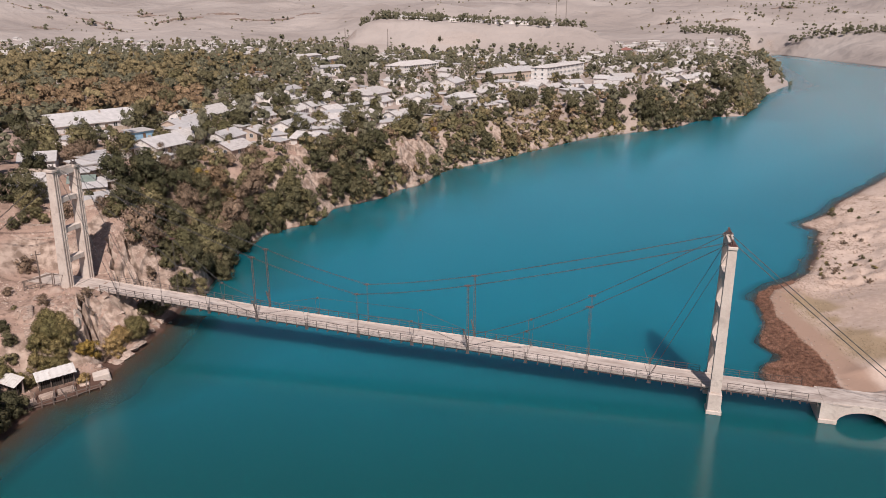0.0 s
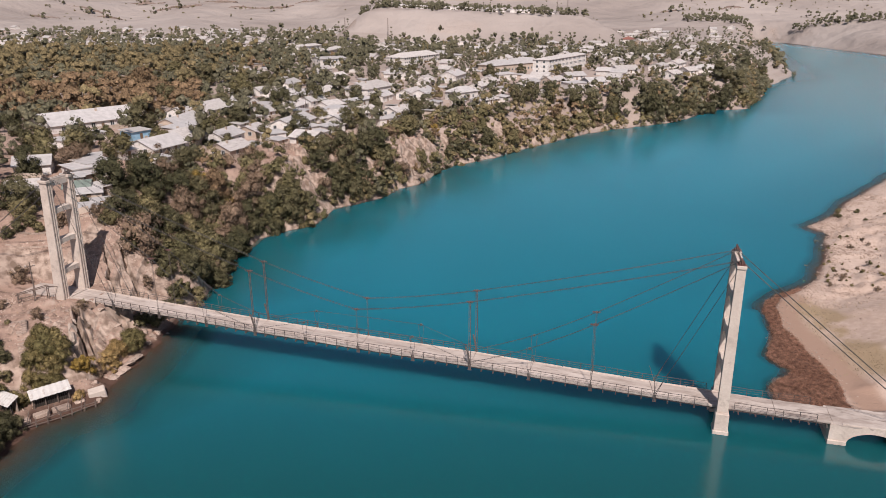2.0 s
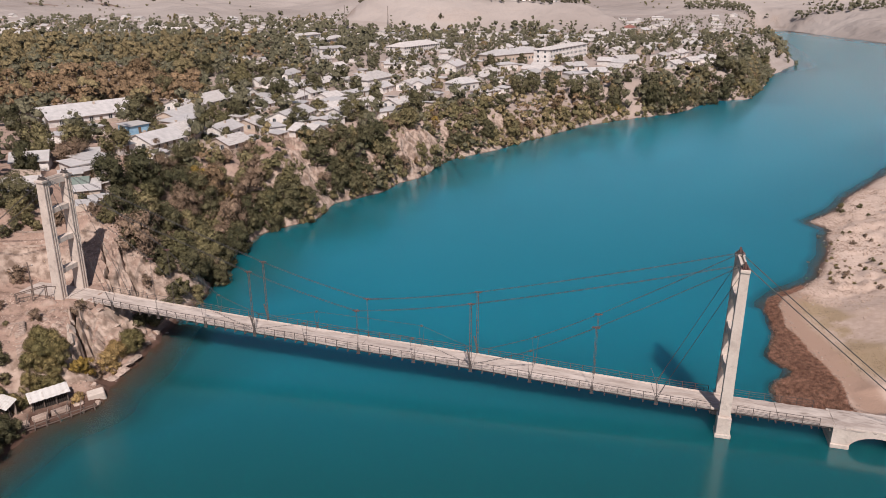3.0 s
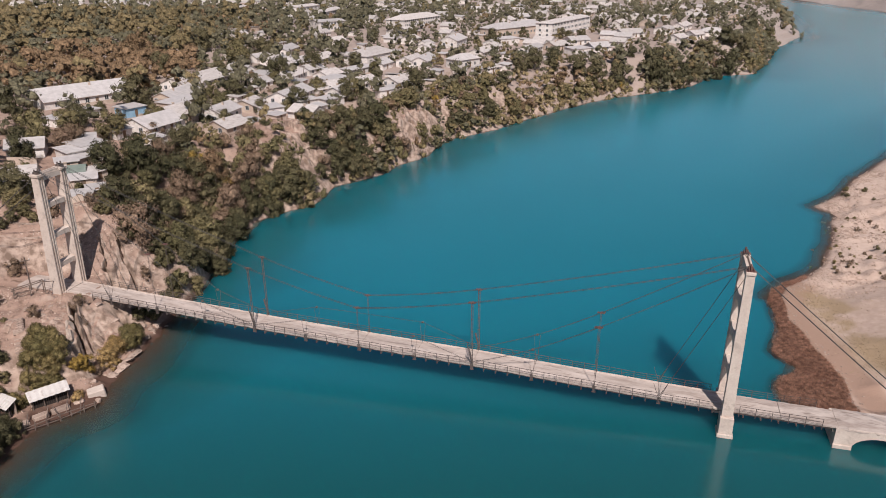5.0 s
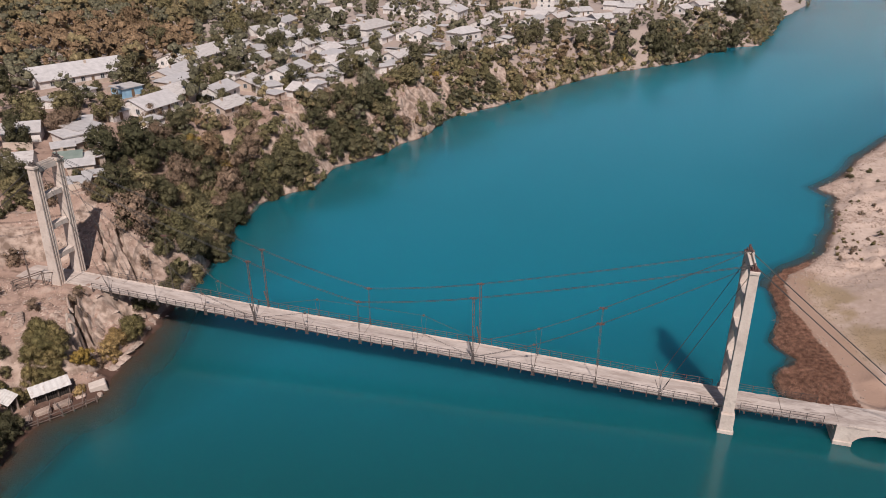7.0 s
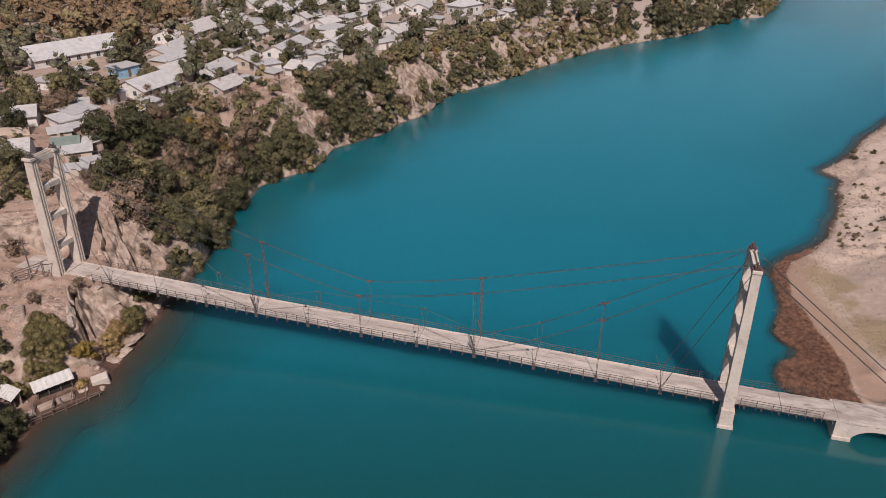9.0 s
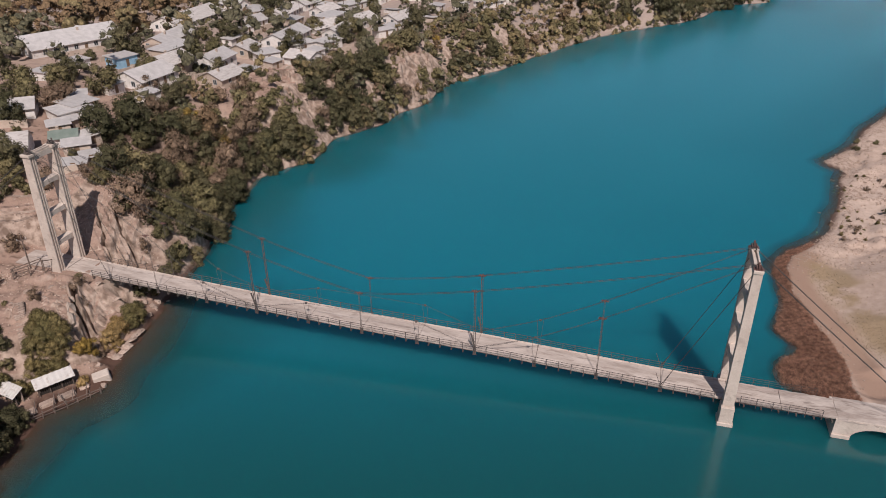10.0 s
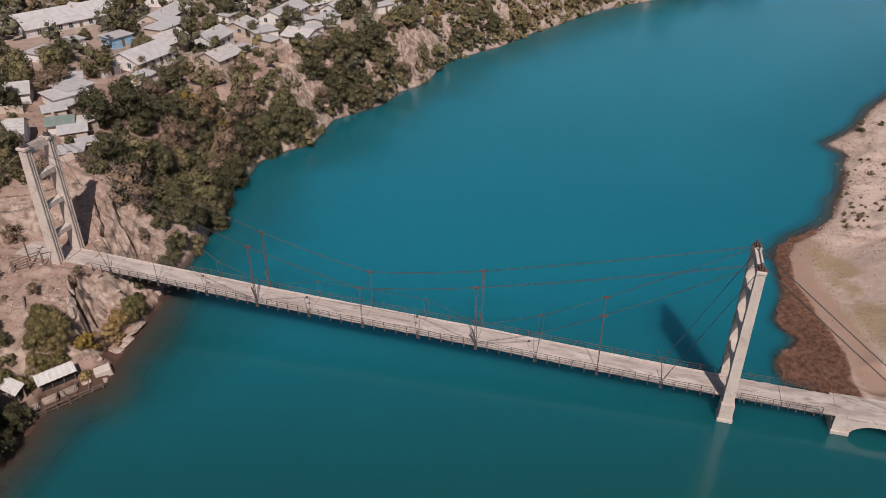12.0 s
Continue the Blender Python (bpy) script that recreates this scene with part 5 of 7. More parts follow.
while len(HOUSES) < 325 and tries < 6000:
    tries += 1
    y = far_rng.uniform(330, 1080)
    x = far_rng.uniform(-0.62 * y, 0.42 * y)
    d, right = shore_distance(np.array([x]), np.array([y]))
    if right[0] or d[0] < 28 or (x < -0.27 * y and y < 640) or (x < -0.14 * y and y < 480 and y > 320):
        continue
    if y > 700 and x > -140 and x < 240 and y > 790:
        continue
    gap = 10 + 0.011 * y
    if any((x - q[0]) ** 2 + (y - q[1]) ** 2 < (gap + q[2]) ** 2 for q in HOUSES):
        continue
    kind = far_rng.choice(("gable", "gable", "gable", "hip", "flat"))
    roof = 0.25 if kind == "flat" else far_rng.uniform(1.4, 2.1)
    house(round(x, 1), round(y, 1), far_rng.uniform(8, 15), far_rng.uniform(7, 9.5), far_rng.choice((58, 62, 66, 150, 155)) + far_rng.uniform(-6, 6),
          far_rng.uniform(2.9, 3.6), roof, kind, detail=False)
# hamlet on the mesa
for k in range(34):
    x, y = far_rng.uniform(-60, 150), far_rng.uniform(885, 1010)
    if all((x - q[0]) ** 2 + (y - q[1]) ** 2 > 15 ** 2 for q in HOUSES):
        house(round(x, 1), round(y, 1), far_rng.uniform(8, 12), 8, far_rng.uniform(0, 180), 3.0, 1.8, "gable", detail=False)

# yard walls of mud brick beside the nearer houses
def yard_wall(x, y, turn, length, high):
    bm = bmesh.new()
    n = max(3, int(length / 2.5))
    a = radians(turn)
    pts = []
    for k in range(n + 1):
        f = length * (k / n - 0.5)
        px, py = x + f * math.cos(a), y + f * math.sin(a)
        pts.append((px, py, ground_z(px, py) + 0.5 * high - 0.15))
    sweep(bm, pts, 0.32, high + 0.3)
    tagged(part("yard_wall", bm, ADOBE), "low mud-brick wall round a yard", "wall", "yard walls")


wall_rng = random.Random(29)
for hx, hy, r, l, w, turn in list(HOUSES):
    if hy > 330 or hx > 20:
        continue
    for side in (-1, 1):
        gap = w + wall_rng.uniform(3.0, 5.5)
        a = radians(turn)
        wx_, wy_ = hx - side * math.sin(a) * gap, hy + side * math.cos(a) * gap
        length = wall_rng.uniform(0.8, 1.7) * l
        d, right = shore_distance(np.array([wx_]), np.array([wy_]))
        if d[0] < 22 or any(math.hypot(wx_ - q[0], wy_ - q[1]) < q[2] + 0.55 * length for q in HOUSES if (q[0], q[1]) != (hx, hy)):
            continue
        yard_wall(wx_, wy_, turn + wall_rng.uniform(-3, 3), length, wall_rng.uniform(1.1, 1.8))

# ---- where the trees stand ----
BARE = [(262, 565, 14), (250, 552, 9), (276, 588, 14), (292, 610, 12), (304, 640, 10), (-45, 203.5, 4), (-40, 205.5, 4.5), (-36.2, 206.4, 5), (-36.3, 199.5, 3.5), (-52, 192.5, 3.5), (-9, 243, 4.5), (-11, 232, 3.5), (-7.5, 254, 4), (-2.5, 266, 3), (92.5, 362, 5), (92.5, 355, 4),
        (-44, 215, 4), (-39, 210, 4.5), (-34, 208, 4.5), (-33, 199, 4), (-51, 221, 4), (-36, 193, 2.5), (-9, 251, 5), (-11, 240, 5), (-12, 231, 3), (-1, 272, 4), (-54, 200, 4),
        (-66, 116, 17), (-63, 127, 9), (-77, 128, 11), (-58, 108, 14), (99, 374, 5), (104, 384, 5), (93, 361, 4), (-60, 96, 12), (-66, 88, 10), (-26, 261, 4)]


def clear_of_houses(x, y, margin):
    ok = np.ones(len(x), bool)
    for hx, hy, _, l, w, turn in HOUSES:
        a = radians(turn)
        dx, dy = x - hx, y - hy
        p, q = np.abs(dx * math.cos(a) + dy * math.sin(a)), np.abs(-dx * math.sin(a) + dy * math.cos(a))
        ok &= (p > l + margin) | (q > w + margin)
    return ok


def clear_to_camera(x, y, reach):
    """Keeps trees off the strip before each house, so the camera's view of it stays open."""
    ok = np.ones(len(x), bool)
    for hx, hy, r, l, w, turn in HOUSES:
        ok &= (np.abs(x - hx) > 0.75 * r) | (y > hy) | (y < hy - r - reach)
    return ok


def scatter(x0, x1, y0, y1, step, seed):
    """Jittered points over a rectangle, with their shore distance."""
    rng = np.random.default_rng(seed)
    gx_, gy_ = np.meshgrid(np.arange(x0, x1, step), np.arange(y0, y1, step))
    x = gx_.ravel() + rng.uniform(-0.45, 0.45, gx_.size) * step
    y = gy_.ravel() + rng.uniform(-0.45, 0.45, gx_.size) * step
    keep = np.abs(x) < 0.66 * y + 20
    x, y = x[keep], y[keep]
    d, right = shore_distance(x, y)
    return rng, x, y, d, right


def bare(x, y, grow=0.0):
    hit = np.zeros(len(x), bool)
    for bx, by, r in BARE:
        hit |= (x - bx) ** 2 + (y - by) ** 2 < (r + grow) ** 2
    return hit


# trees of the bank and the gardens, group by group
for kind, x, y, s in (("olive", -46, 277, 0.75), ("olive", -37, 283, 0.80), ("olive", -31, 273, 0.80), ("yellow", -3, 284, 0.60), ("autumn", -76, 300, 0.80), ("olive", -65, 294, 0.80),
                      ("olive", -81, 262, 0.95), ("dark", -82, 140, 0.8), ("olive", -80, 136, 0.62), ("dark", -101, 176, 0.70), ("olive", -29, 324, 0.70)):
    plant(kind, x, y, s)
for kind, x, y, s in (  # slope below the town
        ("olive", -83, 186, 1.51), ("olive", -93, 184, 1.05), ("dark", -69, 166, 1.36), ("dark", -73, 159, 0.91), ("rust", -76, 194, 1.36),
        ("rust", -68, 178, 1.52), ("dark", -63, 170, 0.88), ("dark", -66, 165, 0.80), ("yellow", -60, 179, 1.55), ("dark", -59, 175, 0.82),
        ("dark", -61, 167, 0.74), ("yellow", -53, 178, 1.3), ("dark", -56, 171, 0.95), ("olive", -62, 147, 1.07), ("dark", -63, 141, 0.75),
        ("dark", -58, 138, 0.89), ("dark", -59, 153, 0.81), ("dark", -59, 134, 0.62), ("olive", -57, 157, 1.00), ("olive", -51, 149, 1.20),
        ("olive", -52, 139, 1.02), ("olive", -49, 147, 0.94), ("dark", -50, 155, 0.57), ("dark", -53, 134, 0.62), ("olive", -50, 137, 1.00),
        ("olive", -50, 156, 0.86)):
    plant(kind, x, y, s)
for kind, x, y, s in (  # slope below the town
        ("olive", -50, 171, 0.71), ("dark", -51, 130, 0.51), ("dark", -50, 136, 0.47), ("dark", -55, 134, 0.47), ("dark", -49, 145, 0.49)):
    plant(kind, x, y, s)
for kind, x, y, s in (  # spur above the water
        ("dark", -49, 179, 0.78), ("dark", -46, 182, 1.12), ("dark", -44, 183, 0.92), ("dark", -40, 186, 1.00), ("olive", -41, 190, 1.07),
        ("olive", -46, 188, 0.91), ("dark", -36, 191, 0.82), ("dark", -38, 188, 0.61), ("dark", -49, 174, 0.64), ("dark", -47, 179, 0.58),
        ("olive", -50, 196, 0.87), ("olive", -44, 195, 0.70), ("dark", -49, 205, 0.51), ("dark", -55, 215, 0.54), ("dark", -34, 202, 0.65),
        ("bush", -39, 209, 0.91), ("bush", -37, 209, 0.73), ("bush", -41, 203, 0.71), ("bush", -34, 209, 0.64), ("rust", -52, 195, 1.02),
        ("rust", -49, 186, 0.99)):
    plant(kind, x, y, s)
for kind, x, y, s in (  # the dark grove
        ("dark", -41, 220, 0.93), ("dark", -35, 216, 0.91), ("dark", -30, 221, 1.01), ("dark", -36, 210, 0.89), ("dark", -29, 216, 1.06),
        ("dark", -24, 223, 0.93), ("dark", -21, 232, 0.81), ("dark", -30, 210, 0.96), ("dark", -23, 216, 1.06), ("dark", -18, 226, 0.86),
        ("dark", -29, 210, 0.81), ("dark", -24, 215, 0.98), ("dark", -17, 227, 0.71), ("dark", -27, 212, 0.67), ("dark", -32, 211, 0.67),
        ("olive", -20, 227, 0.81), ("dark", -17, 236, 0.57), ("olive", -11, 253, 1.39), ("dark", -10, 279, 1.16), ("olive", -16, 256, 0.81),
        ("autumn", -2, 267, 0.75), ("olive", -7, 245, 0.68), ("autumn", -8, 239, 0.56), ("bush", -14, 232, 1.01), ("bush", -13, 232, 0.80)):
    plant(kind, x, y, s)
for kind, x, y, s in (  # bank upstream
        ("dark", 6, 267, 0.93), ("dark", 10, 271, 1.03), ("dark", 18, 279, 1.06), ("dark", 18, 279, 0.87), ("olive", 10, 276, 1.09),
        ("olive", 16, 285, 1.01), ("dark", 3, 264, 0.64), ("dark", 11, 272, 0.56), ("olive", 5, 286, 1.01), ("bush", 28, 299, 1.6),
        ("olive", 17, 295, 1.04), ("dark", 2, 297, 0.83), ("dark", -4, 313, 0.76), ("olive", 29, 291, 1.27), ("dark", 22, 283, 0.79),
        ("autumn", 30, 293, 1.25), ("yellow", -2, 269, 0.65), ("dark", -48, 247, 1.21), ("dark", -33, 261, 1.00), ("dark", -27, 257, 0.81),
        ("dark", -27, 302, 0.95), ("dark", -56, 330, 1.04), ("dark", -40, 348, 0.97)):
    plant(kind, x, y, s)
for kind, x, y, s in (  # gardens among the houses
        ("olive", -95, 173, 1.54), ("dark", -95, 195, 0.89), ("dark", -90, 221, 1.40), ("olive", -81, 209, 1.05), ("olive", -99, 216, 0.55),
        ("dark", -114, 201, 0.96), ("dark", -125, 215, 1.03), ("rust", -89, 173, 1.41), ("olive", -70, 235, 1.63), ("olive", -75, 231, 0.95),
        ("dark", -72, 259, 1.12), ("olive", -65, 252, 0.71), ("dark", -70, 284, 0.81), ("dark", -67, 304, 1.08), ("dark", -94, 319, 1.16),
        ("dark", -113, 324, 1.78), ("dark", -121, 326, 1.45), ("olive", -150, 426, 2.13), ("olive", -96, 358, 1.90), ("dark", -89, 376, 1.74),
        ("dark", -129, 408, 1.94), ("autumn", -146, 358, 1.99), ("dark", -64, 218, 0.63), ("bush", -68, 217, 1.55), ("dark", -66, 183, 0.81),
        ("dark", -65, 195, 0.50)):
    plant(kind, x, y, s)
for kind, x, y, s in (  # gardens among the houses
        ("dark", -58, 237, 0.68), ("olive", -50, 241, 0.58)):
    plant(kind, x, y, s)
for kind, x, y, s in (  # upstream shore
        ("dark far", 63, 347, 1.20), ("dark far", 72, 348, 1.21), ("dark far", 84, 352, 1.14), ("olive far", 65, 335, 1.12),
        ("dark far", 104, 366, 1.25), ("dark far", 106, 361, 1.2), ("dark far", 121, 371, 1.13),
        ("dark far", 120, 385, 0.97), ("dark far", 116, 367, 1.00), ("dark far", 135, 389, 1.00), ("dark far", 157, 408, 1.25),
        ("dark far", 145, 393, 0.92), ("dark far", 172, 427, 1.11), ("olive far", 179, 424, 1.14), ("olive far", 175, 420, 0.79),
        ("dark far", 208, 509, 1.17), ("dark far", 163, 432, 1.11), ("dark far", 147, 417, 0.97), ("olive far", 234, 536, 1.06),
        ("olive far", 52, 320, 0.6), ("autumn far", 36, 301, 0.7)):
    plant(kind, x, y, s)
for kind, x, y, s in (  # upstream shore
        ("olive far", 55, 324, 0.79), ("autumn far", 51, 330, 1.07), ("olive far", 74, 342, 0.94), ("autumn far", 31, 294, 0.74),
        ("olive far", 79, 345, 0.63)):
    plant(kind, x, y, s)
for kind, x, y, s in (  # round the school
        ("dark far", 35, 329, 0.87), ("dark far", 42, 337, 0.89), ("dark far", 52, 350, 0.83), ("dark far", 24, 300, 0.79),
        ("dark far", 28, 414, 0.91), ("olive far", 19, 393, 1.08), ("dark far", 70, 441, 0.68), ("dark far", 74, 435, 0.58),
        ("dark far", 80, 429, 0.67), ("dark far", 60, 424, 0.57), ("dark far", 95, 380, 0.69), ("dark far", 90, 379, 0.61),
        ("poplar", 50, 339, 0.78), ("poplar", 53, 344, 0.67), ("poplar", 51, 340, 0.67), ("dark far", 49, 450, 0.59), ("dark far", -27, 454, 0.80),
        ("dark far", -16, 439, 0.77), ("dark far", -40, 443, 0.97), ("dark far", -52, 498, 0.62), ("dark far", -60, 518, 0.64),
        ("olive far", -71, 425, 0.75), ("dark far", -52, 382, 0.85), ("dark far", -33, 556, 0.69), ("dark far", 9, 507, 0.71),
        ("dark far", 2, 828, 0.73)):
    plant(kind, x, y, s)
for kind, x, y, s in (("dark", -50.5, 125.5, 0.42), ("olive", -50.2, 129, 0.5), ("dark", -49.8, 132.5, 0.5), ("olive", -49.4, 139, 0.7), ("dark", -48.6, 143.5, 0.6), ("olive", -48.2, 150, 0.7),
                      ("dark", -49.4, 157, 0.6), ("olive", -49.8, 163, 0.6), ("dark", -48.8, 168, 0.6), ("dark", -47.4, 174, 0.6), ("dark", -44, 181, 0.55), ("bush", -52, 123, 1.2), ("bush", -51.4, 121.5, 1.0)):
    plant(kind, x, y, s)
# trees and shrubs down to the water below the bluffs, and about the shanties
for kind, x, y, s in (
        ("olive far", -42.6, 181.7, 0.72), ("dark far", -38.9, 185.7, 0.7), ("olive far", -36.3, 189.2, 0.5), ("olive far", -41.1, 186.4, 0.85), ("olive far", -44.3, 182.8, 0.85), ("olive far", -38.4, 190.6, 0.6),
        ("rust", -34.0, 206.2, 0.9), ("bush", -33.1, 203.8, 1.2), ("bush", -31.3, 205.5, 1.0), ("bush", -34.1, 192.3, 0.8), ("dark far", -29.9, 207.2, 0.6), ("dark far", -25.7, 210.4, 0.65),
        ("dark far", -22.0, 213.8, 0.6), ("dark far", -18.2, 218.1, 0.6), ("dark far", -24.0, 215.5, 0.8), ("bush", -12.4, 229.6, 1.2), ("rust", -11.9, 232.0, 0.9), ("bush", -5.5, 244.3, 1.5),
        ("bush", -2.5, 253.9, 1.5), ("bush", -7.5, 250.0, 1.6), ("bush", -14.7, 231.0, 1.3), ("rust", -89.3, 175.6, 1.1), ("rust", -89.7, 174.1, 1.0), ("rust", -87.8, 175.8, 1.0),
        ("bush", -73.9, 136.6, 0.9), ("bush", -74.3, 135.6, 0.8), ("rust", -72.7, 135.7, 0.7), ("bush", -81.6, 168.4, 1.3), ("bush", -79.5, 167.0, 1.3),
        ("dark", -92.0, 160.6, 0.95), ("dark", -62.5, 175.5, 0.95), ("dark", -65, 186, 0.85), ("olive", -57.5, 187, 0.7), ("olive", -56, 181.5, 0.7), ("dark", -72, 160, 0.8), ("dark", -70, 168, 0.9), ("olive", -74.5, 148.6, 0.45), ("olive", -88.6, 155.6, 0.5), ("dark", -79.5, 132.4, 0.5), ("olive", -77.9, 134.3, 0.42), ("dark", -80.4, 130.2, 0.55), ("bush", -76.6, 133.6, 0.9), ("dark", -95.3, 171.5, 0.4)):
    plant(kind, x, y, s)
SPOTS = []  # kind, x, y, size


# lower growth between them on the bluff, and the shore belt farther up
rng_, x, y, d, right = scatter(-115, 330, 126, 720, 5.2, 1)
edge = np.where(y > 235, 19, 24) + 12 * (fbm(x, y, 40, 2, 51) - 0.5)
ok = ~right & (d > 0.8) & (d < edge) & ~bare(x, y) & clear_of_houses(x, y, 1.6) & clear_to_camera(x, y, 3.0) & (rng_.random(len(x)) < np.where(y < 290, 0.8, np.where(y < 440, 0.7, 0.62)))
for px, py, pd, r in zip(x[ok], y[ok], d[ok], rng_.random(ok.sum())):
    warm = 270 < py < 350 and px > 22
    q = 0.7 + 0.6 * ((r * 6.7) % 1)
    if py < 290:
        kind = "dark" if r < 0.4 else "olive" if r < 0.72 else "bush" if r < 0.93 else "autumn" if r < 0.98 else "rust"
        size = q * (1.5 if kind in ("bush", "rust") else 0.62)
    else:
        kind = ("tan" if r < 0.62 else "olive" if r < 0.8 else "autumn" if r < 0.92 else "dark" if r < 0.98 else "yellow") if warm else ("dark" if r < 0.66 else "olive" if r < 0.92 else "autumn")
        size = q * (0.75 if warm or pd < 4 else 1.0 if py < 440 else 0.85)
    SPOTS.append((kind, px, py, size))
# a row that leans out over the water
shore_rng = random.Random(63)
for (ax, ay), (bx, by) in zip(LEFT[16:37], LEFT[17:38]):
    n = max(1, round(math.hypot(bx - ax, by - ay) / (2.8 if ay < 300 else 4.0)))
    nx, ny = -(by - ay) / math.hypot(bx - ax, by - ay), (bx - ax) / math.hypot(bx - ax, by - ay)
    for k in range(n):
        f, out = (k + shore_rng.random()) / n, shore_rng.uniform(-1.5, 0.9)
        px, py = ax + (bx - ax) * f + nx * out, ay + (by - ay) * f + ny * out
        if bare(np.array([px]), np.array([py]), 0.5)[0] or py > 300 and shore_rng.random() < 0.25:
            continue
        warm = 285 < py < 350
        kind = shore_rng.choice(("tan", "tan", "tan", "bush")) if warm else shore_rng.choice(("dark", "dark", "olive", "bush"))
        SPOTS.append((kind, px, py, shore_rng.uniform(0.45, 0.85) * (2.0 if kind == "bush" else 0.7 if warm else 1.0)))
# undergrowth that closes the bank down to the water
rng_, x, y, d, right = scatter(-60, 320, 130, 620, 3.0, 8)
ok = ~right & (d > 0.0) & (d < np.where(y < 300, 18, 9)) & ~bare(x, y, -0.5) & clear_of_houses(x, y, 1.0) & (rng_.random(len(x)) < 0.8)
for px, py, r in zip(x[ok], y[ok], rng_.random(ok.sum())):
    warm = 270 < py < 350 and px > 22
    SPOTS.append(("yellow" if warm and r < 0.03 else "tan" if warm and r < 0.4 else "rust" if r > 0.78 else "bush", px, py, (0.5 if r < 0.4 and warm else 1.1) * (0.7 + 0.7 * ((r * 13.7) % 1))))
# gardens of the town
rng_, x, y, d, right = scatter(-420, 340, 150, 700, 9.0, 2)
ok = ~right & (d > 22) & ~((x < -0.33 * y) & (y > 262) & (y < 596)) & ~bare(x, y, 3) & clear_of_houses(x, y, 2.2) & clear_to_camera(x, y, 2.5) & (rng_.random(len(x)) < (0.34 + 0.8 * fbm(x, y, 55, 2, 52)) * np.where(y > 370, np.where(x < -40, 1.3, 1.0), np.where(x > -50, 0.95, 1.0)))
for px, py, r in zip(x[ok], y[ok], rng_.random(ok.sum())):
    kind = "dark" if r < 0.8 else "olive" if r < 0.93 else "autumn" if r < 0.94 else "poplar"
    SPOTS.append((kind, px, py, (0.62 + 0.68 * ((r * 7.3) % 1)) * (0.72 if kind == "poplar" or px > -50 and py > 280 else 1)))
# low shrubs and saplings about the yards
rng_, x, y, d, right = scatter(-130, 60, 150, 380, 4.6, 12)
ok = ~right & (d > 20) & (x > -0.36 * y) & ~bare(x, y, 1) & clear_of_houses(x, y, 0.9) & (rng_.random(len(x)) < 0.5 * fbm(x, y, 20, 2, 58) + 0.1)
for px, py, r in zip(x[ok], y[ok], rng_.random(ok.sum())):
    kind = "dark" if r < 0.45 else "bush" if r < 0.75 else "olive" if r < 0.9 else "rust"
    SPOTS.append((kind, px, py, (0.28 + 0.25 * ((r * 7.9) % 1)) * (2.2 if kind in ("bush", "rust") else 1)))
# the orchard wood at the town's landward edge
rng_, x, y, d, right = scatter(-420, -40, 262, 596, 8.8, 3)
ok = ~right & (x < -0.33 * y - 14 * (fbm(x, y, 60, 2, 53) - 0.5) + np.where(y > 420, 0.17 * y - 40, 0)) & clear_of_houses(x, y, 2.5) & (rng_.random(len(x)) < 0.93)
warmth = fbm(x, y, 70, 3, 54) + 0.75 * np.exp(-(((x + 140) / 75) ** 2 + ((y - 320) / 48) ** 2))
for px, py, r, q in zip(x[ok], y[ok], rng_.random(ok.sum()), warmth[ok]):
    kind = "autumn" if r < 1.9 * (q - 0.45) else "olive" if r < 0.74 else "dark" if r < 0.987 else "yellow"
    SPOTS.append((kind, px, py, (0.95 + 0.95 * ((r * 5.1) % 1)) * (0.85 if kind == 'dark' else 1)))
# far gardens, up to the foot of the hills
rng_, x, y, d, right = scatter(-760, 520, 640, 1090, 12.0, 4)
flat_ = height(x, y) < 24
ok = ~right & (d > 6) & flat_ & clear_of_houses(x, y, 2.5) & clear_to_camera(x, y, 12) & (rng_.random(len(x)) < (0.22 + 0.62 * fbm(x, y, 90, 2, 55)) * np.where((x < -0.2 * y) & (y < 775), 0.2, np.where(x > 120, 0.65, 1.0)))
for px, py, r in zip(x[ok], y[ok], rng_.random(ok.sum())):
    SPOTS.append(("dark" if r < 0.72 else "olive" if r < 0.9 else "poplar", px, py, (0.7 + 0.6 * ((r * 9.7) % 1)) * (0.6 if px > 120 else 1)))
# mesa rim, far bank and draws in the hills
rng_, x, y, d, right = scatter(-90, 215, 868, 1030, 8, 5)
ok = (d > 5) & (height(x, y) > 40) & clear_of_houses(x, y, 2.0) & (rng_.random(len(x)) < 0.62 - 0.0016 * (x + 90))
for px, py, r in zip(x[ok], y[ok], rng_.random(ok.sum())):
    SPOTS.append(("dark" if r < 0.9 else "poplar", px, py, 0.75 + 0.4 * ((r * 9.7) % 1)))
rng_, x, y, d, right = scatter(385, 680, 980, 1260, 8.5, 6)
ok = (d > 8) & (rng_.random(len(x)) < 0.9 * ease(34, 10, np.abs(y - 1165 + 1.3 * np.maximum(0, x - 520) + 10 * np.sin(x / 37))))
for px, py, r in zip(x[ok], y[ok], rng_.random(ok.sum())):
    SPOTS.append(("dark", px, py, 0.8 + 0.5 * r))
rng_, x, y, d, right = scatter(-900, 1100, 1150, 2000, 17, 7)
ok = (d > 40) & (y > 1180 + 0.05 * np.abs(x)) & (rng_.random(len(x)) < np.where(x > 330, 0.42, 0.1) * (fbm(x, y, 120, 3, 56) > np.where(x > 330, 0.5, 0.55)))
for px, py, r in zip(x[ok], y[ok], rng_.random(ok.sum())):
    SPOTS.append(("bush", px, py, 0.7 + 1.3 * r * r))
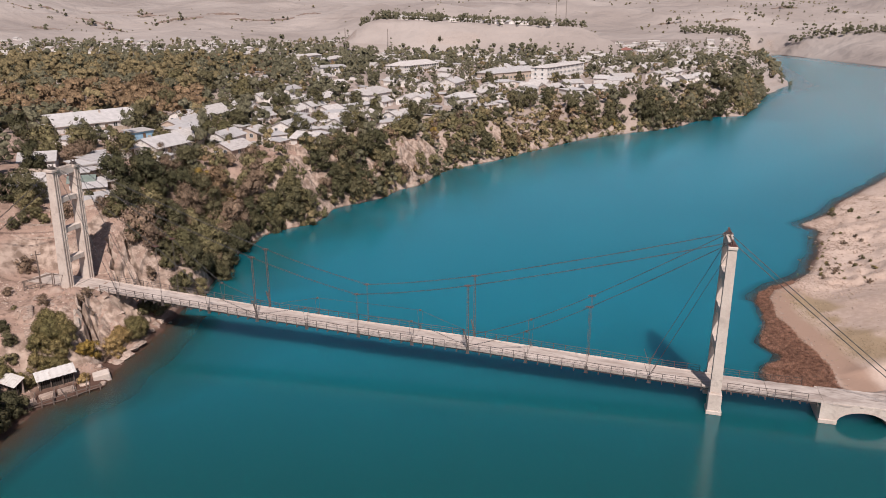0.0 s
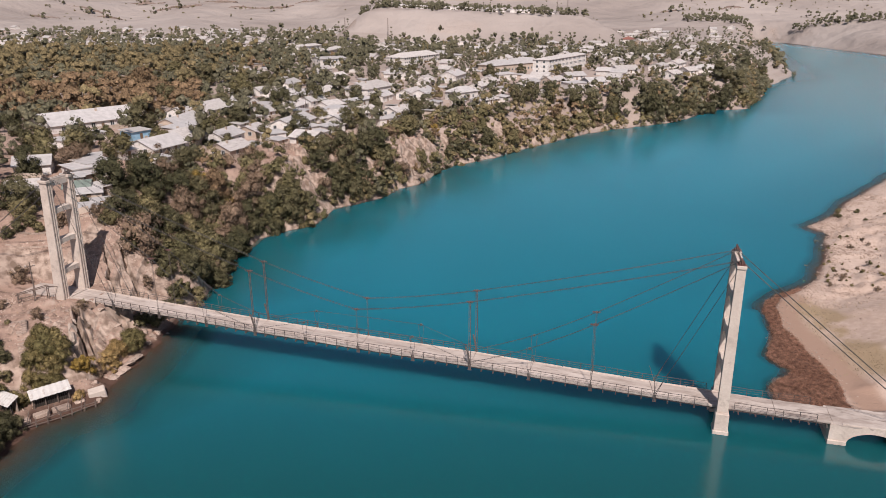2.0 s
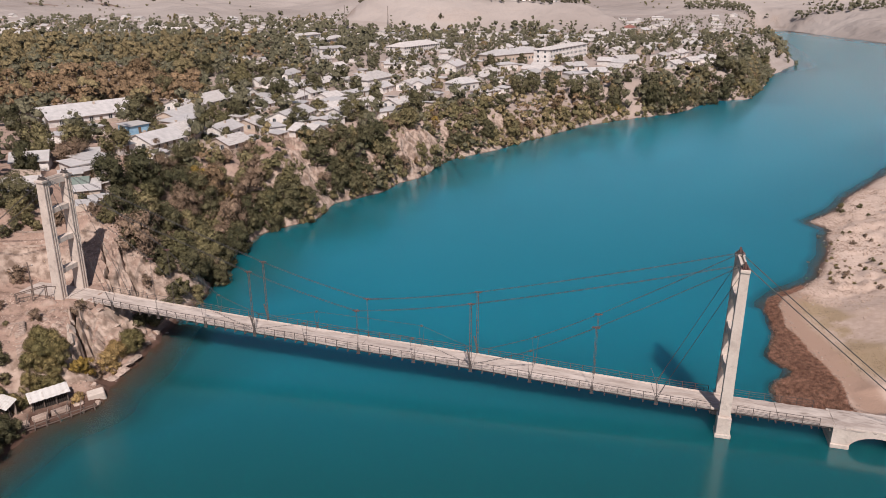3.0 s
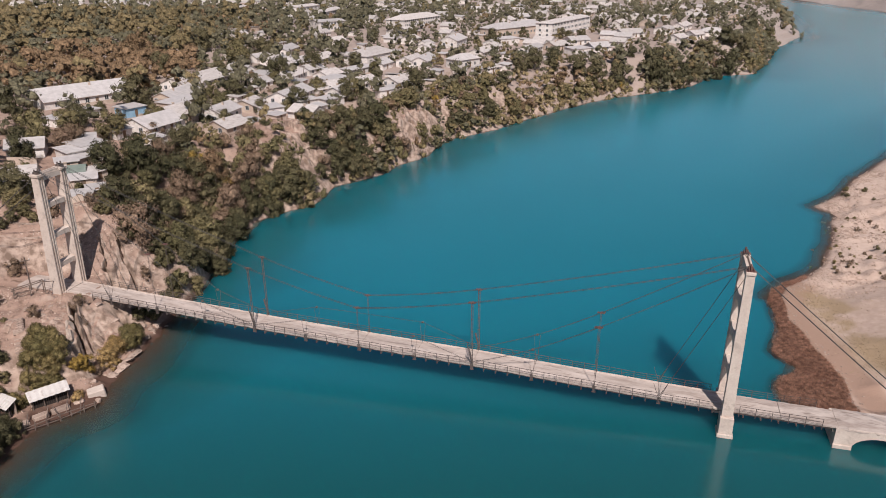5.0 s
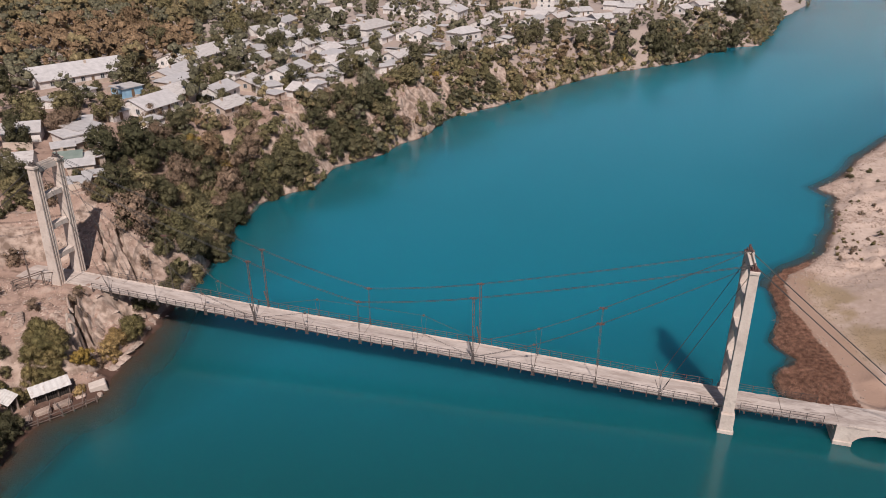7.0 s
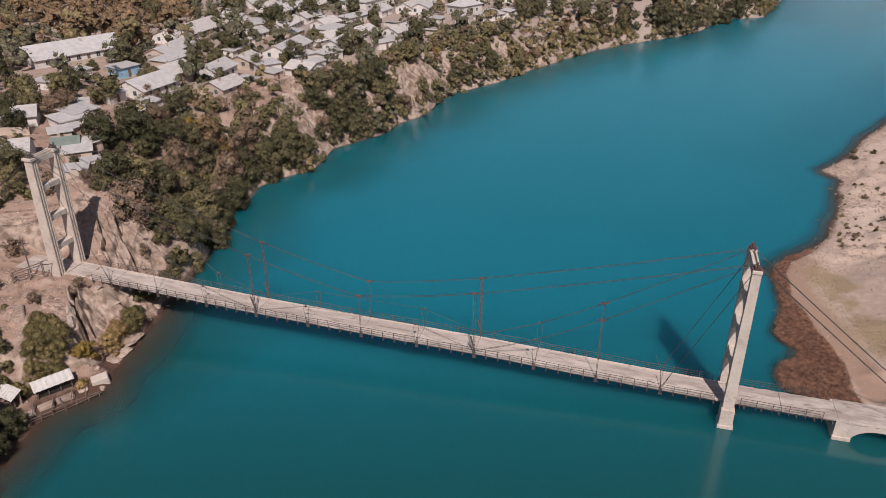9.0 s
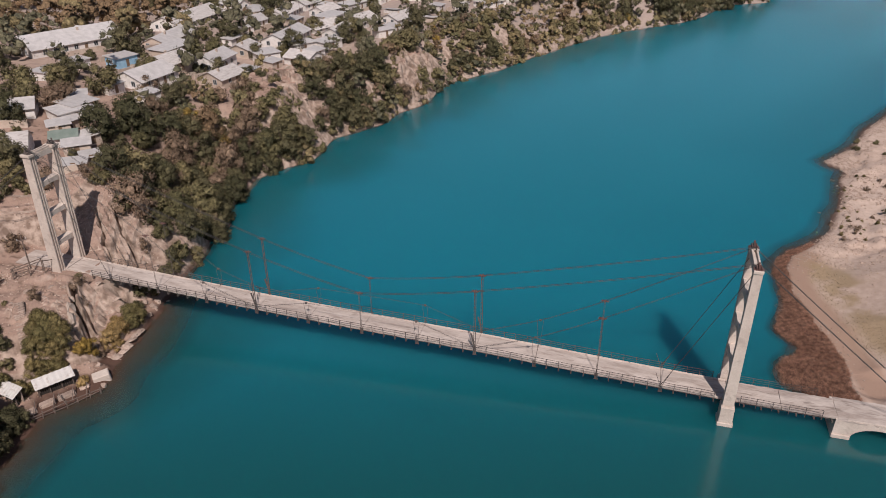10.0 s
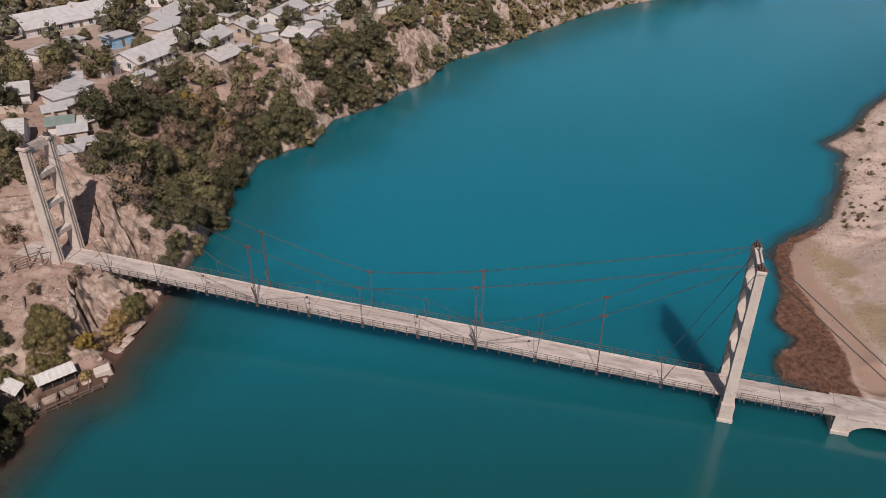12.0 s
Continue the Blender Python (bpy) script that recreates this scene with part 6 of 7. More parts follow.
# thickets under the ledges of the hills
for cx, cy, n in ((-742, 1344, 9), (-728, 1413, 7), (-615, 1311, 12), (-643, 1220, 14), (-560, 1282, 10), (-566, 1439, 8), (-535, 1412, 8), (-441, 1349, 9), (-479, 1342, 12), (-351, 1354, 9),
                  (-298, 1341, 7), (453, 1270, 12), (501, 1295, 16), (391, 1283, 9), (553, 1329, 14), (647, 1403, 14), (715, 1371, 12), (606, 1224, 10)):
    for _ in range(n):
        SPOTS.append(("dark" if rng_.random() < 0.25 else "bush", cx + rng_.normal(0, 14), cy + rng_.normal(0, 5), rng_.uniform(0.3, 0.5) if rng_.random() < 0.3 else rng_.uniform(0.8, 1.6)))

# nearest ones as trees of their own, the rest joined into woods
SPOTS.sort(key=lambda q: (q[1] + 45) ** 2 + (q[2] - 150) ** 2)
zs = height(np.array([q[1] for q in SPOTS]), np.array([q[2] for q in SPOTS]))
NEAR = 120
for (kind, x, y, size), z in zip(SPOTS[:NEAR], zs[:NEAR]):
    plant(kind, x, y, size, 0.3, float(z))

LOOK = {"dark": (9.0, 4.2, 0.12, "round", LEAF_HAZED), "olive": (8.0, 3.7, 0.15, "round", LEAF_PALE), "autumn": (6.5, 3.1, 0.15, "round", LEAF_AUTUMN), "tan": (5.6, 3.0, 0.02, "round", LEAF_TAN),
        "yellow": (5.0, 2.4, 0.1, "round", LEAF_YELLOW), "bush": (2.4, 1.7, 0.02, "round", LEAF_OLIVE), "rust": (2.6, 2.0, 0.02, "round", LEAF_RUST), "poplar": (14.0, 1.7, 0.08, "tall", LEAF_HAZED)}


def far_tree(rng, h, r, low, shape, lumps, count, leaf):
    """A crown of a few ragged clumps with loose leaves round them, all triangles."""
    blobs = np.array(crown_blobs(rng, h, r, low, lumps, shape))
    blobs[:, 3] = r * (0.26 + 0.2 * rng.random(lumps)) if shape == "round" else blobs[:, 3]
    tris, turned = [], []
    for x, y, z, q in blobs:
        ball_, faces_ = (ROUND * 0.82, ROUND_FACES) if count > 250 else (BALL * (0.85 if count > 100 else 1.0), BALL_FACES)
        p = ball_ * q * rng.uniform(0.55, 1.2, (len(ball_), 1)) * (1, 1, 0.85) + (x, y, z)
        tris.append(p[faces_].reshape(-1, 3))
        turned.append((ball_[faces_] + rng.normal(0, 0.34, (len(faces_), 1, 3)) + rng.normal(0, 0.2, (len(faces_), 3, 3))).reshape(-1, 3))
    co, n = leaf_cloud(rng, blobs, count, leaf, 0.9)
    n = n + np.repeat(rng.normal(0, 0.25, (len(n) // 3, 3)), 3, axis=0)
    co = np.concatenate(tris + [co])
    return co, soften(co, np.concatenate(turned + [n]), h)


wood = {k: ([], [], []) for k in LOOK}  # points, normals, tints
moulds = {}
rng_ = np.random.default_rng(99)
for kind, (h, r, low, shape, _) in LOOK.items():
    for lod, lumps, count, leaf in ((0, 9, 249, 0.26), (1, 9, 190, 0.25), (2, 9, 110, 0.3), (3, 7, 24, 0.5)):
        moulds[kind, lod] = [far_tree(rng_, h, r, low, shape, lumps, count, leaf * (r / 4.0) ** 0.5) for _ in range(5 if lod > 1 else 4)]
for (kind, x, y, size), z in zip(SPOTS[NEAR:], zs[NEAR:]):
    lod = 0 if y < 250 else 1 if y < 360 else 2 if y < 640 else 3
    co, n = moulds[kind, lod][rng_.integers(4)]
    a = rng_.uniform(0, 2 * math.pi)
    c, s = math.cos(a), math.sin(a)
    q = co * (size, size * rng_.uniform(0.9, 1.1), size * rng_.uniform(0.85, 1.15))
    P, F, T = wood[kind]
    P.append(np.stack([q[:, 0] * c - q[:, 1] * s + x, q[:, 0] * s + q[:, 1] * c + y, q[:, 2] + z - 0.3], 1))
    F.append(np.stack([n[:, 0] * c - n[:, 1] * s, n[:, 0] * s + n[:, 1] * c, n[:, 2]], 1))
    T.append(np.full(len(co), rng_.random(), np.float32))
NAMES = {"dark": "dark green garden trees filling the town", "olive": "olive green trees of gardens and orchard", "autumn": "yellow-brown orchard trees in autumn leaf", "tan": "tan and olive scrub along the upstream shore",
         "bush": "low olive shrubs on the bluff", "rust": "rust-brown dry shrubs among the trees", "yellow": "scattered bright yellow trees", "poplar": "tall narrow poplars among the houses"}
for kind, (P, F, T) in wood.items():
    if not P:
        continue
    co = np.concatenate(P)
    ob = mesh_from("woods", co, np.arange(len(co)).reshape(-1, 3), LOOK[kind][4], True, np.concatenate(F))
    layer = ob.data.attributes.new("tint", "FLOAT", "POINT")
    layer.data.foreach_set("value", np.concatenate(T))
    tagged(ob, NAMES[kind], "trees", kind="stuff")

# ---- bridgehead on the left bank ----
STONE = mat("dry_stone", (0.28, 0.205, 0.168), (0.49, 0.38, 0.318), 0.9, 0.9, bump=0.7, c3=(0.20, 0.15, 0.125), vary=0.2)
TIMBER = mat("grey_timber", (0.095, 0.070, 0.060), (0.21, 0.16, 0.135), 2.5, 0.9, bump=0.3)
RUBBLE = mat("dusty_bank_rubble", (0.29, 0.212, 0.170), (0.46, 0.350, 0.290), 0.9, 0.95, bump=0.5)
SHADE_WOOD = mat("shade_black_boards", (0.022, 0.018, 0.016), (0.05, 0.04, 0.035), 2.5, 0.9, bump=0.3)
WHITE_SHEET = mat("white_sheet_roof", (0.50, 0.47, 0.45), (0.63, 0.60, 0.575), 0.8, 0.6, bump=0.1, c3=(0.45, 0.40, 0.37))
rock_rng = random.Random(31)


def rock_mesh(seed, sharp=0.35):
    """An angular boulder about one metre across."""
    rng = random.Random(seed)
    bm = bmesh.new()
    bmesh.ops.create_icosphere(bm, subdivisions=2, radius=0.56)
    cuts = [(Vector((rng.gauss(0, 1), rng.gauss(0, 1), rng.gauss(0, 1))).normalized(), rng.uniform(0.2, 0.44)) for _ in range(14)]
    for v in bm.verts:
        for n, lim in cuts:
            over = v.co.dot(n) - lim
            if over > 0:
                v.co -= n * over
        v.co += Vector((rng.gauss(0, 1), rng.gauss(0, 1), rng.gauss(0, 1))) * 0.022
    return bm


ROCKS = []
for k in range(6):
    ob = part("rock", rock_mesh(100 + k), STONE)
    ROCKS.append(ob.data)
    bpy.data.objects.remove(ob)


def rock(x, y, sx, sy, sz, sink=0.3, turn=None, tilt=8, label="pale angular rock on the bank", z=None):
    ob = new("rock", rock_rng.choice(ROCKS))
    h = ground_z(x, y) if z is None else z
    h = max(h, -0.3)
    a = rock_rng.uniform(0, 360) if turn is None else turn
    ob.matrix_basis = pose(x, y, h + sz * (0.5 - sink), rock_rng.uniform(-tilt, tilt), rock_rng.uniform(-tilt, tilt), a) @ Matrix.Diagonal((sx, sy, sz, 1))
    tagged(ob, label, "rock", "rocks along the banks")
    return ob


# rock ledges along the water and below the road
for x, y, a, b, c, t in ((-51.9, 104.2, 2.4, 1.5, 1.0, 62), (-51.5, 105.4, 2.8, 1.6, 1.1, 66), (-51.2, 106.6, 2.6, 1.5, 1.2, 58), (-50.9, 107.8, 3.0, 1.5, 1.1, 70), (-50.7, 109.0, 2.6, 1.5, 1.0, 66), (-50.4, 110.2, 2.4, 1.3, 1.0, 72), (-50.4, 115.0, 1.8, 1.4, 1.1, 40), (-50.6, 117.2, 2.4, 1.8, 1.5, 75),
                         (-50.4, 119.2, 2.2, 1.7, 1.3, 20), (-52.0, 117.9, 1.8, 1.4, 1.2, 0), (-53.0, 113.6, 1.8, 1.2, 1.0, 70), (-54.8, 114.2, 2.0, 1.1, 0.9, 66), (-53.9, 103.6, 1.5, 1.0, 0.8, 10),
                         (-57.6, 115.0, 2.2, 1.2, 0.8, -16), (-61.6, 112.2, 1.8, 1.2, 1.0, 30), (-60.4, 115.4, 1.6, 1.0, 0.8, 80), (-54.2, 125.2, 2.2, 1.6, 1.3, 20), (-53.4, 127.6, 2.4, 1.7, 1.5, 65)):
    rock(x, y, a, b, c, 0.42, t, 10, "pale rock ledge below the bridge road")
# the pale slab that stands beside the open joint
for x, y, a, b, c, t in ((-59.4, 108.4, 1.9, 4.2, 2.6, 24), (-58.2, 106.0, 1.5, 3.2, 2.4, 22), (-60.4, 111.0, 1.8, 2.8, 2.0, 28)):
    ob = rock(x, y, a, b, c, 0.62, t, 4, "pale split rock slab beside the bridge road")
    ob.data = ob.data.copy()
    ob.data.materials[0] = ROCK
# smaller outcrops
for _ in range(56):
    x, y = rock_rng.uniform(-72, -50), rock_rng.uniform(99, 132)
    d, _r = shore_distance(np.array([x]), np.array([y]))
    w = -(x - AX) * UY + (y - AY) * UX
    if d[0] > 1 and abs(w) > 3.6:
        s = rock_rng.uniform(0.4, 1.3)
        rock(x, y, s * 1.4, s, s * rock_rng.uniform(0.5, 0.9), 0.4, None, 14, "weathered stone on the bridgehead slope")
# loose scree over the slope
rng_ = np.random.default_rng(8)
x, y = rng_.uniform(-90, -46, 16000), rng_.uniform(80, 142, 16000)
d, right = shore_distance(x, y)
s, w = (x - AX) * UX + (y - AY) * UY, -(x - AX) * UY + (y - AY) * UX
ok = (d > np.where(y < 100, 4.0, 2.0)) & (np.abs(w) > 2.8) & (rng_.random(len(x)) < 0.15 + 0.9 * (fbm(x, y, 5, 3, 81) > 0.52))
x, y = x[ok][:5500], y[ok][:5500]
z = height(x, y)
r = 0.06 + 0.22 * rng_.random(len(x)) ** 3


def stones(x, y, z, r, rng, material, label):
    """Loose angular stones, all in one mesh."""
    base = np.array([(-1, -0.6, -0.3), (1, -0.8, -0.3), (0.1, 1, -0.3), (-0.3, -0.3, 0.8), (0.5, 0.2, 0.7)])
    spin = rng.uniform(0, 6.28, len(x))
    q = base[None] * r[:, None, None] * rng.uniform(0.7, 1.3, (len(x), 5, 3))
    co = np.stack([q[..., 0] * np.cos(spin)[:, None] - q[..., 1] * np.sin(spin)[:, None] + x[:, None], q[..., 0] * np.sin(spin)[:, None] + q[..., 1] * np.cos(spin)[:, None] + y[:, None], q[..., 2] + z[:, None]], -1).reshape(-1, 3)
    tri = np.array([(0, 1, 3), (1, 4, 3), (1, 2, 4), (2, 3, 4), (2, 0, 3)])
    tagged(mesh_from("scree", co, (np.arange(len(x))[:, None, None] * 5 + tri[None]).reshape(-1, 3), material), label, "stones", kind="stuff")


stones(x, y, z, r, rng_, STONE, "loose pale stones scattered over the slope")
x, y = rng_.uniform(66, 130, 60000), rng_.uniform(128, 215, 60000)
d, right = shore_distance(x, y)
ok = right & (d > 0.2) & (rng_.random(len(x)) < ease(17, 2, d) * (0.12 + 0.9 * (fbm(x, y, 4, 3, 82) > 0.5)))
x, y = x[ok][:7000], y[ok][:7000]
stones(x, y, height(x, y), 0.07 + 0.22 * rng_.random(len(x)) ** 3, rng_, RUBBLE, "rubble of dusty stones on the bare bank")
# boulders at the water's edge
line = [Vector(q) for q in LEFT[4:22]]
for a, b in zip(line, line[1:]):
    n = int((b - a).length / 2.4)
    for k in range(n):
        p = a.lerp(b, (k + rock_rng.random()) / n)
        s = rock_rng.uniform(0.3, 1.0)
        rock(p.x - rock_rng.uniform(0.2, 2.4), p.y + rock_rng.uniform(-0.5, 0.5), s * rock_rng.uniform(0.9, 1.7), s, s * rock_rng.uniform(0.5, 0.9), 0.4)
# crags of the bare bluffs upstream
for cx, cy, n, r in ((-40, 211, 16, 7), (-35, 218, 10, 5), (-10, 246, 22, 8), (-11, 236, 12, 4), (-15, 262, 10, 5), (-56, 202, 6, 5)):
    for _ in range(n):
        a, q = rock_rng.uniform(0, 6.28), r * math.sqrt(rock_rng.random())
        s = rock_rng.uniform(0.8, 2.6)
        rock(cx + q * math.cos(a), cy + q * math.sin(a), s * 1.3, s, s * rock_rng.uniform(0.6, 1.2), 0.45, None, 16, "pale crag standing out of the bluff")

# shrubs and small trees on the slope
for kind, x, y, s in (  # the broad thicket above the sheds
        ("scrub", -60.4, 102.6, 0.95), ("scrub", -59.2, 101.6, 1.0), ("scrub", -61.2, 101.2, 0.9), ("scrub", -58.6, 100.0, 0.95), ("scrub", -60.2, 99.6, 1.0), ("scrub", -61.6, 99.4, 0.8),
        ("scrub", -59.2, 98.2, 0.85), ("scrub", -60.6, 97.4, 0.8), ("scrub", -58.6, 102.4, 1.0), ("scrub", -57.6, 100.8, 0.95), ("scrub", -58.0, 98.8, 0.8), ("scrub", -60.0, 101.0, 1.1), ("scrub", -59.6, 96.3, 0.6), ("scrub", -61.6, 103.2, 0.6)):
    plant(kind, x, y, s, 0.12)
# the poplars and biggest dark trees are unseen, added to shade the water's edge
for kind, x, y, s in (
        ("yellow", -55.3, 101.4, 0.85), ("yellow", -54.6, 102.6, 0.8), ("yellow", -55.7, 102.8, 0.6), ("amber", -53.9, 97.3, 0.6), ("amber", -53.3, 106.6, 1.0), ("amber", -52.7, 108.3, 1.0), ("amber", -53.4, 109.8, 0.8), ("amber", -52.3, 106.4, 0.6),
        ("scrub", -51.9, 110.4, 0.85), ("scrub", -51.6, 112.2, 0.95), ("scrub", -52.6, 112.6, 0.7), ("rust", -53.9, 104.2, 0.35), ("dark", -52.4, 115.6, 0.36),
        ("dark", -51.9, 114.2, 0.3), ("bush", -53.0, 119.6, 1.1), ("rust", -59.8, 113.2, 0.5), ("rust", -58.9, 111.4, 0.5), ("scrub", -63.6, 94.6, 0.85), ("bush", -59.8, 95.4, 1.0), ("scrub", -61.2, 94.4, 0.9),
        ("dark", -64.8, 98.6, 0.36), ("dark", -66.4, 100.4, 0.42), ("bush", -64.2, 96.8, 0.9), ("dark", -59.0, 86.8, 0.55), ("dark", -60.2, 89.6, 0.5), ("dark", -58.8, 84.0, 0.5), ("dark", -58.4, 88.6, 0.36), ("dark", -61.2, 87.4, 0.6), ("dark", -62.6, 84.2, 0.9), ("dark", -62.6, 79.4, 1.25), ("dark", -60.6, 81.0, 0.9), ("dark", -64.8, 80.6, 1.3), ("dark", -63.6, 76.0, 1.3), ("poplar", -59.2, 80.6, 1.0), ("poplar", -60.6, 80.2, 1.05), ("poplar", -62.0, 80.8, 1.0), ("poplar", -63.4, 80.2, 1.05), ("poplar", -60.0, 78.6, 1.05), ("poplar", -61.4, 78.4, 1.1),
        ("dark", -66.0, 84.6, 1.3), ("dark", -63.6, 87.4, 0.8), ("rust", -76.6, 125.4, 0.62), ("rust", -75.9, 124.6, 0.55), ("dark", -87.0, 139.0, 1.0), ("dark", -83.0, 141.0, 0.55), ("olive", -90.0, 136.0, 1.0),
        ("rust", -66.8, 137.6, 0.6), ("rust", -65.6, 138.2, 0.6), ("bush", -61.0, 116.0, 0.4), ("rust", -64.0, 108.0, 0.35), ("bush", -68.4, 107.0, 0.5), ("rust", -70.6, 103.0, 0.6), ("olive", -72.0, 98.0, 0.6),
        ("bush", -54.0, 122.6, 0.8), ("rust", -56.0, 130.5, 0.3), ("rust", -55.2, 129.4, 0.35), ("rust", -72.0, 112.0, 0.4)):
    plant(kind, x, y, s, 0.12)

# boat sheds and the walled landing by the water
def lean_to(x, y, base, turn, L, W, h, label):
    t = empty("boat_shed", x, y, base, turn)
    tagged(t, label, "shed")
    bm = bmesh.new()
    box(bm, -L / 2, L / 2, W / 2 - 0.15, W / 2, -1.2, h)
    part("back_wall", bm, STONE, t)
    # black boards added across the open front for the shade under the roof
    n = int(L / 0.28)
    for k in range(n):
        bm = bmesh.new()
        px = -L / 2 + L * k / n
        box(bm, px, px + L / n - 0.03, -W / 2 + 0.3, -W / 2 + 0.34, -1.2, h - 0.72 - 0.05 * (k % 3))
        part("board", bm, SHADE_WOOD, t)
    for px in (-L / 2 + 0.1, -L / 6, L / 6, L / 2 - 0.1):
        bm = bmesh.new()
        box(bm, px - 0.07, px + 0.07, -W / 2, -W / 2 + 0.14, -1.5, h - 0.65)
        part("post", bm, TIMBER, t)
    n = 7
    rings = []
    bm = bmesh.new()
    for k in range(2 * n + 1):
        a = -L / 2 - 0.3 + (L + 0.6) * k / (2 * n)
        up = 0.06 * (k % 2)
        rings.append([bm.verts.new((a, q, h + dz + up + th)) for q, dz, th in ((-W / 2 - 0.5, -0.75, 0), (W / 2 + 0.2, 0.12, 0), (W / 2 + 0.2, 0.12, 0.05), (-W / 2 - 0.5, -0.75, 0.05))])
    for a, b in zip(rings, rings[1:]):
        for j in range(4):
            bm.faces.new((a[j], a[(j + 1) % 4], b[(j + 1) % 4], b[j]))
    bm.faces.new(rings[0][::-1])
    bm.faces.new(rings[-1])
    part("roof", bm, WHITE_SHEET, t, "pale corrugated sheets")


lean_to(-57.2, 95.9, 0.75, 40, 4.8, 1.0, 2.4, "low boat shed with a white sheet roof, its shaded open front filled with black boards")
lean_to(-61.9, 93.0, 1.9, -27, 3.4, 1.1, 1.6, "small boat shed with a pale sheet roof, its shaded open front filled with black boards")

landing = empty("landing", -55.6, 93.6, 0, 42)
tagged(landing, "stone landing terrace with crooked timber rails by the water", "jetty")
for px, py, l, w, h in ((-1.6, 0.5, 2.2, 1.2, 0.95), (1.0, 0.6, 2.6, 1.2, 0.85), (-3.9, 0.3, 1.6, 1.4, 0.8), (3.6, 1.0, 1.5, 1.1, 0.6)):
    bm = bmesh.new()
    box(bm, px - l / 2, px + l / 2, py - w / 2, py + w / 2, -1.0, h, 0.12, (0.94, 0.9))
    part("stone_block", bm, STONE, landing)
for k in range(7):
    px = -4.6 + 1.6 * k
    bm = bmesh.new()
    beam(bm, (px, -1.6 + 0.12 * (k % 3), -1.2), (px + 0.2 * (k % 2), -1.7, 1.15 + 0.2 * (k % 2)), 0.13, 0.13, (0, 1, 0))
    part("post", bm, TIMBER, landing)
for z, a in ((0.95, 0.12), (0.45, -0.1)):
    bm = bmesh.new()
    sweep(bm, [(-4.9, -1.6, z - a), (0, -1.66, z + a), (5.4, -1.62, z - a)], 0.1, 0.1)
    part("rail", bm, TIMBER, landing)
for k, lean in enumerate((-1.4, 0.9, -0.6, 1.2)):
    bm = bmesh.new()
    beam(bm, (-3.6 + 2.1 * k, -2.1, -0.5), (-3.6 + 2.1 * k + lean, 0.2, 1.7), 0.1, 0.1)
    part("leaning_pole", bm, TIMBER, landing)
for k in range(3):
    bm = bmesh.new()
    beam(bm, (-4.0 + 2.6 * k, -1.6, 0.9), (-3.0 + 2.6 * k, 0.9, 1.5), 0.1, 0.1)
    part("cross_rail", bm, TIMBER, landing)
bm = bmesh.new()
box(bm, -1.3, 1.3, -0.9, 0.9, -1.0, 1.3, 0.12, (0.9, 0.85))
block = part("concrete_block", bm, CONCRETE)
block.matrix_basis = pose(-51.9, 98.9, 0, 6, -5, 30)
tagged(block, "large pale concrete block at the water's edge", "block")
rock(-51.0, 97.3, 1.5, 1.2, 1.1, 0.3, 10, 4, "large pale block at the water's edge")

# timber gate frame and poles beside the tower
gate = empty("timber_frame", -68.2, 114.4, ground_z(-68.2, 114.4), 35)
tagged(gate, "broken frame of dark timber posts beside the road", "frame")
for px, py, h in ((-2.2, 0, 1.7), (0.2, 0.1, 2.0), (2.4, 0.0, 2.3), (-2.0, 1.6, 1.4), (2.3, 1.7, 1.9)):
    bm = bmesh.new()
    beam(bm, (px, py, -0.5), (px + 0.1, py, h), 0.14, 0.14, (0, 1, 0))
    part("post", bm, TIMBER, gate)
for a, b in (((-2.4, 0, 1.6), (2.6, 0, 2.2)), ((-2.2, 1.6, 1.3), (2.4, 1.7, 1.8)), ((-2.3, 0, 0.8), (0.3, 0.1, 1.0)), ((2.4, 0, 2.1), (5.2, 2.4, 0.6)), ((-2.2, 0, 1.5), (-2.0, 1.6, 1.3))):
    bm = bmesh.new()
    beam(bm, a, b, 0.1, 0.12)
    part("rail", bm, TIMBER, gate)


def utility_pole(x, y, h=7.5, label="grey timber utility pole with a crossarm"):
    t = empty("utility_pole", x, y, ground_z(x, y), 30)
    tagged(t, label, "pole", "poles of the town")
    bm = bmesh.new()
    bmesh.ops.create_cone(bm, segments=8, radius1=0.14, radius2=0.09, depth=h + 1, cap_ends=True, matrix=Matrix.Translation((0, 0, (h - 1) / 2)))
    part("shaft", bm, TIMBER, t)
    bm = bmesh.new()
    box(bm, -0.8, 0.8, -0.06, 0.06, h - 0.8, h - 0.66)
    part("crossarm", bm, TIMBER, t)
    for px in (-0.65, 0.65):
        bm = bmesh.new()
        bmesh.ops.create_cone(bm, segments=6, radius1=0.06, radius2=0.04, depth=0.22, cap_ends=True, matrix=Matrix.Translation((px, 0, h - 0.56)))
        part("insulator", bm, WHITE_SHEET, t)


utility_pole(-69.6, 117.6, 6.4, "leaning timber pole beside the bridge tower")
utility_pole(-140, 275)
utility_pole(-115, 293)
utility_pole(-108, 327)
utility_pole(-70, 270)
utility_pole(-55, 300)
utility_pole(-40, 317)
utility_pole(-86, 260)
utility_pole(-91, 366)
utility_pole(-151, 297)
utility_pole(-202, 350)
utility_pole(-137, 346)
utility_pole(-34, 361)
utility_pole(86, 493)
utility_pole(67, 433)
utility_pole(135, 547)
utility_pole(-115, 346)

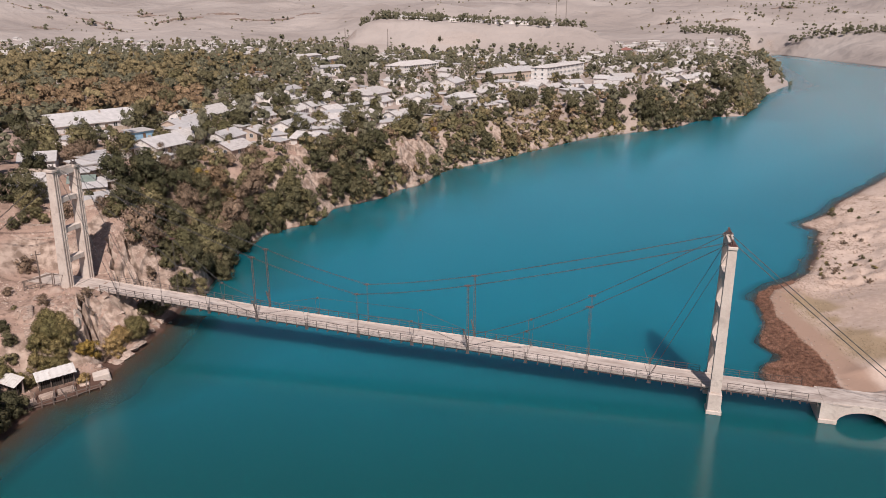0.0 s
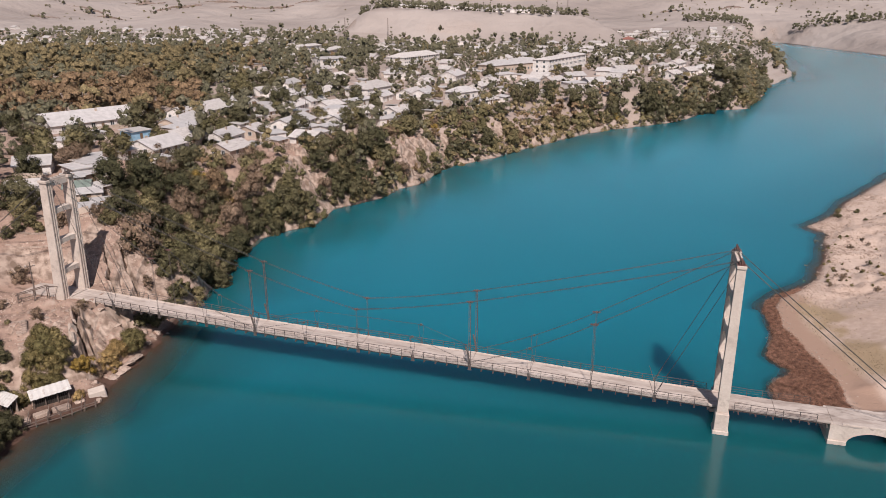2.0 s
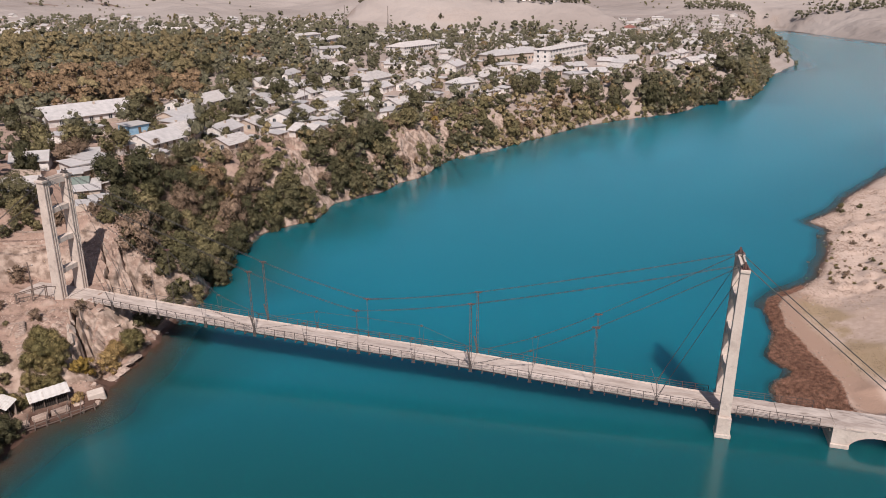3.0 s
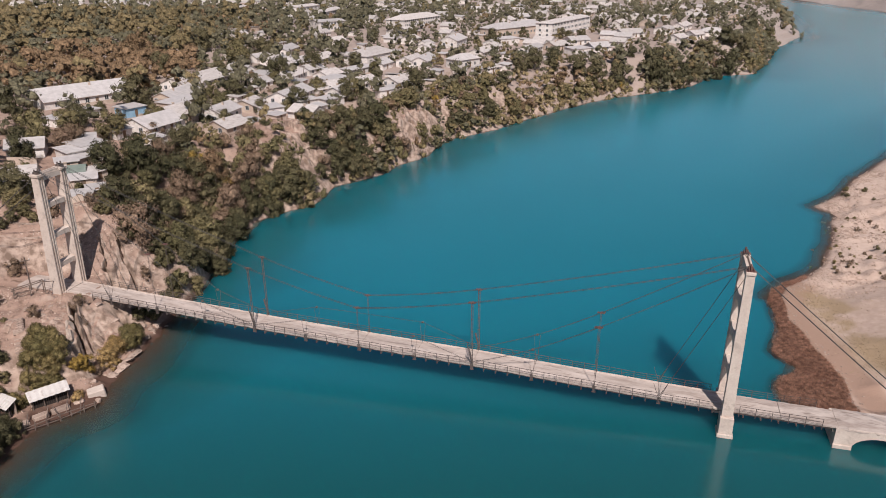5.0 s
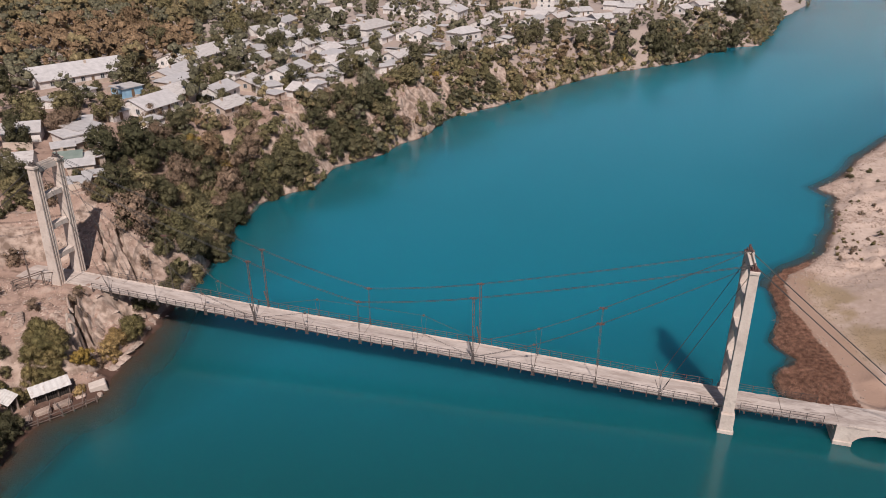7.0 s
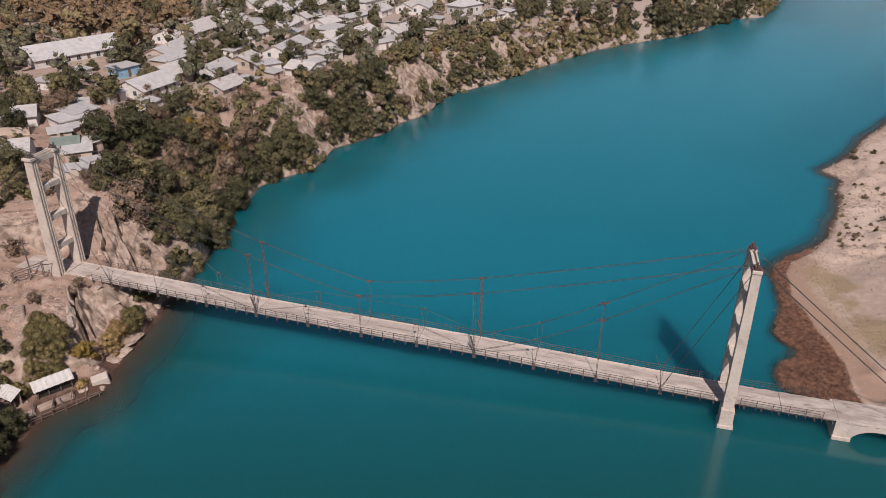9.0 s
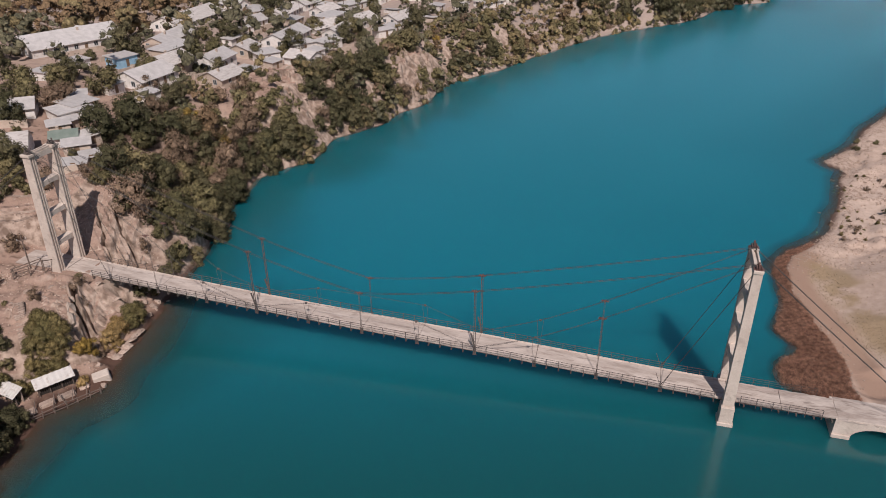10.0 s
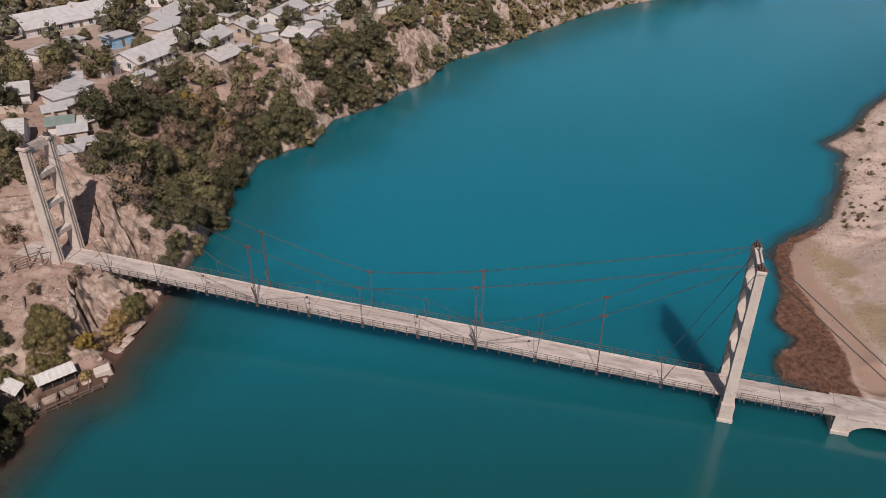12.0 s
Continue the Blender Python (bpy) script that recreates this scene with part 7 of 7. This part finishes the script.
# low retaining walls across the slope behind the tower
for x0, y0, x1, y1, h in ((-84, 130.6, -72.5, 134.2, 0.3), (-80, 128.6, -70.0, 131.4, 0.28), (-79.5, 137.6, -67.5, 137.2, 0.6)):
    bm = bmesh.new()
    n = 14
    sweep(bm, [(x0 + (x1 - x0) * k / n, y0 + (y1 - y0) * k / n, ground_z(x0 + (x1 - x0) * k / n, y0 + (y1 - y0) * k / n) + 0.1) for k in range(n + 1)], 0.3, h)
    tagged(part("retaining_wall", bm, STONE), "low dusty stone retaining wall across the slope", "wall", kind="structure")
# worn steps down to the sheds
steps = empty("steps")
tagged(steps, "worn earth and stone steps down the slope", "steps")
for k in range(22):
    f = k / 21
    x, y = -65.6 + 4.6 * f, 106.0 - 8.4 * f
    bm = bmesh.new()
    box(bm, -0.75, 0.75, -0.16, 0.16, -0.3, 0.12, 0.02)
    ob = part("step", bm, STONE, steps)
    ob.matrix_basis = pose(x, y, ground_z(x, y), 0, 0, -58 + 90 + rock_rng.uniform(-5, 5))
# anchor blocks of the backstays
for s, z in ((27.2, 2.4), (-133.8, 9.6)):
    bm = bmesh.new()
    box(bm, -1.6, 1.6, -3.2, 3.2, -2.5, 1.2, 0.1)
    ob = part("anchor_block", bm, CONCRETE)
    x, y = AX + s * UX, AY + s * UY
    ob.matrix_basis = pose(x, y, min(z, ground_z(x, y) + 0.4), 0, 0, math.degrees(math.atan2(UY, UX)))
    tagged(ob, "concrete anchor block for the bridge cables", "anchorage")

# ---- right bank: reeds, stones, tufts ----
def blades(name, x, y, z, tall, wide, lean, material, label, seed):
    """Upright blades, one triangle each, all in one mesh."""
    rng = np.random.default_rng(seed)
    n = len(x)
    a = rng.uniform(0, 2 * np.pi, n)
    h = tall * rng.uniform(0.6, 1.2, n)
    w = wide * rng.uniform(0.6, 1.3, n)
    la = rng.uniform(0, 2 * np.pi, n)
    ll = lean * h * rng.random(n)
    p0 = np.stack([x - np.cos(a) * w, y - np.sin(a) * w, z - 0.05], 1)
    p1 = np.stack([x + np.cos(a) * w, y + np.sin(a) * w, z - 0.05], 1)
    p2 = np.stack([x + np.cos(la) * ll, y + np.sin(la) * ll, z + h], 1)
    ob = mesh_from(name, np.stack([p0, p1, p2], 1).reshape(-1, 3), np.arange(3 * n).reshape(-1, 3), material)
    layer = ob.data.attributes.new("tint", "FLOAT", "POINT")
    layer.data.foreach_set("value", np.repeat(fbm(x, y, 3.0, 2, 71), 3).astype(np.float32))
    tagged(ob, label, "plants", kind="stuff")
    return ob


rng_ = np.random.default_rng(5)
x, y = rng_.uniform(46, 74, 380000), rng_.uniform(88, 144, 380000)
d, right = shore_distance(x, y)
s, w = (x - AX) * UX + (y - AY) * UY, -(x - AX) * UY + (y - AY) * UX
reed_x = np.interp(y, [q[1] for q in REED_EDGE], [q[0] for q in REED_EDGE]) + 1.6 * (fbm(x, y, 5, 3, 72) - 0.5)
ok = right & (d > -1.3 + 1.6 * fbm(x, y, 3, 2, 73)) & (x < reed_x) & (w > 3.2) & (y < 142)
x, y = x[ok][:110000], y[ok][:110000]
blades("reeds", x, y, np.maximum(height(x, y), -0.25), 0.34, 0.03, 1.7, REED, "dense red-brown reeds along the wet margin", 1)

x, y = rng_.uniform(58, 140, 60000), rng_.uniform(90, 235, 60000)
d, right = shore_distance(x, y)
dens = 0.9 * np.exp(-((x - 67.4) ** 2 + (y - 127.3) ** 2) / 5) + 0.9 * np.exp(-((x - 68.6) ** 2 + (y - 123.9) ** 2) / 5) + 0.9 * np.exp(-((x - 67.2) ** 2 + (y - 118.9) ** 2) / 5) + 0.9 * np.exp(-((x - 67.1) ** 2 + (y - 108.9) ** 2) / 5) + 0.9 * np.exp(-((x - 66.7) ** 2 + (y - 104.4) ** 2) / 5) + 0.35 * (fbm(x, y, 6, 3, 74) > 0.6) * ease(2, 6, d)
ok = right & (d > 2.5) & (rng_.random(len(x)) < dens * 0.5)
x, y = x[ok], y[ok]
spot = rng_.integers(0, 5, 2600)
gxx, gyy = np.array([67.4, 68.6, 67.2, 67.1, 66.7])[spot] + rng_.normal(0, 2.0, 2600), np.array([127.3, 123.9, 118.9, 108.9, 104.4])[spot] + rng_.normal(0, 2.6, 2600)
gd, gr = shore_distance(gxx, gyy)
gk = gr & (gxx > np.interp(gyy, [q[1] for q in TRACK[::-1]], [q[0] for q in TRACK[::-1]]) + 1.8)
x, y = np.concatenate([x, gxx[gk]]), np.concatenate([y, gyy[gk]])
blades("dry_grass", x, y, height(x, y), 0.14, 0.1, 2.0, DRY_GRASS, "sparse dry grass on the bare bank", 2)

x, y = rng_.uniform(-92, -46, 60000), rng_.uniform(78, 145, 60000)
d, right = shore_distance(x, y)
s, w = (x - AX) * UX + (y - AY) * UY, -(x - AX) * UY + (y - AY) * UX
ok = (d > 1.5) & (np.abs(w) > 3) & (rng_.random(len(x)) < 0.05 + 0.55 * (fbm(x, y, 4, 3, 75) > 0.56))
x, y = x[ok][:9000], y[ok][:9000]
blades("dry_grass", x, y, height(x, y), 0.16, 0.07, 1.8, DRY_SCRUB, "brown dry grass and weeds on the slope", 3)

x, y = rng_.uniform(70, 150, 60000), rng_.uniform(112, 240, 60000)
d, right = shore_distance(x, y)
ok = right & (d > 3) & (rng_.random(len(x)) < 0.7 * (fbm(x, y, 3.5, 3, 76) > 0.64) * (0.25 + ease(24, 6, d)))
x, y = x[ok], y[ok]
blades("dry_weeds", x, y, height(x, y), 0.16, 0.08, 1.8, DRY_SCRUB, "low brown weeds dotted over the bare bank", 4)

for kind, x, y, s in (("bush", 110.9, 195.7, 1), ("bush", 107.4, 190, 1.1), ("bush", 115.1, 193.8, 0.9), ("bush", 111.7, 184.3, 0.9), ("bush", 93.3, 150.5, 0.9)):
    plant(kind, x, y, s * 0.62, 0.1)
low_rng = random.Random(47)
for cx, cy in ((92, 165.1), (87.1, 150.6), (88.1, 148), (83.1, 141.6), (82.3, 145.8), (101.1, 169)):
    for _ in range(9):
        plant(low_rng.choice(("rust", "scrub", "scrub")), cx + low_rng.gauss(0, 2.2), cy + low_rng.gauss(0, 3.2), low_rng.uniform(0.12, 0.26), 0.15)
scrub = random.Random(41)
for _ in range(40):
    x, y = scrub.uniform(72, 140), scrub.uniform(108, 230)
    d, right = shore_distance(np.array([x]), np.array([y]))
    if right[0] and d[0] > 5:
        plant(scrub.choice(("scrub", "rust")), x, y, scrub.uniform(0.14, 0.3), 0.12)
# stones on the margin and along the track
for _ in range(80):
    x, y = scrub.uniform(57, 120), scrub.uniform(92, 205)
    d, right = shore_distance(np.array([x]), np.array([y]))
    if right[0] and 1.0 < d[0] < 16:
        s = scrub.uniform(0.2, 0.6) * (1.6 if d[0] < 4 and y > 135 else 1)
        rock(x, y, s * 1.3, s, s * 0.7, 0.3, None, 10, "pale stone lying on the bare bank")
# pale stones strewn along the track above the reeds
for _ in range(110):
    y = scrub.uniform(93, 131)
    x = float(np.interp(y, [q[1] for q in REED_EDGE], [q[0] for q in REED_EDGE])) + abs(scrub.gauss(0, 0.9)) + 0.1
    s = scrub.uniform(0.16, 0.42)
    rock(x, y, s * 1.3, s, s * 0.7, 0.3, None, 10, "pale stone beside the trodden track")
# pale stones along the upstream waterline
edge_line = [q for q in RIGHT if 136 < q[1] < 225]
for (ax, ay), (bx, by) in zip(edge_line, edge_line[1:]):
    for k in range(int(math.hypot(bx - ax, by - ay) / 1.5)):
        f, out = scrub.random(), scrub.gauss(0.9, 0.7)
        s = scrub.uniform(0.25, 0.8)
        rock(ax + (bx - ax) * f + out, ay + (by - ay) * f - out * 0.6, s * 1.4, s, s * 0.7, 0.35, None, 12, "stone at the edge of the bare bank")
# masts on the mesa
def mast(x, y, h):
    t = empty("radio_mast", x, y, ground_z(x, y))
    tagged(t, "tall thin lattice radio mast on the far ridge", "mast")
    for k, (px, py) in enumerate(((-0.5, -0.3), (0.5, -0.3), (0, 0.5))):
        bm = bmesh.new()
        beam(bm, (px, py, -1), (px * 0.5, py * 0.5, h), 0.22, 0.22, (0, 1, 0))
        part("leg", bm, STEEL, t)
    bm = bmesh.new()
    n = int(h / 2)
    for k in range(n):
        z0, z1 = h * k / n, h * (k + 1) / n
        beam(bm, (-0.5, -0.3, z0), (0.5, -0.3, z1), 0.1, 0.1)
    part("lacing", bm, STEEL, t)


mast(141, 905, 30)
mast(153, 905, 44)
mast(-100, 800, 26)
mast(-55, 806, 20)


# rock ledges that break the smooth hills
LEDGE_ROCK = mat("brown_ledge_rock", (0.15, 0.11, 0.095), (0.27, 0.205, 0.175), 0.15, 0.95, bump=0.6)


def ledge(x, y, length, high, seed):
    """A low broken scarp along the slope."""
    rng = random.Random(seed)
    bm = bmesh.new()
    n = max(5, int(length / 5))
    rings = []
    for k in range(n + 1):
        f = k / n
        px, py = x + length * (f - 0.5), y + rng.uniform(-2.5, 2.5) + 4 * math.sin(3 * f)
        g, h = ground_z(px, py), high * (0.25 + math.sin(math.pi * f)) * rng.uniform(0.5, 1.1)
        rings.append([bm.verts.new((px, py + q, g + z)) for q, z in ((-1.2, -1.5), (-0.6, 0.7 * h), (0.2, h), (6.0, h * 0.7), (8.0, -1.5))])
    for a, b in zip(rings, rings[1:]):
        for j in range(5):
            bm.faces.new((a[j], b[j], b[(j + 1) % 5], a[(j + 1) % 5]))
    bm.faces.new(rings[0])
    bm.faces.new(rings[-1][::-1])
    bmesh.ops.recalc_face_normals(bm, faces=bm.faces)
    tagged(part("rock_ledge", bm, LEDGE_ROCK), "low brown rock ledge across a bare hillside", "rock", "ledges of the hills")


for k, (x, y, length) in enumerate(((-742, 1346, 44), (-728, 1415, 30), (-615, 1315, 62), (-643, 1224, 60), (-560, 1286, 40), (-566, 1442, 36), (-535, 1415, 48), (-441, 1353, 36),
                                    (-479, 1346, 70), (-351, 1358, 50), (-298, 1345, 80), (-400, 1395, 60), (-240, 1390, 46), (391, 1287, 30), (501, 1299, 44), (647, 1407, 50))):
    ledge(x, y, length, 2.6, 300 + k)
